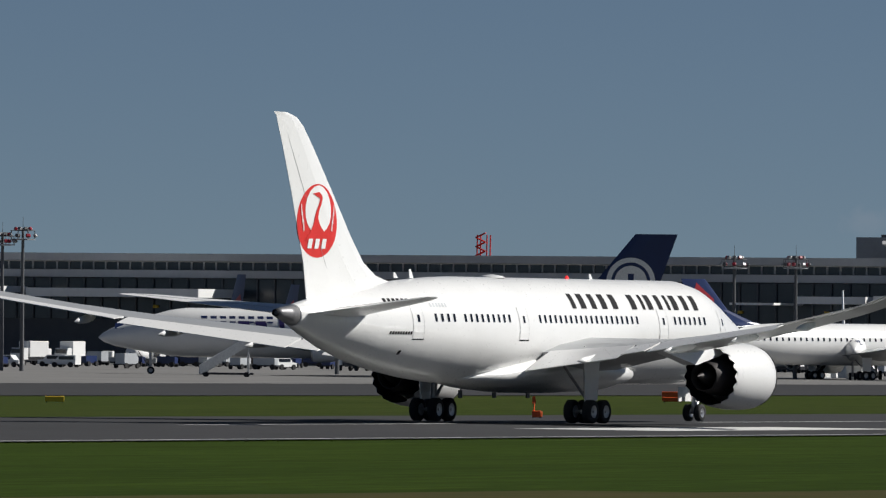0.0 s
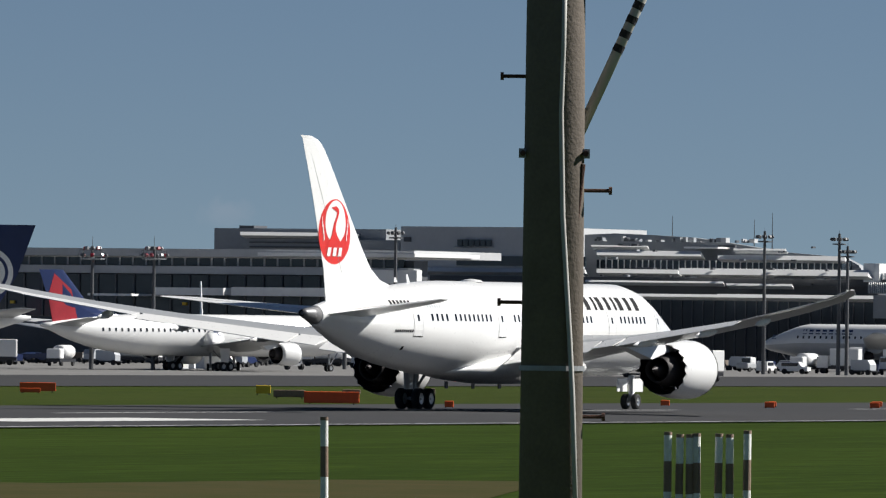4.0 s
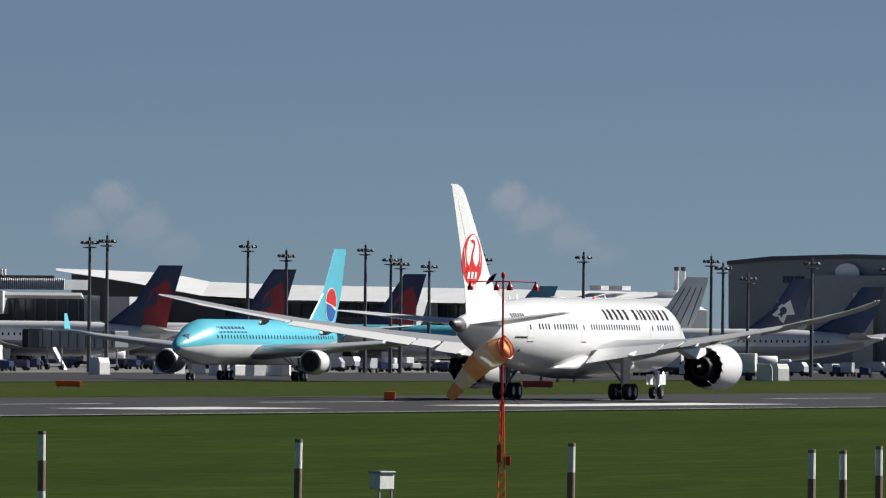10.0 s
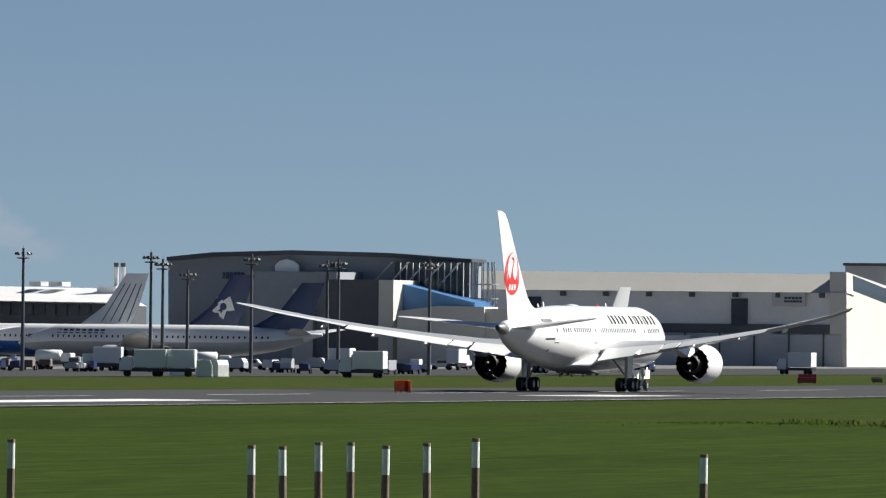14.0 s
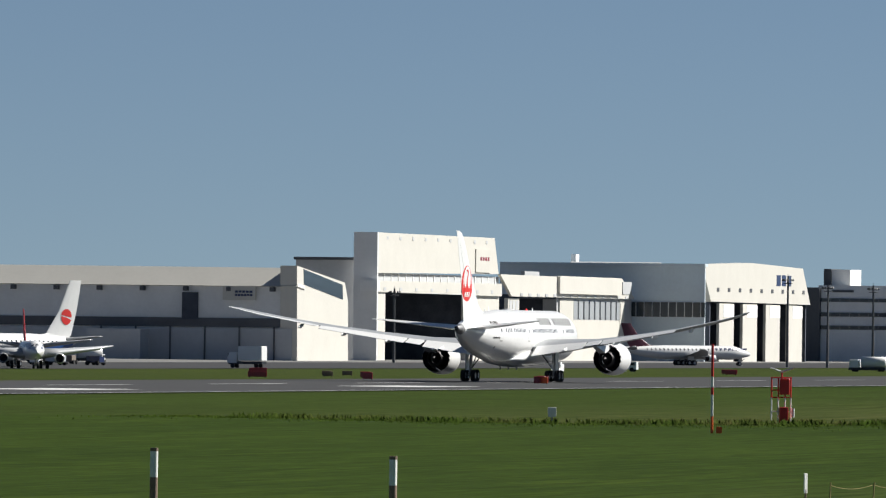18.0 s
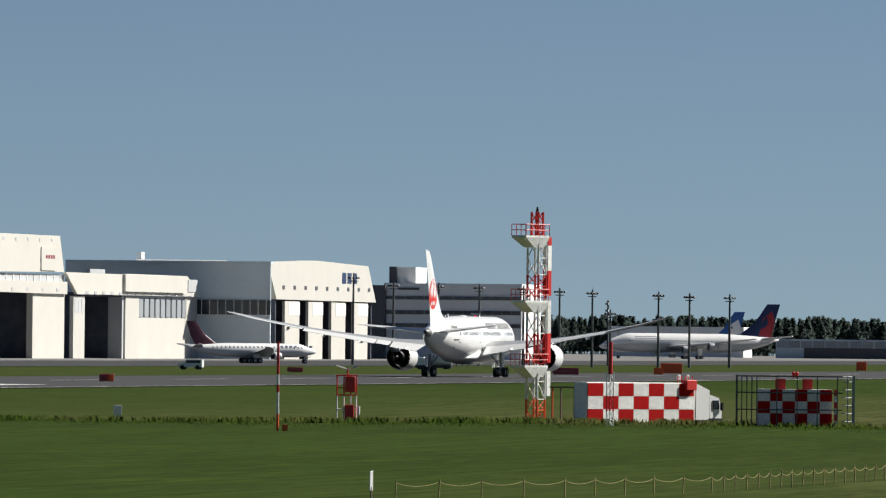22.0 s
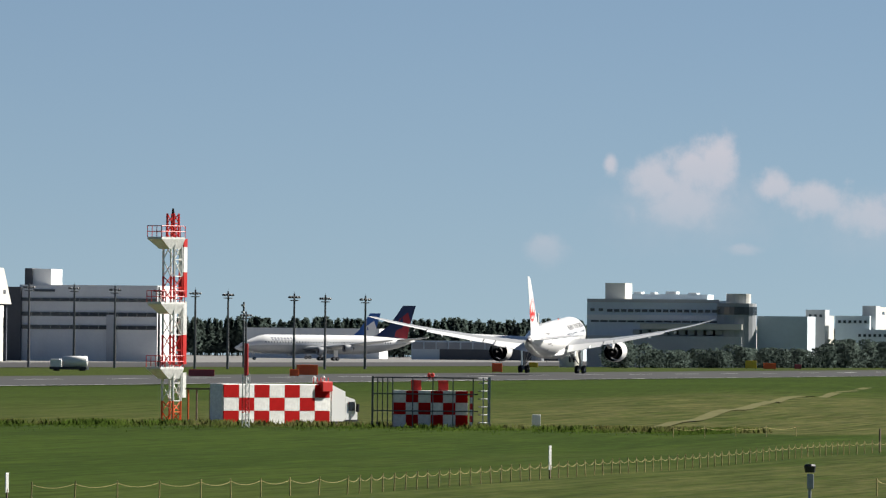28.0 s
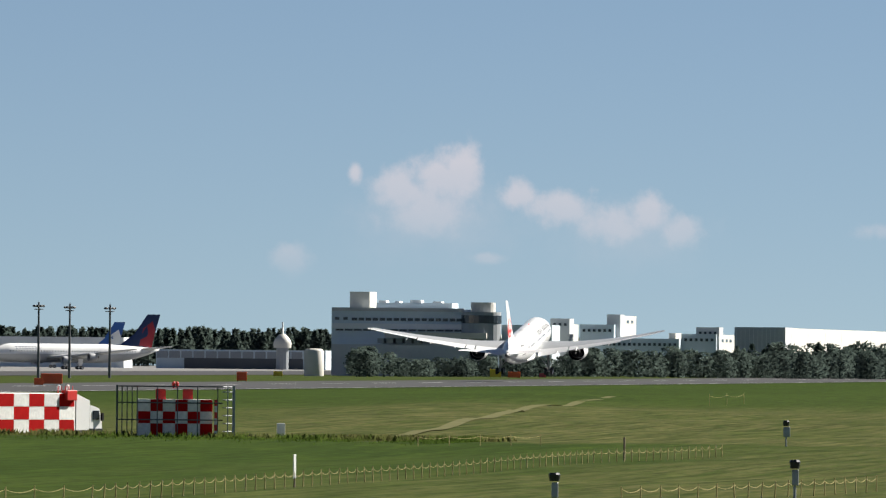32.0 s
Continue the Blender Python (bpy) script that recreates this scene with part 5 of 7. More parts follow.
# the tower block's sunlit right side is put in as its own cream wall
for nm, q0, y0, q1, mat, lab in (("white_block", 1148, 581, 1226, HANGARWHITE, "sunlit white low block with dark windows"), ("pillar_block", 1242, 552, 1276, FACADE_MID, "dark narrow tower block"), ("cream_block", 1275, 562, 1292, HANGARWHITE, "sunlit cream side of the narrow tower block"), ("grey_block", 1294, 562, 1355, FLANK_BLUE, "blue grey office block beyond the trees"), ("white_block", 1340, 562, 1362, HANGARWHITE, "sunlit white block beyond the trees"), ("grey_block", 1342, 544, 1366, FACADE_MID, "grey rooftop block of the offices"), ("white_block", 1365, 546, 1394, HANGARWHITE, "white stepped block beyond the trees"), ("grey_block", 1330, 586, 1470, FLANK_BLUE, "long blue grey block beyond the trees"), ("white_block", 1464, 576, 1474, HANGARWHITE, "narrow sunlit block beyond the trees"), ("grey_block", 1474, 577, 1536, FLANK_BLUE, "blue grey office block beyond the trees"), ("grey_block", 1500, 565, 1541, FACADE_MID, "dark grey cube block"), ("white_block", 1541, 578, 1568, HANGARWHITE, "white block with small windows")):
    # white walls run along x, a direction chosen so the sun strikes them
    w_ = Front(nm, lab, 5511 + q0, 3050 - y0 * 0.1 + q0 * 0.02, "x" if mat is HANGARWHITE else "y")
    w_.panel("wall", 5511 + q0, 620 - y0 + 0, 5511 + q1, None, 0, 10, mat)
    if q1 - q0 > 25:
        w_.rank("window", 5511 + q0 + 3, 620 - y0 - 8, 5511 + q1 - 3, 620 - y0 - 13, max(3, (q1 - q0) // 9), 0.5, -0.4, 0, WINDOW)
for nm, q0, y0, q1, mat, lab in (("far_hall", 1300, 580, 1390, FACADE_MID, "grey flank of a far hall"), ("far_hall", 1388, 581, 1700, HANGARWHITE, "long white hall beyond the trees"), ("low_block", 1310, 612, 1368, FACADE, "small grey block by the boundary"), ("low_block", 1362, 615, 1378, HANGARWHITE, "small white block by the boundary")):
    # here too the white walls are turned to catch the sun
    w_ = Front(nm, lab, 5779 + q0, 3300, "x" if mat is HANGARWHITE else "y")
    w_.panel("wall", 5779 + q0, 636 - y0, 5779 + q1, None, 0, 20, mat)
    if q1 - q0 > 80:
        w_.rank("wall_rib", 5779 + q0, 636 - y0 - 4, 5779 + q1, None, 12, 0.05, -0.4, 0, FACADE)


# ---- parked aircraft ----
def parked(name, label, kind, fin_a, fin_b, heading, body, tail, tail2=None, belly=None, winglet=False, group="parked airliners", away=None, freighter=False):
    """A parked airliner placed by its fin tip; heading in degrees from the runway's direction, anticlockwise."""
    L, hw, zc, finh, span, engs = {"freighter": (78, 3.2, 5.6, 19.4, 66, 4), "jumbo": (70.6, 3.2, 5.6, 19.4, 62, 4), "wide": (62, 2.82, 4.9, 17.2, 60, 2), "mid": (55, 2.5, 4.6, 15.9, 48, 2), "narrow": (38, 1.95, 3.7, 12.0, 34, 2), "small": (36, 1.55, 3.0, 9.8, 28, 2)}[kind]
    d = away or (finh + FLAT - EYE) / (fin_b * TICK)
    finh = high(fin_b, d) - FLAT
    h = radians(heading)
    tip = Vector((*spot(fin_a, d), FLAT + 0.03))
    org = tip + Vector((math.cos(h), math.sin(h), 0)) * (L * 0.99 - 0.5 * L)
    ac = thing(name, label, "airplane", Matrix.Translation(org) @ pose(0, 0, 0, 0, 0, heading), group)
    x0 = L * 0.5
    hull = Hull(L * 0.985, hw, hw * 1.03, zc, L * 0.15, L * 0.66, hw * 0.42, x0)
    fus = part("fuselage", hull.shell(0, L * 0.984, 24), body, ac, "", True)
    if belly:
        part("lower_hull", hull.lower(0.5, L * 0.93), belly, fus, "", True)
    bm = None
    for s in (-1, 1):
        for k in range(int(L * 0.72 / 1.1)):
            bm = hull.decal(L * 0.13 + k * 1.1, L * 0.13 + k * 1.1 + 0.32, zc + 0.45, zc + 0.9, s, 1, 1, 0.02, 0, bm)
    if freighter:
        bm.free()
        for k in range(5):
            X = L * 0.38 - k * 2.3
            part("title_bar", hull.decal(X, X - (0.7 if k == 2 else 1.5), zc + 0.2, zc + (2.1 if k in (0, 2) else 1.6), -1, 3, 4, 0.03, 0.3), PURPLE, fus, "dark purple title bar")
            part("title_bar", hull.decal(X, X - (0.7 if k == 2 else 1.5), zc + 0.2, zc + (2.1 if k in (0, 2) else 1.6), 1, 3, 4, 0.03, 0.3), PURPLE, fus, "dark purple title bar")
    else:
        tagged(part("window_row", bm, GLASS_DARK, fus), "row of small dark cabin windows", kind="stuff")
    bm = None
    for s in (-1, 1):
        for k in range(8):
            bm = hull.decal(L * 0.3 - k * 1.25, L * 0.3 - k * 1.25 - 0.8, zc + hw * 0.42, zc + hw * 0.7, s, 1, 1, 0.025, 0.1, bm)
        bm = hull.decal(3.4, 2.2, zc + hw * 0.12, zc + hw * 0.36, s, 1, 1, 0.03, 0, bm)
    part("title_bars", bm, NAVY, fus, "row of dark title bars")
    c = L * 0.2
    le = [(L - c * 1.45, zc + hw * 0.85), (L - c * 1.15, zc + hw * 1.05), (L - c * 0.76, zc + (finh - zc) * 0.52), (L * 0.99 - c * 0.36, finh)]
    te = [(L - c * 0.42, zc + hw * 0.7), (L - c * 0.36, zc + hw * 0.95), (L - c * 0.2, zc + (finh - zc) * 0.52), (L * 0.99, finh)]
    fin = part("fin", fin_mesh(x0, (le, te), 0.24), tail, ac, "coloured vertical fin")
    if tail2:
        xm, zm = L - c * 0.55, zc + (finh - zc) * 0.52
        for s in (-1, 1):
            if tail2[0] == "disc":
                zm -= c * 0.06
                e = part("emblem_disc", disc_on_fin(x0, xm + c * 0.02, zm, c * 0.185, c * 0.185, (s, (le, te), 0.24, 0.03)), WHITE, fin, "round emblem")
                part("emblem_half", disc_on_fin(x0, xm + c * 0.02, zm + 0.1, c * 0.165, c * 0.165, (s, (le, te), 0.24, 0.06), 24, 10, 190), tail2[1], e)
                part("emblem_half", disc_on_fin(x0, xm + c * 0.02, zm - 0.1, c * 0.165, c * 0.165, (s, (le, te), 0.24, 0.06), 24, 200, 370), tail2[2], e)
            elif tail2[0] == "ring":
                e = part("emblem_ring", disc_on_fin(x0, xm + 1.6, zm + 0.2, c * 0.21, c * 0.21, (s, (le, te), 0.24, 0.03), 32, 0, 360, 0.8), tail2[1], fin, "round ring emblem")
                part("emblem_disc", disc_on_fin(x0, xm + 1.6, zm + 0.2, c * 0.14, c * 0.14, (s, (le, te), 0.24, 0.03), 28, 0, 360, 0.0), tail2[1], e)
                part("emblem_bar", flat_shape(x0, [(x0 - xm - 1.2, zm - 0.9), (x0 - xm - 2.0, zm - 0.9), (x0 - xm - 2.0, zm + 1.3), (x0 - xm - 1.2, zm + 1.3)], (s, (le, te), 0.24, 0.06)), NAVY, e)
            elif tail2[0] == "sweep":
                part("emblem_sweep", flat_shape(x0, [(x0 - xm + c * 0.1, zm - c * 0.3), (x0 - xm - c * 0.26, zm - c * 0.36), (x0 - xm - c * 0.36, zm + c * 0.06), (x0 - xm - c * 0.28, zm + c * 0.3), (x0 - xm - c * 0.02, zm + c * 0.12)], (s, (le, te), 0.24, 0.03)), tail2[1], fin, "red swept patch")
            elif tail2[0] == "lines":
                for k in range(4):
                    part("emblem_line", tube((x0 - xm + c * 0.25 - k * c * 0.14, s * 0.3, zm - 3), (x0 - xm - c * 0.12 - k * c * 0.09, s * 0.2, zm + 4), 0.08, 0.08, 5), tail2[1], fin)
            elif tail2[0] == "star":
                e = part("emblem_star", flat_shape(x0, [(x0 - xm + 2.4 * math.cos(k * math.tau / 10 + 0.3) * (1 if k % 2 else 0.45), zm + 2.4 * math.sin(k * math.tau / 10 + 0.3) * (1 if k % 2 else 0.45)) for k in range(10)], (s, (le, te), 0.24, 0.03)), tail2[1], fin, "pale star emblem")
                part("emblem_core", disc_on_fin(x0, xm, zm, 0.7, 0.7, (s, (le, te), 0.24, 0.06), 12), tail, e)
    ang = span / 2
    secs = [(hw * 0.7, L * 0.33, L * 0.53, zc - hw * 0.55, 1.2), (span * 0.17, L * 0.405, L * 0.545, zc - hw * 0.3, 0.8), (span * 0.4, L * 0.52, L * 0.6, zc + hw * 0.2, 0.4), (ang, L * 0.6, L * 0.635, zc + hw * 0.5, 0.15)]
    st = [(0.4, L * 0.865, L * 0.955, zc + hw * 0.45, 0.5), (span * 0.165, L * 0.95, L * 0.99, zc + hw * 0.8, 0.15)]
    r = {"freighter": 1.4, "jumbo": 1.35, "wide": 1.6, "mid": 1.3, "narrow": 1.05, "small": 0.85}[kind]
    for s in (-1, 1):
        w = part("wing", wing_skin(x0, secs, s), HULL_GREY, ac, "grey swept wing", True)
        if winglet:
            y, l, t, z, th = secs[-1]
            part("winglet", loft([[(x0 - l, s * y, z), (x0 - t, s * y, z), (x0 - t, s * (y + 0.1), z)], [(x0 - t + 0.5, s * (y + 0.7), z + 2.1), (x0 - t - 0.4, s * (y + 0.7), z + 2.1), (x0 - t - 0.4, s * (y + 0.75), z + 2.1)]]), body, w)
        part("tailplane", wing_skin(x0, st, s), HULL_GREY, ac, "", True)
        for k in range(engs // 2):
            y = span * (0.165 + 0.15 * k)
            _, l, t, z, th = lerp_secs(secs, y)
            engine(ac, x0, l - r * 1.9, s * y, max(r + 0.6, z - r * 1.0), r, r * 2.4, 0, belly if belly in (WHITE, HULL_GREY) else WHITE, False, (z, l + 1, l + 4))
        landing_gear(ac, x0 - L * 0.5, s * span * 0.085, zc - hw * 0.7, 0.62, 0.45, 0.7, 0.55)
    landing_gear(ac, x0 - L * 0.09, 0, zc - hw * 0.8, 0.5, 0.35, 0, 0.35, 2, False)
    return ac


parked("cargo_jumbo", "parked white cargo jumbo jet with navy tail", "freighter", 413, 178, 118, WHITE, NAVY, ("ring", POSTWHITE), freighter=True)
parked("parked_airliner", "parked white airliner at a gate with maroon tail", "wide", 420, 100, -20, WHITE, NAVY, ("sweep", TAILRED, NAVY), away=1430)
parked("parked_airliner", "parked white airliner with maroon and navy tail", "narrow", -350, 99, 60, WHITE, NAVY, ("sweep", TAILRED, NAVY), away=1720)
parked("parked_airliner", "parked white airliner with maroon and navy tail", "narrow", -255, 82, 60, WHITE, NAVY, ("sweep", TAILRED, NAVY), away=1740)
parked("parked_airliner", "white airliner beside the gate canopy", "mid", 705, 82, 208, WHITE, WHITE, None, away=1500)
parked("parked_airliner", "white airliner with maroon and navy tail", "wide", 2274, 120, 84, WHITE, NAVY, ("sweep", TAILRED, NAVY), HULL_GREY)
parked("parked_airliner", "white airliner with maroon and navy tail", "wide", 2475, 115, 86, WHITE, NAVY, ("sweep", TAILRED, NAVY), HULL_GREY)
parked("parked_airliner", "white airliner with maroon and navy tail", "wide", 2705, 109, 84, WHITE, NAVY, ("sweep", TAILRED, NAVY), HULL_GREY)
parked("parked_airliner", "light blue airliner with round tail emblem", "wide", 2938, 90, 84, SKYBLUE, TEAL, ("disc", RED, BLUE), WHITE, away=1800)
parked("parked_airliner", "white and navy airliner with striped silver tail", "wide", 3205, 108, 84, WHITE, SILVER, ("lines", NAVY), BLUE)
parked("parked_airliner", "white airliner with black star-marked tail", "wide", 3392, 107, 84, WHITE, NAVY, ("star", POSTWHITE), HULL_GREY)
parked("parked_airliner", "white airliner with navy tail", "wide", 3516, 94, 84, WHITE, NAVY, None, HULL_GREY, away=1900)
parked("parked_airliner", "white airliner with blue belly and red-marked tail", "narrow", 4058, 92, 150, WHITE, WHITE, ("disc", RED, RED), BLUE, away=1800)
parked("parked_airliner", "small white airliner with red tail", "small", 3955, 41, 200, WHITE, RED, None)
parked("parked_airliner", "white airliner with maroon tail by the hangars", "small", 5013, 28, -45, WHITE, PLUM, None, away=2400)
parked("parked_airliner", "white jumbo jet with maroon and navy tail", "jumbo", 6063, 68, 128, WHITE, NAVY, ("sweep", TAILRED, NAVY), HULL_GREY)
parked("parked_airliner", "white airliner with blue and white tail", "mid", 6001, 54, 100, WHITE, BLUE, ("sweep", WHITE, BLUE), away=3900)
TAXI = parked("taxiing_airliner", "light blue wide-body airliner taxiing past the stands", "wide", 2540, 152, 180, SKYBLUE, SKYBLUE, ("disc", RED, BLUE), WHITE, True, "")


# ---- light masts ----
def mast(a, b, d, red=False, group="apron light masts"):
    x, y = spot(a, d)
    h = high(b, d) - FLAT
    ob = thing("light_mast", "tall apron light mast with red and grey floodlights" if red else "tall dark apron light mast with floodlight ring", "light mast", Matrix.Translation((x, y, FLAT)) @ pose(0, 0, 0, 0, 0, random.uniform(0, 60)), group)
    part("pole", tube((0, 0, 0), (0, 0, h), 0.32, 0.2, 10), MAST, ob)
    wide_ = 1.75 if red else 1.05
    pl = part("platform", lathe([(h - 1.7, 0.3), (h - 1.65, wide_), (h - 1.5, wide_), (h - 1.45, 0.3)], (0, 0, 0), "z", 12), ZINC if red else MAST, ob, "lamp platform")
    if red:
        for an in range(0, 360, 45):
            c, s_ = math.cos(radians(an)) * wide_, math.sin(radians(an)) * wide_
            part("guard_post", tube((c, s_, h - 1.5), (c, s_, h - 0.35), 0.04, 0.04, 5), MAST, pl)
        part("guard_rail", lathe([(h - 0.4, wide_), (h - 0.32, wide_)], (0, 0, 0), "z", 16), MAST, pl)
    mes = [mesh_of(box(-0.26, -0.2, -0.22, 0.26, 0.2, 0.22, None, 0.06), "floodlight", mt) for mt in ((MAST, ZINC, MAROON) if red else (MAST,))]
    for k in range(8):
        an = k * math.tau / 8
        for zz in ((h - 1.05, h - 0.1) if red else (h - 0.85,)):
            q = new("floodlight", mes[(k * 2 + int(zz > h - 0.5)) % len(mes)])
            q.parent = pl
            rr_ = wide_ + 0.12 if zz < h - 0.5 else wide_ * 0.62
            q.matrix_basis = Matrix.Translation((rr_ * math.cos(an), rr_ * math.sin(an), zz)) @ pose(0, 0, 0, 25, 0, math.degrees(an) - 90)
    part("lightning_rod", tube((0, 0, h - 1.6), (0, 0, h + (1.6 if red else 0.5)), 0.07, 0.02, 5), MAST, ob)


for aa, bb in ((-745, 177), (-781, 167), (514, 140), (623, 141)):
    mast(aa, bb, 1450, True)
mast(-187, 170, 1450)
for aa, bb in ((962, 173), (1050, 182), (1703, 183), (1835, 180), (1850, 158), (2109, 169), (2140, 172), (2389, 165), (2457, 149)):
    mast(aa, bb, 1560)
for aa, bb in ((2597, 160), (2642, 143), (2660, 136), (2710, 132), (2794, 155), (2807, 145), (2983, 151), (3209, 146), (3230, 134), (3274, 116), (3387, 144), (3521, 134), (3541, 138), (3702, 137)):
    mast(aa, bb, 1650)
for aa, bb in ((5308, 114), (4612, 85), (5379, 101), (5459, 100), (5531, 98), (5609, 97), (5673, 93), (5731, 91), (5848, 88), (5903, 86), (5974, 85), (5763, 55)):
    mast(aa, bb, 2350)
f = Front("control_mast", "grey lattice radio mast", 5754, 2500, "y", "mast")
f.panel("mast", 5757, 72, 5760, None, 0, 0.4, MAST)
for bb in (40, 52, 64):
    f.panel("dish", 5754, bb + 4, 5759, bb, -0.6, 0, FACADE_MID)
f = Front("tower_crane", "red lattice tower crane top", 54, 2300, "y", "crane")
for k in range(4):
    xa, ya = f.x(56 if k % 2 else 73), (0 if k < 2 else 1.6)
    part("leg", tube((xa, ya, 0), (xa + 0.4, ya, f.z(70, 174)), 0.16, 0.16, 5), RED, f.ob, "red lattice leg")
for k in range(12):
    z0, z1 = 16 + k * 1.0, 17.0 + k * 1.0
    xa, xb = f.x(56), f.x(73)
    part("brace", tube((xa if k % 2 else xb, 0, z0), (xb if k % 2 else xa, 0, z1), 0.2, 0.2, 5), RED, f.ob)


# ---- apron vehicles ----
def vehicle(kind, label, m):
    ob = thing(kind, label, "vehicle", m, "apron vehicles")
    if kind == "catering_truck":
        part("box_body", box(-3.4, -1.2, 1.3, 1.2, 1.2, 3.9, None, 0.08), WHITE, ob, "white box body")
        part("chassis", box(-3.4, -1.0, 0.7, 3.2, 1.0, 1.2), DARK_METAL, ob)
        cb = part("cab", loft([[(1.5, -1.1, 0.9), (3.3, -1.1, 0.9), (3.3, -1.1, 1.9), (2.9, -1.1, 2.8), (1.5, -1.1, 2.8)], [(1.5, 1.1, 0.9), (3.3, 1.1, 0.9), (3.3, 1.1, 1.9), (2.9, 1.1, 2.8), (1.5, 1.1, 2.8)]]), WHITE, ob, "white cab")
        part("windscreen", box(2.95, -0.95, 1.95, 3.28, 0.95, 2.6), GLASS_DARK, cb)
        xs = (-2.3, 2.3)
    elif kind == "tow_tractor":
        part("body", box(-2.2, -1.1, 0.5, 2.2, 1.1, 1.35, None, 0.12), HULL_GREY, ob, "pale grey body")
        cb = part("cab", box(-0.6, -0.9, 1.35, 1.0, 0.9, 2.3, None, 0.1), WHITE, ob, "white cab")
        part("windscreen", box(1.0, -0.8, 1.5, 1.04, 0.8, 2.15), GLASS_DARK, cb)
        xs = (-1.4, 1.4)
    elif kind == "stair_truck":
        part("chassis", box(-3.6, -1.1, 0.6, 3.2, 1.1, 1.3, None, 0.1), WHITE, ob, "white chassis")
        part("stairs", loft([[(-3.4, -0.9, 1.3), (-2.6, -0.9, 1.3), (3.6, -0.9, 4.6), (3.6, -0.9, 5.4), (3.0, -0.9, 5.4)], [(-3.4, 0.9, 1.3), (-2.6, 0.9, 1.3), (3.6, 0.9, 4.6), (3.6, 0.9, 5.4), (3.0, 0.9, 5.4)]]), WHITE, ob, "white covered stairs")
        part("cab", box(1.6, -1.0, 1.3, 3.2, 1.0, 2.4, None, 0.1), WHITE, ob, "white cab")
        xs = (-2.2, 2.2)
    elif kind == "cargo_dolly":
        part("frame", box(-2.0, -1.0, 0.5, 2.0, 1.0, 0.7), DARK_METAL, ob)
        part("container", loft([[(-1.7, -0.9, 0.7), (1.7, -0.9, 0.7), (1.7, -0.9, 2.3), (-1.2, -0.9, 2.3), (-1.7, -0.9, 1.6)], [(-1.7, 0.9, 0.7), (1.7, 0.9, 0.7), (1.7, 0.9, 2.3), (-1.2, 0.9, 2.3), (-1.7, 0.9, 1.6)]]), SILVER, ob, "silver cargo container")
        xs = (-1.4, 1.4)
    elif kind == "baggage_cart":
        part("bed", box(-1.6, -0.8, 0.45, 1.6, 0.8, 0.6), DARK_METAL, ob)
        part("cover", loft([[(-1.5, -0.75, 0.6), (1.5, -0.75, 0.6), (1.5, -0.75, 1.5), (-1.5, -0.75, 1.5)], [(-1.5, 0.75, 0.6), (1.5, 0.75, 0.6), (1.5, 0.75, 1.7), (-1.5, 0.75, 1.7)]]), NAVY, ob, "dark blue cover")
        xs = (-1.1, 1.1)
    elif kind == "power_unit":
        part("housing", box(-1.1, -0.7, 0.5, 0.9, 0.7, 1.7, None, 0.08), POLE, ob, "brown grey housing")
        part("panel", box(0.9, -0.6, 0.7, 0.95, 0.6, 1.5), POSTWHITE, ob, "pale end panel")
        part("drawbar", tube((0.9, 0, 0.5), (2.1, 0, 0.35), 0.05, 0.05, 6), DARK_METAL, ob)
        xs = (-0.7, 0.6)
    elif kind == "fuel_truck":
        part("tank", lathe([(-3.6, 0.2), (-3.5, 1.05), (1.0, 1.05), (1.1, 0.2)], (0, 0, 2.1), "x", 16), WHITE, ob, "white tank", True)
        part("chassis", box(-3.6, -1.1, 0.6, 3.4, 1.1, 1.1), DARK_METAL, ob)
        part("cab", box(1.5, -1.1, 1.0, 3.3, 1.1, 2.6, None, 0.15), WHITE, ob, "white cab")
        xs = (-2.6, 2.3)
    else:
        part("body", loft([[(-2.2, -0.9, 0.45), (2.2, -0.9, 0.45), (2.2, -0.9, 1.05), (1.3, -0.9, 1.15), (0.7, -0.85, 1.85), (-2.2, -0.85, 1.85)], [(-2.2, 0.9, 0.45), (2.2, 0.9, 0.45), (2.2, 0.9, 1.05), (1.3, 0.9, 1.15), (0.7, 0.85, 1.85), (-2.2, 0.85, 1.85)]]), WHITE, ob, "white body")
        part("side_window", box(-1.9, -0.93, 1.2, 0.7, 0.93, 1.7), GLASS_DARK, ob)
        xs = (-1.4, 1.4)
    for x in xs:
        for y in (-0.95, 0.95):
            part("wheel", lathe([(-0.15, 0.2), (-0.15, 0.42), (0.15, 0.42), (0.15, 0.2)], (x, y, 0.42), "y", 10, None, True), RUBBER, ob)
    return ob


KINDS = (("catering_truck", "white catering truck with box body"), ("tow_tractor", "pale grey tow tractor with white cab"), ("stair_truck", "white passenger stair truck on the apron"), ("cargo_dolly", "silver cargo container on a dolly"), ("fuel_truck", "white fuel truck on the apron"), ("service_van", "white service van on the apron"), ("baggage_cart", "low dark baggage cart under a blue cover"), ("power_unit", "brown and grey ground power unit on wheels"))
rng = random.Random(7)
protos = {}
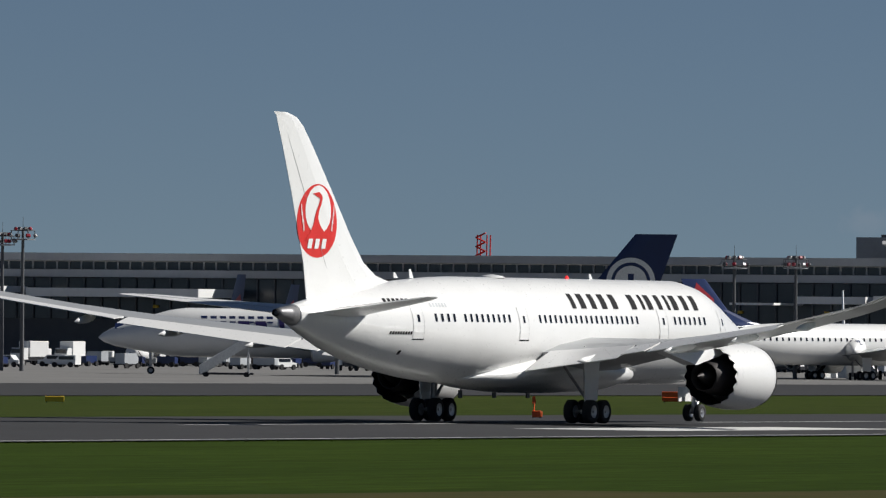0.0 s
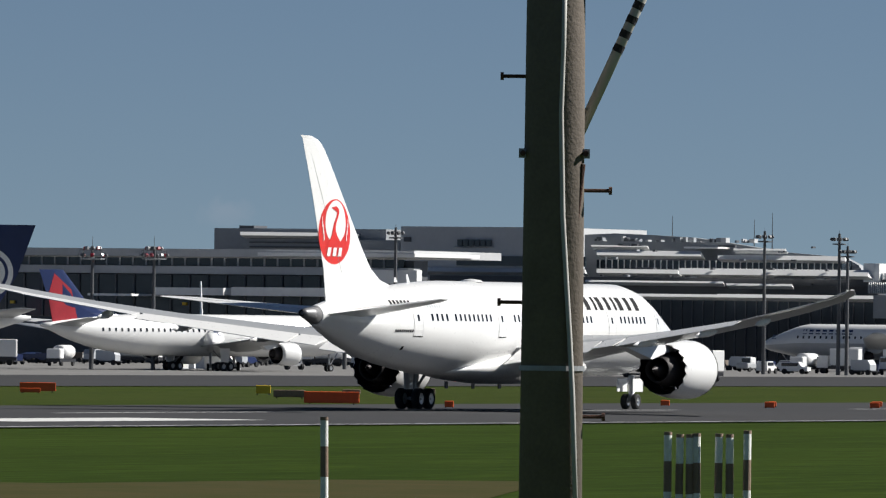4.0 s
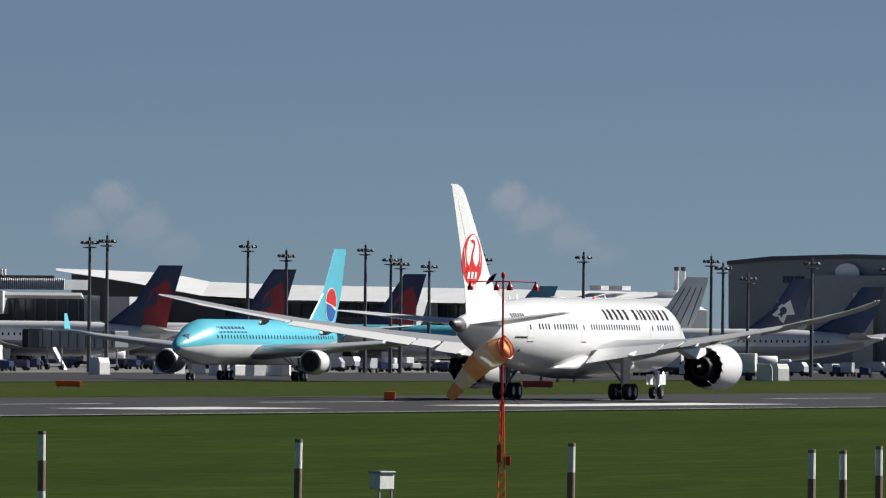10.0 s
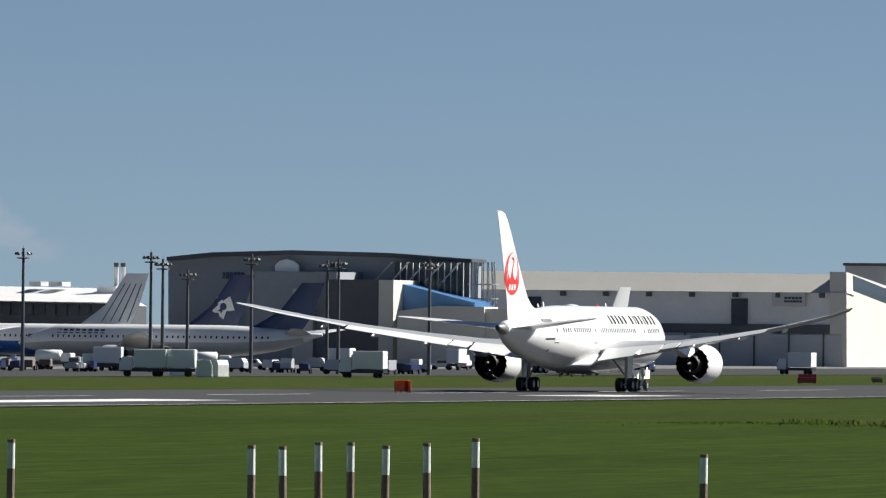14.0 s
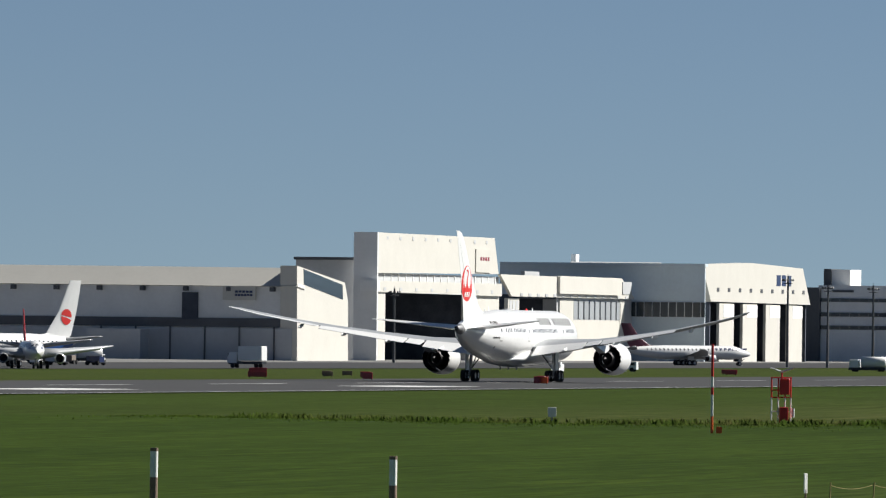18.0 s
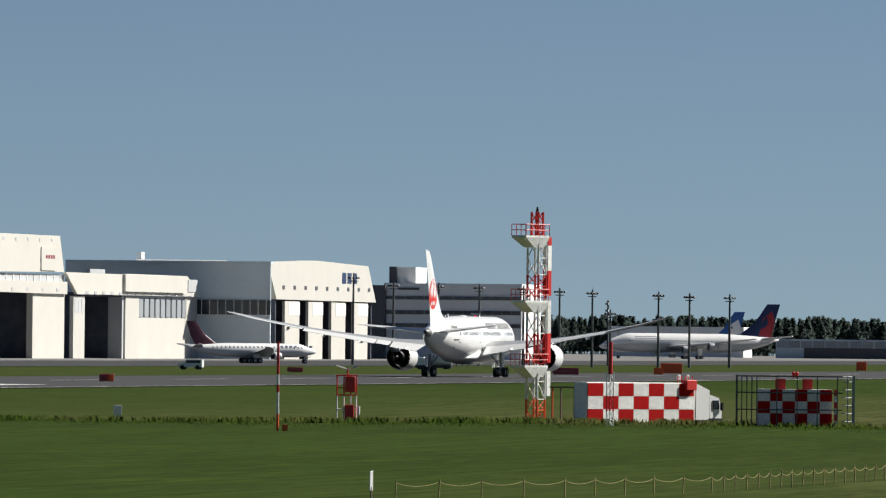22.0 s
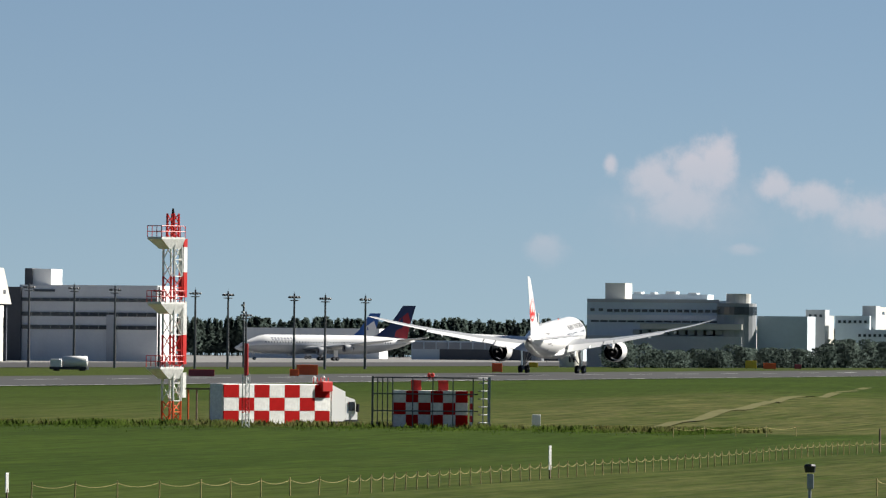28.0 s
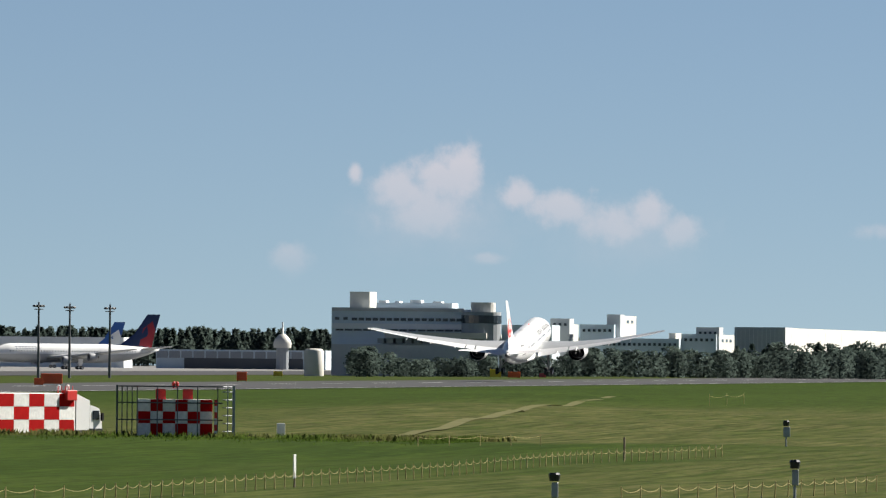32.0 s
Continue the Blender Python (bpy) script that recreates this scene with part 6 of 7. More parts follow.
for k in range(230):
    aa = -820 + k * 21.5 + rng.uniform(-14, 14)
    kd, lb = KINDS[rng.choice((0, 3, 3, 3, 6, 6, 6, 1, 4, 5, 5, 7, 7, 7, 6))]
    far = aa > 3700
    dd = rng.uniform(1560, 1760) if aa < 2000 else (rng.uniform(1640, 1840) if not far else rng.uniform(1850, 2000))
    if far and rng.random() < 0.35:
        continue
    mm = Matrix.Translation((*spot(aa, dd), FLAT + 0.03)) @ pose(0, 0, 0, 0, 0, rng.choice((90, -90, 0, 180, 70, 110)) + rng.uniform(-12, 12))
    if kd in protos:
        copy_thing(protos[kd], mm)
    else:
        protos[kd] = vehicle(kd, lb, mm)
for aa, dd, hd, kd in ((3197, 1480, 100, 0), (3248, 1480, 100, 0), (3585, 1500, 90, 0), (1586, 1300, 75, 0), (5022, 1880, 90, 5), (4352, 1850, 80, 0), (5450, 1950, 90, 4)):
    copy_thing(protos[KINDS[kd][0]], Matrix.Translation((*spot(aa, dd), FLAT + 0.03)) @ pose(0, 0, 0, 0, 0, hd))


# ---- containers, stairs and boarding bridges at the stands ----
def container(m, tall):
    ob = thing("cargo_container", "white air cargo container standing on the apron", "container", m, "cargo containers")
    part("shell", loft([[(-1.1, -1.0, 0.15), (1.1, -1.0, 0.15), (1.1, -1.0, tall), (-0.8, -1.0, tall), (-1.1, -1.0, tall * 0.7)], [(-1.1, 1.0, 0.15), (1.1, 1.0, 0.15), (1.1, 1.0, tall), (-0.8, 1.0, tall), (-1.1, 1.0, tall * 0.7)]]), POSTWHITE, ob, "white shell")
    part("base", box(-1.15, -1.05, 0.0, 1.15, 1.05, 0.15), SILVER, ob, "metal base")
    part("curtain", box(-0.7, -1.04, 0.3, 0.9, -1.0, tall * 0.85), FACADE_MID, ob, "grey curtain")


rng2 = random.Random(17)
for aa in (668, 684, 712, 728, 1180, 1203, 1232, 1262, 1291, 1330, 2128, 2236, 2262, 2301, 2340, 2353, 2369, 2382, 2404, 2420, 2436, 2452, 3258, 3290, 3305, 3330):
    x_, y_ = spot(aa, 1500 + rng2.uniform(-25, 25))
    container(Matrix.Translation((x_, y_, FLAT + 0.03)) @ pose(0, 0, 0, 0, 0, rng2.choice((20, 65, 110)) + rng2.uniform(-8, 8)), rng2.uniform(1.7, 2.5))


def stairway(a, d, turn):
    ob = thing("boarding_stairs", "white covered passenger boarding stairs on wheels", "stairs", Matrix.Translation((*spot(a, d), FLAT + 0.03)) @ pose(0, 0, 0, 0, 0, turn), "boarding stairs")
    n = 14
    for k in range(n):
        part("step", box(-3.2 + k * 0.42, -0.8, 0.35 + k * 0.27, -2.75 + k * 0.42, 0.8, 0.62 + k * 0.27), POSTWHITE, ob)
    for sy in (-0.9, 0.9):
        part("side_panel", slab([(-3.4, 0.3), (2.7, 4.0), (3.9, 4.0), (3.9, 5.1), (2.6, 5.1), (-3.4, 1.5)], sy - 0.04, sy + 0.04), POSTWHITE, ob, "white side panel")
        part("prop", tube((2.8, sy, 0.4), (2.8, sy, 4.0), 0.08, 0.08, 6), ZINC, ob)
    part("landing", box(2.6, -0.9, 3.9, 4.0, 0.9, 4.05), ZINC, ob)
    part("chassis", box(-3.4, -0.9, 0.3, 3.4, 0.9, 0.55), DARK_METAL, ob)
    for x in (-2.6, 2.6):
        for y in (-0.8, 0.8):
            part("wheel", lathe([(-0.12, 0.1), (-0.12, 0.32), (0.12, 0.32), (0.12, 0.1)], (x, y, 0.32), "y", 10, None, True), RUBBER, ob)


stairway(-383, 1330, -55)
stairway(1495, 1400, 125)


def bridge(a, d, turn):
    ob = thing("boarding_bridge", "dark grey boarding bridge on steel legs", "boarding bridge", Matrix.Translation((*spot(a, d), FLAT + 0.03)) @ pose(0, 0, 0, 0, 0, turn), "boarding bridges")
    part("tunnel", box(-11, -1.4, 3.6, 9, 1.4, 6.2, None, 0.1), TERMINAL, ob, "grey ribbed tunnel")
    for k in range(9):
        part("rib", box(-10.5 + k * 2.2, -1.5, 3.55, -10.3 + k * 2.2, 1.5, 6.3), FACADE_DK, ob)
    part("cab_head", lathe([(3.4, 2.0), (6.4, 2.0), (6.6, 1.6)], (9.6, 0, 0), "z", 14, None, True), FACADE_DK, ob, "dark round bridge head")
    part("canopy", box(10.4, -1.7, 3.5, 12.2, 1.7, 6.4, None, 0.1), RUBBER, ob, "black folding canopy")
    for x in (-8, 6):
        leg = part("leg_frame", box(x - 0.2, -1.6, 0.6, x + 0.2, 1.6, 1.0), ZINC, ob, "steel leg frame")
        for y in (-1.4, 1.4):
            part("leg", tube((x, y, 0.8), (x, y, 4.0), 0.14, 0.14, 8), ZINC, leg)
            part("wheel", lathe([(-0.2, 0.1), (-0.2, 0.5), (0.2, 0.5), (0.2, 0.1)], (x, y, 0.5), "y", 10, None, True), RUBBER, leg)
    part("service_stairs", slab([(5.4, 0), (6.2, 0), (9.4, 3.7), (8.6, 3.7)], -2.2, -1.5), ZINC, ob)


bridge(805, 1520, 70)
bridge(1290, 1560, 60)
bridge(2090, 1640, 60)


# ---- boards and markers beside the runway ----
def foot(a, b):
    """Where the line of sight at bearing a, b below level meets the ground."""
    d = EYE / (-b * TICK)
    x, y = spot(a, d)
    return x, y, max(relief(x, y) + 0.03, -1), d


def board(a, b, w, h, mat, label, stalk=False):
    x, y, z, d = foot(a, b)
    w, h = w * TICK * d, h * TICK * d
    ob = thing("marker_board", label, "marker", Matrix.Translation((x, y, z)) @ pose(0, 0, 0, 0, 0, math.degrees(math.atan2(y, x)) - 90), "runway markers")
    part("panel", box(-w / 2, 0, h * 0.15, w / 2, min(0.5, w * 0.5), h, None, 0.03), mat, ob)
    for sx in (-0.4, 0.4):
        part("foot", tube((w * sx, 0.12, -0.15), (w * sx, 0.12, h * 0.2), 0.05, 0.05, 6), DARK_METAL, ob)
    if stalk:
        part("stalk", tube((-w * 0.3, 0.1, h * 0.9), (-w * 0.3, 0.1, h * 2.6), 0.04, 0.04, 6), ORANGE, ob)
        part("stalk_head", box(-w * 0.5, 0, h * 2.1, -w * 0.15, 0.25, h * 2.8), ORANGE, ob, "orange lamp head")


OB, DB, YB = "orange marker box on short feet", "dark red marker board on short feet", "yellow information board on short feet"
for aa, bb, w, h, mt, lb, sk in ((167, -150, 16, 14, ORANGE, OB, True), (-686, -111, 34, 11, YELLOW, YB, False), (407, -103, 36, 9, ORANGE, OB, False), (420, -100, 64, 18, ORANGE, OB, False), (168, -149, 18, 12, ORANGE, OB, True), (819, -114, 26, 17, YELLOW, YB, False), (865, -123, 56, 15, BROWN, DB, False), (940, -134, 98, 24, ORANGE, OB, False), (975, -111, 32, 9, BROWN, DB, False), (1042, -114, 30, 13, BROWN, DB, False), (1105, -115, 36, 13, BROWN, DB, False), (1148, -137, 16, 13, ORANGE, OB, False), (1715, -131, 18, 12, ORANGE, OB, False), (1901, -129, 18, 11, ORANGE, OB, False), (2073, -85, 44, 12, ORANGE, OB, False)):
    board(aa, bb, w, h, mt, lb, sk)
for aa, bb, w, h, mt, lb, sk in ((1530, -129, 16, 11, ORANGE, OB, False), (1720, -129, 14, 11, ORANGE, OB, False), (1905, -126, 18, 10, ORANGE, OB, False), (2074, -82, 46, 9, ORANGE, OB, False), (2642, -116, 20, 17, ORANGE, OB, False), (2904, -91, 54, 13, MAROON, DB, False), (3661, -99, 20, 22, ORANGE, OB, False), (3654, -99, 26, 23, ORANGE, OB, False), (4371, -76, 34, 12, MAROON, DB, False), (4566, -78, 18, 14, MAROON, DB, False), (4496, -73, 18, 9, BROWN, DB, False), (4870, -82, 20, 14, MAROON, DB, False), (4372, -69, 32, 11, MAROON, DB, False), (4562, -74, 18, 11, MAROON, DB, False)):
    board(aa, bb, w, h, mt, lb, sk)
for aa, bb, w, h, mt, lb, sk in ((4494, -71, 18, 9, BROWN, DB, False), (4530, -71, 18, 9, BROWN, DB, False), (4875, -82, 20, 13, ORANGE, OB, False), (5209, -62, 20, 9, MAROON, DB, False), (4876, -80, 20, 13, MAROON, DB, False), (5685, -62, 46, 14, MAROON, DB, False), (5872, -59, 38, 21, ORANGE, OB, False), (5849, -60, 16, 14, ORANGE, OB, False), (6208, -50, 18, 18, ORANGE, OB, False), (6272, -34, 16, 10, YELLOW, YB, False), (5206, -61, 28, 9, MAROON, DB, False), (6657, -39, 20, 16, YELLOW, YB, False), (6690, -39, 22, 12, ORANGE, OB, False), (6740, -38, 12, 9, MAROON, DB, False), (7035, -29, 18, 10, ORANGE, OB, False)):
    board(aa, bb, w, h, mt, lb, sk)


def earth_strip(top, low, mat=None, label="strip of bare brown earth in the grass"):
    bm = bmesh.new()
    T_, L_ = [], []
    for (a, b), row in [(p, T_) for p in top] + [(p, L_) for p in low]:
        x, y, z, d = foot(a, b)
        row.append(bm.verts.new((x, y, relief(x, y) + 0.02)))
    for k in range(len(T_) - 1):
        bm.faces.new((L_[k], L_[k + 1], T_[k + 1], T_[k]))
    return solid("dirt_path", bm, mat or EARTH, label, "earth", None, "", "structure")


def foot_path(x_from, x_to, wide):
    """The trodden path of pale dry grass."""
    bm = bmesh.new()
    rows = []
    for k in range(81):
        x = x_from + (x_to - x_from) * k / 80
        w = wide * (1 + 0.2 * noise.noise(Vector((x * 0.05, 0, 0))))
        yc = path_y(x)
        rows.append([bm.verts.new((x, yc + q, relief(x, yc + q) + 0.08)) for q in (-w, 0, w)])
    for a, b in zip(rows, rows[1:]):
        for k in range(2):
            bm.faces.new((a[k], b[k], b[k + 1], a[k + 1]))
    return solid("dirt_path", bm, DRY_PATH, "pale trodden path through dry grass", "path", None, "", "structure")


foot_path(640, 1300, 0.55)
earth_strip([(-781, -299), (219, -276), (454, -277), (954, -265), (1286, -264)], [(-780, -379), (220, -368), (455, -375), (955, -369), (1287, -276)])


# ---- posts in the foreground ----
def striped_post(a, b, d=185, lean=0.0):
    x, y = spot(a, d)
    top = high(b, d)
    z0 = relief(x, y) - 0.2
    ob = thing("striped_post", "white concrete post with a brown band", "post", Matrix.Translation((x, y, z0)) @ pose(0, 0, 0, lean, lean * 0.6, 0), "striped posts")
    h = top - z0
    for nm, z, zz, mt, r in (("shaft", 0, h - 1.06, POSTWHITE, 0.07), ("band", h - 1.06, h - 0.52, BROWN, 0.0715), ("upper_shaft", h - 0.52, h - 0.06, POSTWHITE, 0.07), ("cap", h - 0.06, h, BROWN, 0.072)):
        part(nm, tube((0, 0, z), (0, 0, zz), r, r, 14), mt, ob)


for aa, bb in ((931, -155), (1536, -174), (1555, -178), (1576, -178), (1588, -176), (1624, -176), (1647, -177), (1676, -170), (2029, -175), (2479, -185), (2963, -187), (3390, -194), (3447, -195), (3509, -187), (3565, -187), (3625, -192), (3702, -187), (3786, -178), (4189, -202), (4613, -212)):
    striped_post(aa, bb, 185, random.uniform(-0.6, 0.6))


def stake(a, b_top, b_foot):
    x, y, z, d = foot(a, b_foot)
    h = high(b_top, d) - z
    ob = thing("marker_stake", "thin white boundary stake in the grass", "stake", Matrix.Translation((x, y, z)) @ pose(0, 0, 0, 0, 0, 62), "boundary stakes")
    part("plate", box(-0.02, -0.08, h * 0.25, 0.02, 0.08, h, None, 0.01), POSTWHITE, ob, "white plate")
    part("rod", tube((0, 0, -0.2), (0, 0, h * 0.4), 0.03, 0.03, 6), BROWN, ob)


stake(5343, -234, -281)
stake(6303, -177, -234)


# ---- utility pole ----
pd = 50
px, py = spot(1329, pd)
pz = relief(px, py)
pole = thing("utility_pole", "weathered dark utility pole with cable and step bolts", "pole", Matrix.Translation((px, py, pz)) @ pose(0, 0, 0, 0, 0, math.degrees(math.atan2(py, px)) - 90))
S = TICK * pd
def pz_of(b):
    return high(b, pd) - pz
def px_of(a):
    return (a - 1329) * S
part("shaft", tube((0, 0, -0.5), (0, 0, 9), 0.162, 0.118, 28), POLE, pole, "weathered concrete shaft", True)
for bb in (316, -64):
    big = bb > 200
    br = part("clamp_band", lathe([(-0.028 if big else -0.012, 0.139 if big else 0.157), (0.028 if big else 0.012, 0.139 if big else 0.157)], (0, 0, pz_of(bb)), "z", 28), ZINC, pole, "steel clamp band")
    if big:
        for sx in (-1, 1):
            part("clamp_lug", box(sx * 0.13, -0.05, pz_of(bb) - 0.022, sx * 0.17, 0.03, pz_of(bb) + 0.022), ZINC, br)
            part("clamp_bolt", tube((sx * 0.15, -0.09, pz_of(bb)), (sx * 0.15, 0.07, pz_of(bb)), 0.014, 0.014, 8), RUST, br)
for (aa, bb), sx in (((1238, 452), -1), ((1426, 251), 1), ((1418, -149), 1), ((1237, 52), -1)):
    bo = part("step_bolt", tube((sx * 0.1, 0, pz_of(bb)), (px_of(aa), 0, pz_of(bb)), 0.009, 0.009, 8), RUST, pole, "rusty step bolt")
    part("bolt_head", tube((px_of(aa), 0, pz_of(bb)), (px_of(aa) + sx * 0.016, 0, pz_of(bb)), 0.019, 0.019, 8), RUST, bo)
cab = [((1344, 647), -0.13), ((1343, 507), -0.132), ((1340, 387), -0.136), ((1345, 207), -0.14), ((1353, 87), -0.143), ((1360, -13), -0.146), ((1366, -113), -0.15), ((1376, -373), -0.155)]
bm = loft([[(px_of(a0) + 0.0125 * math.cos(k * math.tau / 10), y0 + 0.0125 * math.sin(k * math.tau / 10), pz_of(b0)) for k in range(10)] for (a0, b0), y0 in cab[::-1]])
part("cable", bm, CABLE, pole, "pale cable clipped to the shaft", True)
part("bracket", tube((px_of(1380), -0.06, pz_of(297)), (px_of(1372), -0.08, pz_of(192)), 0.012, 0.004, 8), RUST, pole, "rusty hanging strap")
ga, gb = (1383, 375), (1481, 594)
p0, p1 = Vector((px_of(ga[0]), 0.1, pz_of(ga[1]))), Vector((px_of(gb[0]), 0.1, pz_of(gb[1])))
q0, q1 = p0 - (p1 - p0) * 0.25, p0 + (p1 - p0) * 2.0
guy = part("guy_guard", tube(q0, q1, 0.026, 0.026, 12), CABLE, pole, "pale striped guy wire guard", True)
for k in range(12):
    s0, s1 = 0.36 + k * 0.052, 0.36 + k * 0.052 + 0.026
    part("stripe", tube(q0 + (q1 - q0) * s0, q0 + (q1 - q0) * s1, 0.0275, 0.0275, 12), RUBBER, guy, "dark stripe")


# ---- windsock ----
wd = 300
wx, wy = spot(2841, wd)
ws = thing("windsock", "drooping orange and white windsock on a red mast", "windsock", Matrix.Translation((wx, wy, relief(wx, wy))) @ pose(0, 0, 0, 0, 0, math.degrees(math.atan2(wy, wx)) - 90))
W = TICK * wd
wz0 = relief(wx, wy)
def wz(b):
    return high(b, wd) - wz0
def wxo(a):
    return (a - 2841) * W
zt = wz(104)
mast_ob = part("mast", tube((0, 0, 2.2), (0, 0, zt), 0.035, 0.03, 10), RED, ws, "red mast")
part("top_lamp", lathe([(0, 0.05), (0.12, 0.06), (0.17, 0.02)], (0, 0, zt), "z", 10), RED, mast_ob, "red lamp")
zb = wz(-113)
for sx, sy in ((-1, -1), (1, -1), (1, 1), (-1, 1)):
    part("lattice_leg", tube((sx * 0.12, sy * 0.12, -0.3), (sx * 0.05, sy * 0.05, zb), 0.022, 0.02, 6), ORANGE, ws, "orange lattice leg")
for k in range(10):
    z0, z1 = zb * k / 10, zb * (k + 1) / 10
    w0 = 0.12 - 0.07 * k / 10
    part("lattice_brace", tube((-w0, -w0, z0), (w0, -w0, z1), 0.013, 0.013, 5), ORANGE, ws)
    part("lattice_brace", tube((w0, w0, z0), (-w0, w0, z1), 0.013, 0.013, 5), ORANGE, ws)
part("lamp_box", box(0.12, -0.15, wz(-228), 0.26, 0.05, wz(-211), None, 0.01), RED, ws, "red control box")
part("lamp_box", box(-0.14, -0.12, wz(-223), -0.02, 0.04, wz(-191), None, 0.01), RED, ws)
zr = wz(98)
for an in (20, 110, 200, 290):
    c, s_ = math.cos(radians(an)), math.sin(radians(an))
    rr = 1.0 if an in (20, 200) else 0.55
    arm = part("lamp_arm", tube((0, 0, zr), (c * rr, s_ * rr, zr - 0.02), 0.016, 0.016, 6), RED, ws)
    part("lamp_shade", lathe([(-0.26, 0.09), (-0.16, 0.085), (-0.08, 0.04), (0.0, 0.02)], (c * rr, s_ * rr, zr), "z", 12, None, True), RED, arm, "red lamp shade")
part("loose_cable", tube((0.04, 0, wz(-98)), (wxo(2871), 0, wz(-120)), 0.01, 0.01, 5), BLACK, ws)
path = [((2847, -20), 20, CLOTH_O), ((2830, -27), 24, CLOTH_W), ((2805, -44), 22.5, CLOTH_O), ((2783, -67), 17.5, CLOTH_W), ((2764, -89), 12.5, CLOTH_O), ((2747, -110), 8, CLOTH_O)]
rings = []
cents = [Vector((wxo(aa), 0, wz(bb))) for (aa, bb), _, _ in path]
# the mouth turns to the wind, the sleeve hangs down from it
ways = [Vector(v).normalized() for v in ((-0.74, 0.6, -0.3), (-0.76, 0.42, -0.5), (-0.7, 0.2, -0.68), (-0.68, 0.08, -0.73), (-0.64, 0.0, -0.77), (-0.62, 0.0, -0.78))]
for k, (_, rpx, mt) in enumerate(path):
    up = (Vector((0, 0, 1)) - ways[k] * ways[k].z).normalized()
    side = ways[k].cross(up)
    rings.append([cents[k] + (up * math.cos(j * math.tau / 24) + side * math.sin(j * math.tau / 24)) * rpx * W * (1 + 0.025 * math.sin(j * 1.31 + k)) for j in range(24)])
part("mouth", loft([[p + ways[0] * 0.06 for p in rings[0]], [cents[0] + ways[0] * 0.16 + (p - cents[0]) * 0.3 for p in rings[0]]]), CLOTH_O, ws, "orange cloth inside the mouth", True)
hoop = bmesh.new()
for a_, b_ in zip(rings[0], rings[0][1:] + rings[0][:1]):
    tube(a_, b_, 0.02, 0.02, 5, hoop)
part("hoop", hoop, RED, ws, "hoop frame")
part("swivel", tube((0, 0, wz(2)), cents[0] + Vector((0, 0, 20 * W)), 0.02, 0.02, 6), RED, ws)
for k in range(5):
    mid = [a.lerp(b, 0.5) * 1.0 for a, b in zip(rings[k], rings[k + 1])]
    cen = sum(mid, Vector()) / len(mid)
    mid = [cen + (v - cen) * 1.05 for v in mid]
    part("sleeve_section", loft([rings[k], mid, rings[k + 1]], caps=False), path[k][2], ws, "orange cloth section" if path[k][2] is CLOTH_O else "white cloth section", True)
crow = solid("crow", lathe([(-0.2, 0.01), (-0.1, 0.05), (0.02, 0.075), (0.12, 0.05), (0.17, 0.04), (0.24, 0.008)], (0, 0, 0), "x", 10), BLACK, "black crow perched on the lamp arm", "bird", Matrix.Translation((wx, wy, 0)) @ pose(0, 0, 0, 0, 0, math.degrees(math.atan2(wy, wx)) - 90) @ Matrix.Translation((wxo(2819), 0.2, wz0 + zr + 0.05)) @ pose(0, 0, 0, 0, -48, 0), smooth=True)

# white instrument box in the grass
bx, by, bz, bd = foot(2631, -288)
ib = thing("instrument_box", "small white instrument box on legs in the grass", "box", Matrix.Translation((bx, by, bz)) @ pose(0, 0, 0, 0, 0, math.degrees(math.atan2(by, bx)) - 45))
q = TICK * bd
part("cabinet", box(-18 * q, -0.2, 16 * q, 18 * q, 0.25, 44 * q, None, 0.01), POSTWHITE, ib, "white cabinet")
part("lid", box(-20 * q, -0.25, 44 * q, 20 * q, 0.3, 48 * q, None, 0.01), ZINC, ib)
for sx in (-15, 15):
    part("leg", box(sx * q - 0.03, -0.15, -0.1, sx * q + 0.03, -0.09, 17 * q), ZINC, ib)
bx, by, bz, bd = foot(4893, -141)
ib = thing("instrument_box", "pale instrument cabinet in the grass", "box", Matrix.Translation((bx, by, bz)) @ pose(0, 0, 0, 0, 0, -70))
q = TICK * bd
part("cabinet", box(-7 * q, -0.2, 6 * q, 7 * q, 0.2, 23 * q, None, 0.01), FACADE, ib)
part("leg", box(-1.5 * q, -0.1, -0.2, 1.5 * q, 0.1, 6 * q), ZINC, ib)
bx, by, bz, bd = foot(6278, -148)
ib = thing("instrument_box", "grey instrument cabinet in the grass", "box", Matrix.Translation((bx, by, bz)) @ pose(0, 0, 0, 0, 0, -75))
q = TICK * bd
part("cabinet", box(-7 * q, -0.2, -0.1, 7 * q, 0.2, 26 * q, None, 0.02), FACADE, ib)


# ---- red and white antenna tower ----
def seat_at(a, b):
    x, y, z, d = foot(a, b)
    return Matrix.Translation((x, y, z)) @ pose(0, 0, 0, 0, 0, math.degrees(math.atan2(y, x)) - 90), d * TICK


m, q = seat_at(5632, -143)
m = m @ pose(0, 0, 0, 0, 0, 55)
q *= 1.12
tw = thing("antenna_tower", "red and white lattice antenna tower with platforms", "tower", m)
TH = 370 * q / 1.12
w = 10.5 * q
bands = [(0, 0.105, ORANGE), (0.105, 0.275, POSTWHITE), (0.275, 0.42, RED), (0.42, 0.59, POSTWHITE), (0.59, 0.7, RED), (0.7, 0.86, POSTWHITE), (0.86, 1.0, RED)]
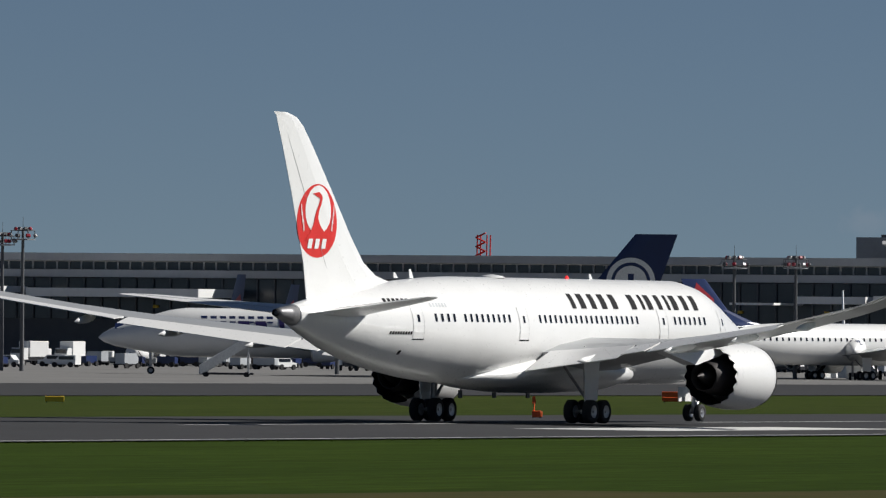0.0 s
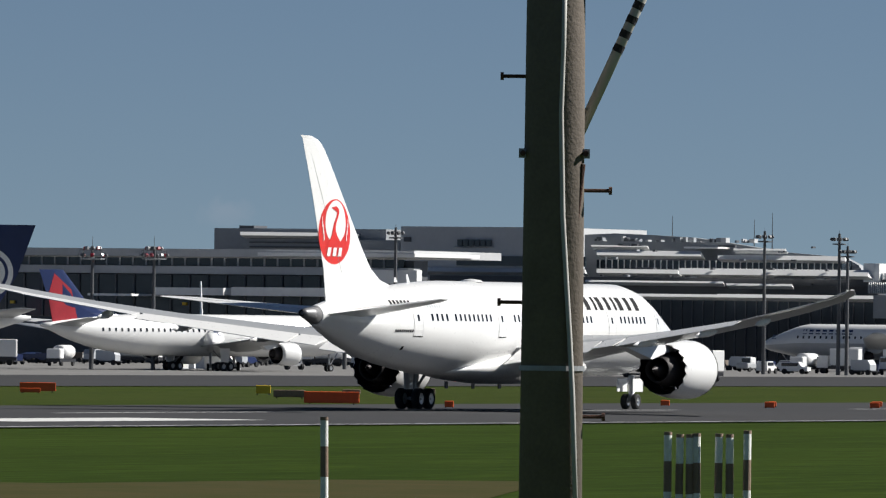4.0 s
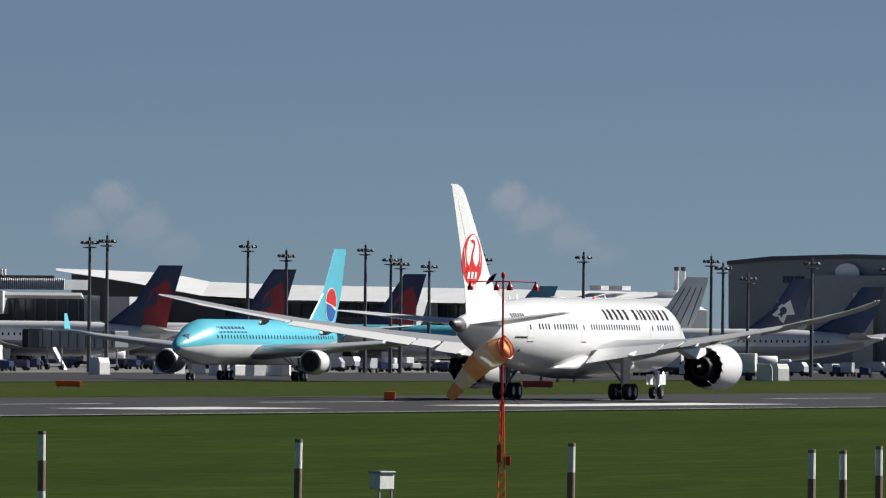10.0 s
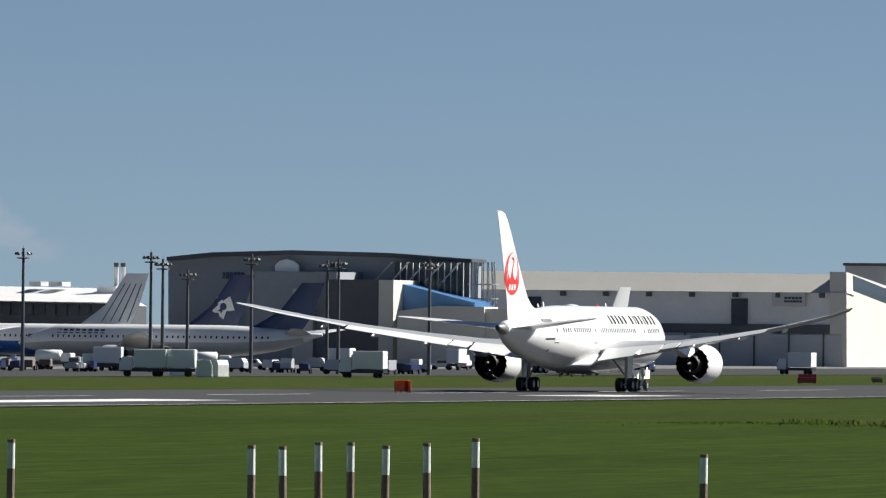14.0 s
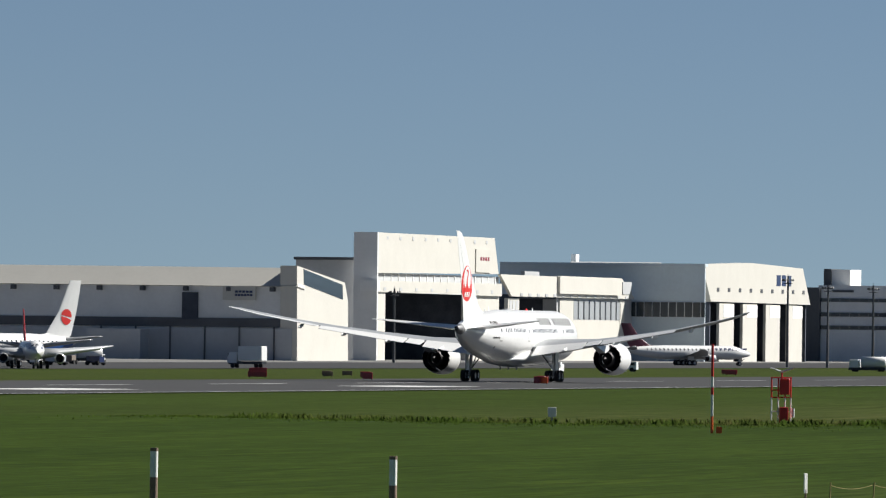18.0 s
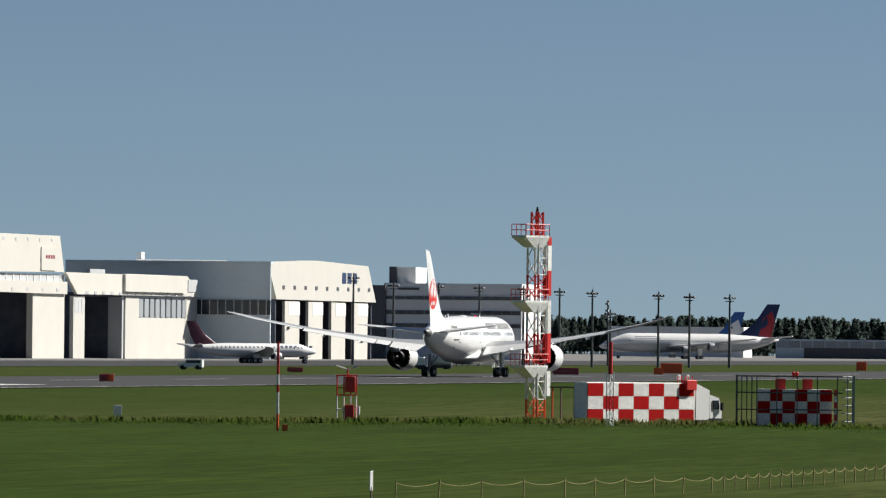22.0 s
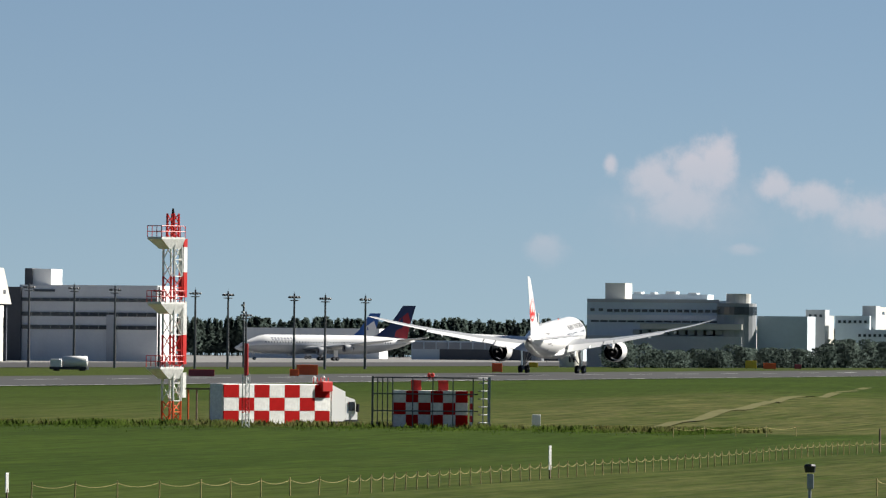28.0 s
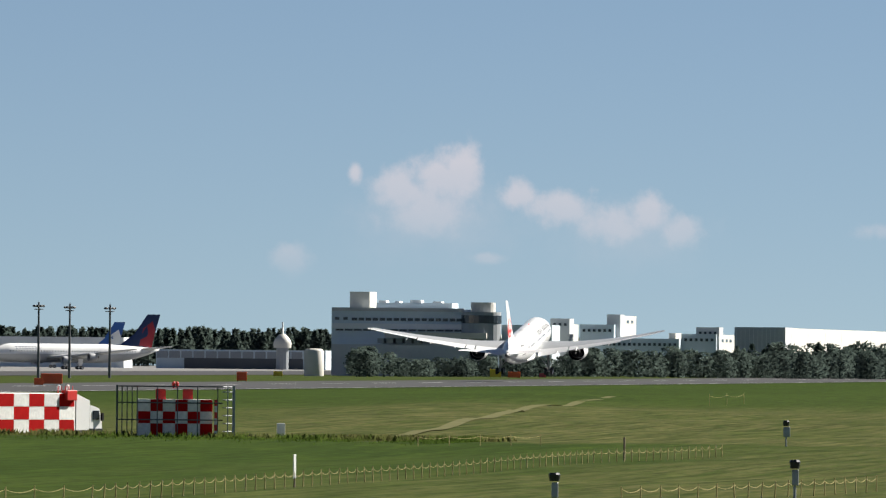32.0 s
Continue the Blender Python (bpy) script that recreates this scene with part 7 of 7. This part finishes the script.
for z0, z1, mt in bands:
    ww = w if z1 < 0.9 else w * 0.62
    for sx, sy in ((-1, -1), (1, -1), (1, 1), (-1, 1)):
        part("leg", tube((sx * ww, sy * ww, z0 * TH), (sx * ww, sy * ww, z1 * TH), 0.075, 0.075, 6), mt, tw)
    n = max(2, int((z1 - z0) * TH / (ww * 2.2)))
    for k in range(n):
        za, zb_ = TH * (z0 + (z1 - z0) * k / n), TH * (z0 + (z1 - z0) * (k + 1) / n)
        s = 1 if k % 2 else -1
        for sy in (-1, 1):
            part("brace", tube((-ww * s, sy * ww, za), (ww * s, sy * ww, zb_), 0.035, 0.035, 5), mt, tw)
            part("brace", tube((sy * ww, -ww * s, za), (sy * ww, ww * s, zb_), 0.035, 0.035, 5), mt, tw)
        part("cross_bar", box(-ww, -ww - 0.03, za - 0.03, ww, -ww, za + 0.03), mt, tw)
for z0, z1, mt in ((0.12, 0.24, POSTWHITE), (0.28, 0.42, RED), (0.42, 0.58, POSTWHITE), (0.6, 0.72, RED), (0.72, 0.84, POSTWHITE), (0.84, 0.88, RED)):
    part("cable_duct", box(w * 1.25, -0.5, z0 * TH, w * 2.15, -0.1, z1 * TH), mt, tw, "red duct" if mt is RED else "white duct")
for zp in (0.235, 0.545, 0.855):
    xl, xr, yb = -50 * q, 14 * q, 0.55
    pf = part("platform", loft([[(x, y, (zp + dz) * TH) for x, y in ((a, -c), (b, -c), (b, c), (a, c))] for a, b, c, dz in ((-22 * q, 8 * q, 0.4, -0.025), (xl, xr, yb, 0.022), (xl, xr, yb, 0.032))]), POSTWHITE, tw, "white hopper-shaped platform")
    for yy in (-yb, yb):
        for k in range(6):
            xx = xl + (xr - xl) * k / 5
            part("rail_post", tube((xx, yy, (zp + 0.03) * TH), (xx, yy, (zp + 0.085) * TH), 0.025, 0.025, 5), RED, pf)
        for zz in (0.085, 0.058):
            part("rail", tube((xl, yy, (zp + zz) * TH), (xr, yy, (zp + zz) * TH), 0.025, 0.025, 5), RED, pf)
    for zz in (0.085, 0.058):
        part("rail", tube((xl, -yb, (zp + zz) * TH), (xl, yb, (zp + zz) * TH), 0.025, 0.025, 5), RED, pf)
part("top_rod", tube((0, 0, TH), (0, 0, TH * 1.025), 0.1, 0.05, 8), BLACK, tw)

# short red and white antenna frame and striped rods
m, q = seat_at(5299, -144)
an_ = thing("dipole_antenna", "short red and white antenna frame with dipole", "antenna", m)
for sx in (-18, -6, 6, 16):
    part("leg", tube((sx * q, 0, -0.1), (sx * q, 0, 45 * q), 0.05, 0.05, 6), POSTWHITE, an_)
    part("upper_leg", tube((sx * q, 0, 45 * q), (sx * q, 0, 80 * q), 0.05, 0.05, 6), RED, an_, "red upper leg")
for zz, mt in ((20, POSTWHITE), (45, RED), (58, RED), (80, RED)):
    part("rail", tube((-20 * q, 0, zz * q), (18 * q, 0, zz * q), 0.04, 0.04, 6), mt, an_)
part("control_cabinet", box(-4 * q, -0.5, 0, 12 * q, 0.1, 28 * q, None, 0.03), RED, an_, "red cabinet")
part("equipment", box(-4 * q, -0.3, 50 * q, 14 * q, 0.2, 78 * q, None, 0.03), RED, an_, "red equipment box")
part("meter", tube((20 * q, -0.2, 10 * q), (20 * q, -0.2, 26 * q), 0.1, 0.1, 8), POSTWHITE, an_)
for sx in (-1, 1):
    part("dipole", tube((0, 0, 90 * q), (sx * 20 * q, 0, 97 * q), 0.07, 0.05, 6), POSTWHITE, an_, "white dipole arm")
part("dipole_stem", tube((0, 0, 78 * q), (0, 0, 92 * q), 0.06, 0.06, 6), RED, an_)


def rod(a, b, htop, bands_, r, label):
    m, q = seat_at(a, b)
    ob = thing("striped_rod", label, "rod", m, "striped rods")
    for z0, z1, mt in bands_:
        part("section", tube((0, 0, z0 * htop * q), (0, 0, z1 * htop * q), r, r * 0.9, 8), mt, ob)
    return ob, q


ob, q = rod(5176, -165, 160, ((-0.02, 0.18, ORANGE), (0.18, 0.42, POSTWHITE), (0.42, 0.5, RED), (0.5, 0.62, POSTWHITE), (0.62, 0.98, RED)), 0.075, "tall red and white striped rod")
part("foot_box", box(8 * q, -0.2, -0.05, 18 * q, 0.2, 10 * q), ORANGE, ob, "orange foot box")
ob, q = rod(5764, -152, 150, ((0.6, 0.98, RED),), 0.13, "red rod on a red and white lattice foot")
for z0, z1, mt in ((-0.02, 0.16, POSTWHITE), (0.16, 0.34, RED), (0.34, 0.62, POSTWHITE)):
    for sx, sy in ((-1, -1), (1, -1), (0, 1)):
        part("lattice_leg", tube((sx * 0.2, sy * 0.2, z0 * 150 * q), (sx * 0.2, sy * 0.2, z1 * 150 * q), 0.035, 0.035, 6), mt, ob)
    for k in range(3):
        za, zb = ((z0 + (z1 - z0) * w / 3) * 150 * q for w in (k, k + 1))
        part("lattice_brace", tube((-0.2, -0.2, za), (0.2, -0.2, zb), 0.025, 0.025, 5), mt, ob)
        part("lattice_brace", tube((0.2, -0.2, za), (0, 0.2, zb), 0.025, 0.025, 5), mt, ob)


# ---- checkered shelters ----
def checker(owner, x0, x1, z0, z1, nx, nz, y, first):
    w, h = (x1 - x0) / nx, (z1 - z0) / nz
    meR, meW = [mesh_of(box(0.01, y - 0.05, 0.01, w - 0.01, y, h - 0.01), "checker_tile", mt) for mt in (TILERED, POSTWHITE)]
    for i in range(nx):
        for j in range(nz):
            t_ = new("checker_tile", meR if (i + j + first) % 2 == 0 else meW)
            t_.parent = owner
            t_.location = (x0 + i * w, 0, z0 + j * h)


m, q = seat_at(5820, -147)
m = m @ pose(0, 0, 0, 0, 0, 48)
qs, q = q, q / 0.67
sh = thing("checkered_shelter", "red and white checkered equipment shelter", "shelter", m)
bd_ = part("body", box(-97 * q, 0, 0, 95 * q, 1.05, 71 * qs, None, 0.03), POSTWHITE, sh, "white container body")
checker(bd_, -96 * q, 92 * q, 0.5 * qs, 70 * qs, 7, 3, -0.01, 0)
part("skid", box(-97 * q, 0.1, -0.3, 95 * q, 1.2, 0.0), DARK_METAL, sh)
part("roof_unit", box(74 * q, -0.3, 58 * qs, 92 * q, 0.2, 76 * qs, None, 0.03), RED, sh, "red roof unit")
for k in range(5):
    part("roof_rail", tube(((66 + k * 6.5) * q, 0.1, 71 * qs), ((66 + k * 6.5) * q, 0.1, 83 * qs), 0.03, 0.03, 5), RED, sh)
for xx in (76, 92):
    part("roof_lamp", lathe([(0, 0.1), (0.25, 0.12), (0.35, 0.03)], (xx * q, 0.5, 76 * qs), "z", 8), POSTWHITE, sh)
tk = thing("truck", "white truck parked end to end with the checkered shelter", "truck", m)
part("box_body", loft([[(97 * q, y, 5 * qs), (121 * q, y, 5 * qs), (121 * q, y, 58 * qs), (97 * q, y, 70 * qs)] for y in (0.0, 1.05)]), WHITE, tk, "white box body with sloping roof")
cb = part("cab", loft([[(121.5 * q, y, 5 * qs), (143 * q, y, 5 * qs), (143 * q, y, 24 * qs), (138 * q, y, 44 * qs), (121.5 * q, y, 50 * qs)] for y in (0.0, 1.0)]), WHITE, tk, "white cab")
part("side_window", box(127 * q, -0.06, 24 * qs, 137 * q, 0.0, 40 * qs), GLASS_DARK, cb)
part("bumper", box(120 * q, -0.05, 2 * qs, 144 * q, 1.05, 8 * qs), DARK_METAL, cb)
part("mirror", box(139 * q, -0.2, 22 * qs, 142 * q, -0.05, 36 * qs), BLACK, cb)
for xx in (104, 134):
    part("wheel", lathe([(-0.12, 0.1), (-0.12, 0.3), (0.12, 0.3), (0.12, 0.1)], (xx * q, 0.14, 0.2), "y", 14, None, True), RUBBER, tk)
m, q = seat_at(5665, -145)
gt = thing("cable_frame", "rusty cable frame beside the shelter", "frame", m)
for xx in (-3, 12, 36):
    part("post", tube((xx * q, 0, -0.1), (xx * q, 0, 60 * q), 0.06, 0.06, 6), ORANGE if xx < 0 else BROWN, gt)
part("beam", box(-8 * q, -0.1, 59 * q, 40 * q, 0.1, 62 * q), BROWN, gt)
m, q = seat_at(6091, -150)
cg = thing("caged_shelter", "checkered shelter inside a dark steel cage", "shelter", m)
bd_ = part("body", box(-68 * q, 1.0, -0.1, 66 * q, 3.2, 66 * q), POSTWHITE, cg, "checkered container")
checker(bd_, -66 * q, 66 * q, 2 * q, 66 * q, 6, 3, 0.98, 1)
for xx in (-26, 22):
    part("roof_unit", box((xx - 9) * q, 1.4, 66 * q, (xx + 9) * q, 2.4, 84 * q), RED, cg, "red roof unit")
for k in range(24):
    xx = -103 + k * 8.9
    if xx < -60 or k % 4 == 0 or xx > 84:
        part("cage_bar", tube((xx * q, 0, -0.1), (xx * q, 0, 90 * q), 0.035, 0.035, 5), MAST if xx < 80 else ZINC, cg)
for zz in (0, 30, 60, 89):
    part("cage_rail", tube((-103 * q, 0, zz * q), (84 * q, 0, zz * q), 0.04, 0.04, 5), MAST, cg)
for zz in (10, 24, 38, 52, 66, 80, 89):
    part("cage_rail", tube((84 * q, 0, zz * q), (104 * q, 0.4, zz * q), 0.035, 0.035, 5), ZINC, cg)
for sx in (-103, 104):
    part("cage_post", box(sx * q - 0.06, -0.06, -0.1, sx * q + 0.06, 0.06, 91 * q), MAST if sx < 0 else ZINC, cg)
for j in range(6):
    part("striped_pole", tube((72 * q, 0.5, (j * 11) * q), (72 * q, 0.5, (j * 11 + 11) * q), 0.1, 0.1, 8), RED if j % 2 else POSTWHITE, cg)
for sx in (-3, 3):
    part("lamp", lathe([(0, 0.05), (0.3, 0.12), (0.4, 0.04)], (sx * q, 1.5, 86 * q), "z", 8), RED, cg)

# ---- rope fences ----
def rope_fence(points, step, h):
    ob = thing("rope_fence", "low fence of yellow-green posts with sagging rope", "fence", None, "rope fences")
    post = mesh_of(tube((0, 0, -0.1), (0, 0, h), 0.024, 0.02, 6), "post", FENCE)
    prev = None
    n = 0
    rope = bmesh.new()
    for (a0, b0), (a1, b1) in zip(points, points[1:]):
        p, q_ = Vector(foot(a0, b0)[:3]), Vector(foot(a1, b1)[:3])
        cnt = max(1, int((q_ - p).length / step))
        for k in range(cnt):
            c = p.lerp(q_, k / cnt)
            c.z = relief(c.x, c.y) + 0.03
            o = new("post", post)
            o.parent = ob
            o.location = c
            o.rotation_euler = (random.uniform(-0.06, 0.06), random.uniform(-0.06, 0.06), 0)
            if prev is not None:
                last = prev + Vector((0, 0, h * 0.85))
                for j in range(1, 7):
                    f_ = j / 6
                    cur = prev.lerp(c, f_) + Vector((0, 0, h * 0.85 - 0.85 * h * f_ * (1 - f_)))
                    tube(last, cur, 0.009, 0.009, 4, rope, False)
                    last = cur
            prev = c
    part("rope", rope, FENCE, ob, "sagging yellow-green rope")


FENCE = material("fence_paint", (0.32, 0.26, 0.1), 0.8, 0, 0.25, 6)
rope_fence([(5386, -283), (5686, -275), (5945, -265), (6302, -234), (6582, -210), (6832, -187), (7071, -171)], 2.4, 0.6)
rope_fence([(6882, -259), (7082, -249), (7222, -240), (7350, -230)], 2.2, 0.6)
rope_fence([(6521, -159), (6791, -154)], 3.5, 0.6)
rope_fence([(7036, -83), (7126, -80)], 12, 1.2)


def field_lamp(a, b, h):
    m, q = seat_at(a, b)
    ob = thing("field_lamp", "grey approach lamp on a post in the grass", "lamp", m, "field lamps")
    part("post", tube((0, 0, -0.1), (0, 0, h * q * 0.5), 0.05, 0.05, 8), ZINC, ob)
    part("housing", box(-5 * q, -0.1, h * q * 0.35, 7 * q, 0.12, h * q * 0.75, None, 0.02), ZINC, ob, "grey housing")
    part("hood", lathe([(h * q * 0.78, 0.16), (h * q * 0.95, 0.2), (h * q, 0.15)], (0, 0, 0), "z", 10, None, True), DARK_METAL, ob, "dark lamp hood")


field_lamp(7172, -153, 45)
field_lamp(7188, -248, 70)
field_lamp(6763, -273, 68)
for aa, bb in ((6886, -179),):
    m, q = seat_at(aa, bb)
    ob = thing("wooden_post", "short weathered wooden post", "post", m, "wooden posts")
    part("shaft", tube((0, 0, -0.1), (0, 0, 40 * q), 0.06, 0.05, 7), BROWN, ob)


# ---- woods and bushes ----
def clumps(name, trees, mat, label, seed):
    """Many trees as leaf clumps: (x, y, z, height, radius, conifer)."""
    rg = random.Random(seed)
    vs, fs, ns = [], [], []
    for x, y, z, h, r, con in trees:
        for k in range(240 if con else 320):
            t_ = rg.random()
            if con:
                zz = h * (0.12 + 0.88 * t_)
                rad = r * (1 - t_) ** 0.8 * (0.55 + 0.6 * rg.random())
            else:
                zz = h * (0.1 + 0.9 * t_)
                rad = r * math.sqrt(max(0.02, 1 - (2 * t_ - 0.9) ** 2 / 1.3)) * (0.5 + 0.55 * rg.random())
            an = rg.random() * math.tau
            c = Vector((x + rad * math.cos(an), y + rad * math.sin(an), z + zz))
            s = (0.75 if con else 0.62) * (0.5 + rg.random()) * (h / 14 + 0.3)
            d1 = Vector((rg.uniform(-1, 1), rg.uniform(-1, 1), rg.uniform(-0.9, 0.5))).normalized() * s
            d2 = Vector((rg.uniform(-1, 1), rg.uniform(-1, 1), rg.uniform(-0.6, 0.6))).normalized() * s * 0.8
            i = len(vs)
            vs.extend((c + d1, c - d1 * 0.4 + d2, c - d1 * 0.5 - d2))
            fs.append((i, i + 1, i + 2))
            way = Vector((rad * math.cos(an) / r, rad * math.sin(an) / r, 0.15 + 0.7 * t_)) + Vector((rg.uniform(-1, 1), rg.uniform(-1, 1), rg.uniform(-1, 1))) * 0.12
            ns.extend([way.normalized()] * 3)
        i = len(vs)
        for k in range(5):
            vs.append(Vector((x + 0.25 * math.cos(k * 1.2566), y + 0.25 * math.sin(k * 1.2566), z)))
        vs.append(Vector((x, y, z + h * 0.9)))
        for k in range(5):
            fs.append((i + k, i + (k + 1) % 5, i + 5))
            ns.extend([Vector((math.cos(k * 1.2566), math.sin(k * 1.2566), 0.2)).normalized()] * 3)
    me = bpy.data.meshes.new(name)
    me.from_pydata(vs, [], fs)
    me.materials.append(mat)
    me.normals_split_custom_set([tuple(n) for n in ns])
    return tagged(new(name, me), label, "trees", "", "stuff")


rg = random.Random(3)
tr = []
for k in range(520):
    aa = 5520 + rg.random() * 880
    dd = rg.uniform(4650, 4850)
    b_top = 40 + 9 * noise.noise(Vector((aa * 0.012, 0, 0))) + rg.uniform(-14, 6)
    tr.append((*spot(aa, dd), FLAT, high(b_top, dd) - FLAT, rg.uniform(3.2, 5.2), True))
for k in range(160):
    aa = 6680 + rg.random() * 800
    dd = rg.uniform(3100, 3500)
    tr.append((*spot(aa, dd), FLAT, high(rg.uniform(16, 34) - (aa - 6680) * 0.004, dd) - FLAT, rg.uniform(3, 5), rg.random() < 0.4))
clumps("woods", tr, LEAF_DK, "dark green wood of conifers behind the airfield", 5)
tr = []
for k in range(220):
    aa = 6410 + rg.random() * 1000
    dd = rg.uniform(2700, 2950)
    b_top = (7 if aa < 6470 else -6 if aa < 6770 else 10) + 10 * noise.noise(Vector((aa * 0.02, 3, 0))) + rg.uniform(-8, 6)
    tr.append((*spot(aa, dd), FLAT, max(3, high(b_top, dd) - FLAT), rg.uniform(2.5, 4.5), False))
clumps("bushes", tr, LEAF_DK, "dark green trees and bushes along the far boundary", 6)


# ---- grass tufts ----
BLADES = thin(grass_material("grass_blades", (0.074, 0.12, 0.021), (0.05, 0.086, 0.0155), (0.18, 0.17, 0.07), 0.0), 0.5)


def tufts(name, label, seed, xs, ys, low, tall, wide):
    """Low tufts of grass at the places xs, ys, two leaning blades of triangles each."""
    g = np.random.default_rng(seed)
    n = len(xs)
    zs = np.array([relief(x, y) for x, y in zip(xs, ys)])
    parts_ = []
    for j in range(2):
        an = g.uniform(0, math.tau, n)
        h = g.uniform(low, tall, n)
        w = h * g.uniform(wide * 0.5, wide, n)
        dx, dy = np.cos(an) * w, np.sin(an) * w
        lx, ly = g.uniform(-0.6, 0.6, n) * h, g.uniform(-0.6, 0.6, n) * h
        parts_.append(np.stack([np.stack([xs - dx, ys - dy, zs - 0.02], 1), np.stack([xs + dx, ys + dy, zs - 0.02], 1), np.stack([xs + lx, ys + ly, zs + h], 1)], 1).reshape(-1, 3))
    vs = np.concatenate(parts_)
    me = bpy.data.meshes.new(name)
    me.from_pydata(vs.tolist(), [], np.arange(len(vs)).reshape(-1, 3).tolist())
    me.materials.append(BLADES)
    me.normals_split_custom_set([(0, 0, 1)] * len(me.loops))
    return tagged(new(name, me), label, "grass", "", "stuff")


g = np.random.default_rng(31)
tufts("grass_edge", "ragged grass along the runway edge", 13, g.uniform(230, 1500, 9000), RUNWAY_Y - 38.9 - np.abs(g.normal(0, 0.6, 9000)), 0.015, 0.05, 2.4)
ty = 84 + 85 * g.uniform(0, 1, 30000) ** 1.3
ty = ty[np.sin(ty * 0.9) + np.sin(ty * 2.3 + 1) + g.normal(0, 0.9, 30000) > -0.3]
tufts("tall_grass", "tall ragged green grass at the edge of the mown strip", 17, 622 - np.abs(g.normal(0, 12, len(ty))), ty, 0.02, 0.15, 0.35)
wx_, wy_ = g.uniform(612, 622, 200), 84 + 80 * g.uniform(0, 1, 200) ** 1.4
tufts("weeds", "taller weeds in the ragged grass", 23, np.repeat(wx_, 40) + g.normal(0, 0.6, 8000), np.repeat(wy_, 40) + g.normal(0, 0.5, 8000), 0.05, 0.4, 0.3)

def motions():
    walk(JET, [
        (0, pose(516.77, 274.7, 0.09, 0, -0.00, 0)),
        (1, pose(534.25, 274.7, 0.09, 0, -0.00, 0)),
        (2, pose(553.96, 274.7, 0.09, 0, -0.00, 0)),
        (2.5, pose(564.65, 274.7, 0.09, 0, -0.00, 0)),
        (4.5, pose(612.53, 274.7, 0.09, 0, -0.00, 0)),
        (6, pose(653.89, 274.7, 0.09, 0, -0.00, 0)),
        (7, pose(684.09, 274.7, 0.09, 0, -0.00, 0)),
        (8, pose(716.70, 274.7, 0.09, 0, -0.00, 0)),
        (9, pose(751.72, 274.7, 0.09, 0, -0.00, 0)),
        (10, pose(788.34, 274.7, 0.09, 0, -0.00, 0)),
        (11, pose(826.81, 274.7, 0.09, 0, -0.00, 0)),
        (12, pose(866.95, 274.7, 0.09, 0, -0.00, 0)),
        (13, pose(909.17, 274.7, 0.09, 0, -0.00, 0)),
        (14, pose(953.49, 274.7, 0.09, 0, -0.00, 0)),
        (14.5, pose(976.32, 274.7, 0.09, 0, -0.00, 0)),
        (16.5, pose(1074.43, 274.7, 0.09, 0, -0.00, 0)),
        (17, pose(1099.96, 274.7, 0.09, 0, -0.00, 0)),
        (18, pose(1151.65, 274.7, 0.09, 0, -0.00, 0)),
        (19, pose(1204.15, 274.7, 0.09, 0, -0.00, 0)),
        (20, pose(1259.26, 274.7, 0.09, 0, -0.00, 0)),
        (21, pose(1316.12, 274.7, 0.09, 0, -0.00, 0)),
        (22, pose(1375.67, 274.7, 0.09, 0, -0.00, 0)),
        (23, pose(1437.75, 274.7, 0.09, 0, -0.00, 0)),
        (24, pose(1501.22, 274.7, 0.09, 0, -0.00, 0)),
        (25, pose(1569.07, 274.7, 0.09, 0, -0.00, 0)),
        (26, pose(1635.58, 274.7, 0.09, 0, -0.00, 0)),
        (26.5, pose(1669.11, 274.7, 0.39, 0, -0.50, 0)),
        (28.5, pose(1806.46, 274.7, 1.29, 0, -3.20, 0)),
        (30, pose(1917.08, 274.7, 1.54, 0, -5.00, 0)),
        (31, pose(1990.57, 274.7, 1.79, 0, -6.20, 0)),
        (32, pose(2067.75, 274.7, 2.64, 0, -7.00, 0)),
    ])
    for w, side in WINGS:
        # the wings bend up as the lift grows
        walk(w, [(t_, Matrix.Translation((0, side * 2.4, 3.2)) @ pose(0, 0, 0, side * deg, 0, 0) @ Matrix.Translation((0, -side * 2.4, -3.2))) for t_, deg in ((0, -1.25), (3, -0.8), (6, -0.35), (9, 0.0), (17, 0.1), (21, 0.5), (24, 1.3), (26, 2.1), (29, 2.3), (32, 2.7))])
    for leg in GEARS:
        # the legs stretch as the weight comes off them
        walk(leg, [(t_, Matrix.Translation((0, 0, dz))) for t_, dz in ((0, 0), (20, 0), (26, -0.05), (28.5, -0.95), (30, -1.05), (32, -1.1))])
    m0 = TAXI.matrix_basis.copy()
    go = Vector((math.cos(radians(180)), math.sin(radians(180)), 0))
    walk(TAXI, [(t_, Matrix.Translation(go * (t_ - 10.5) * 9.6) @ m0) for t_ in (0, 5, 10, 15, 20, 26, 32)])


motions()
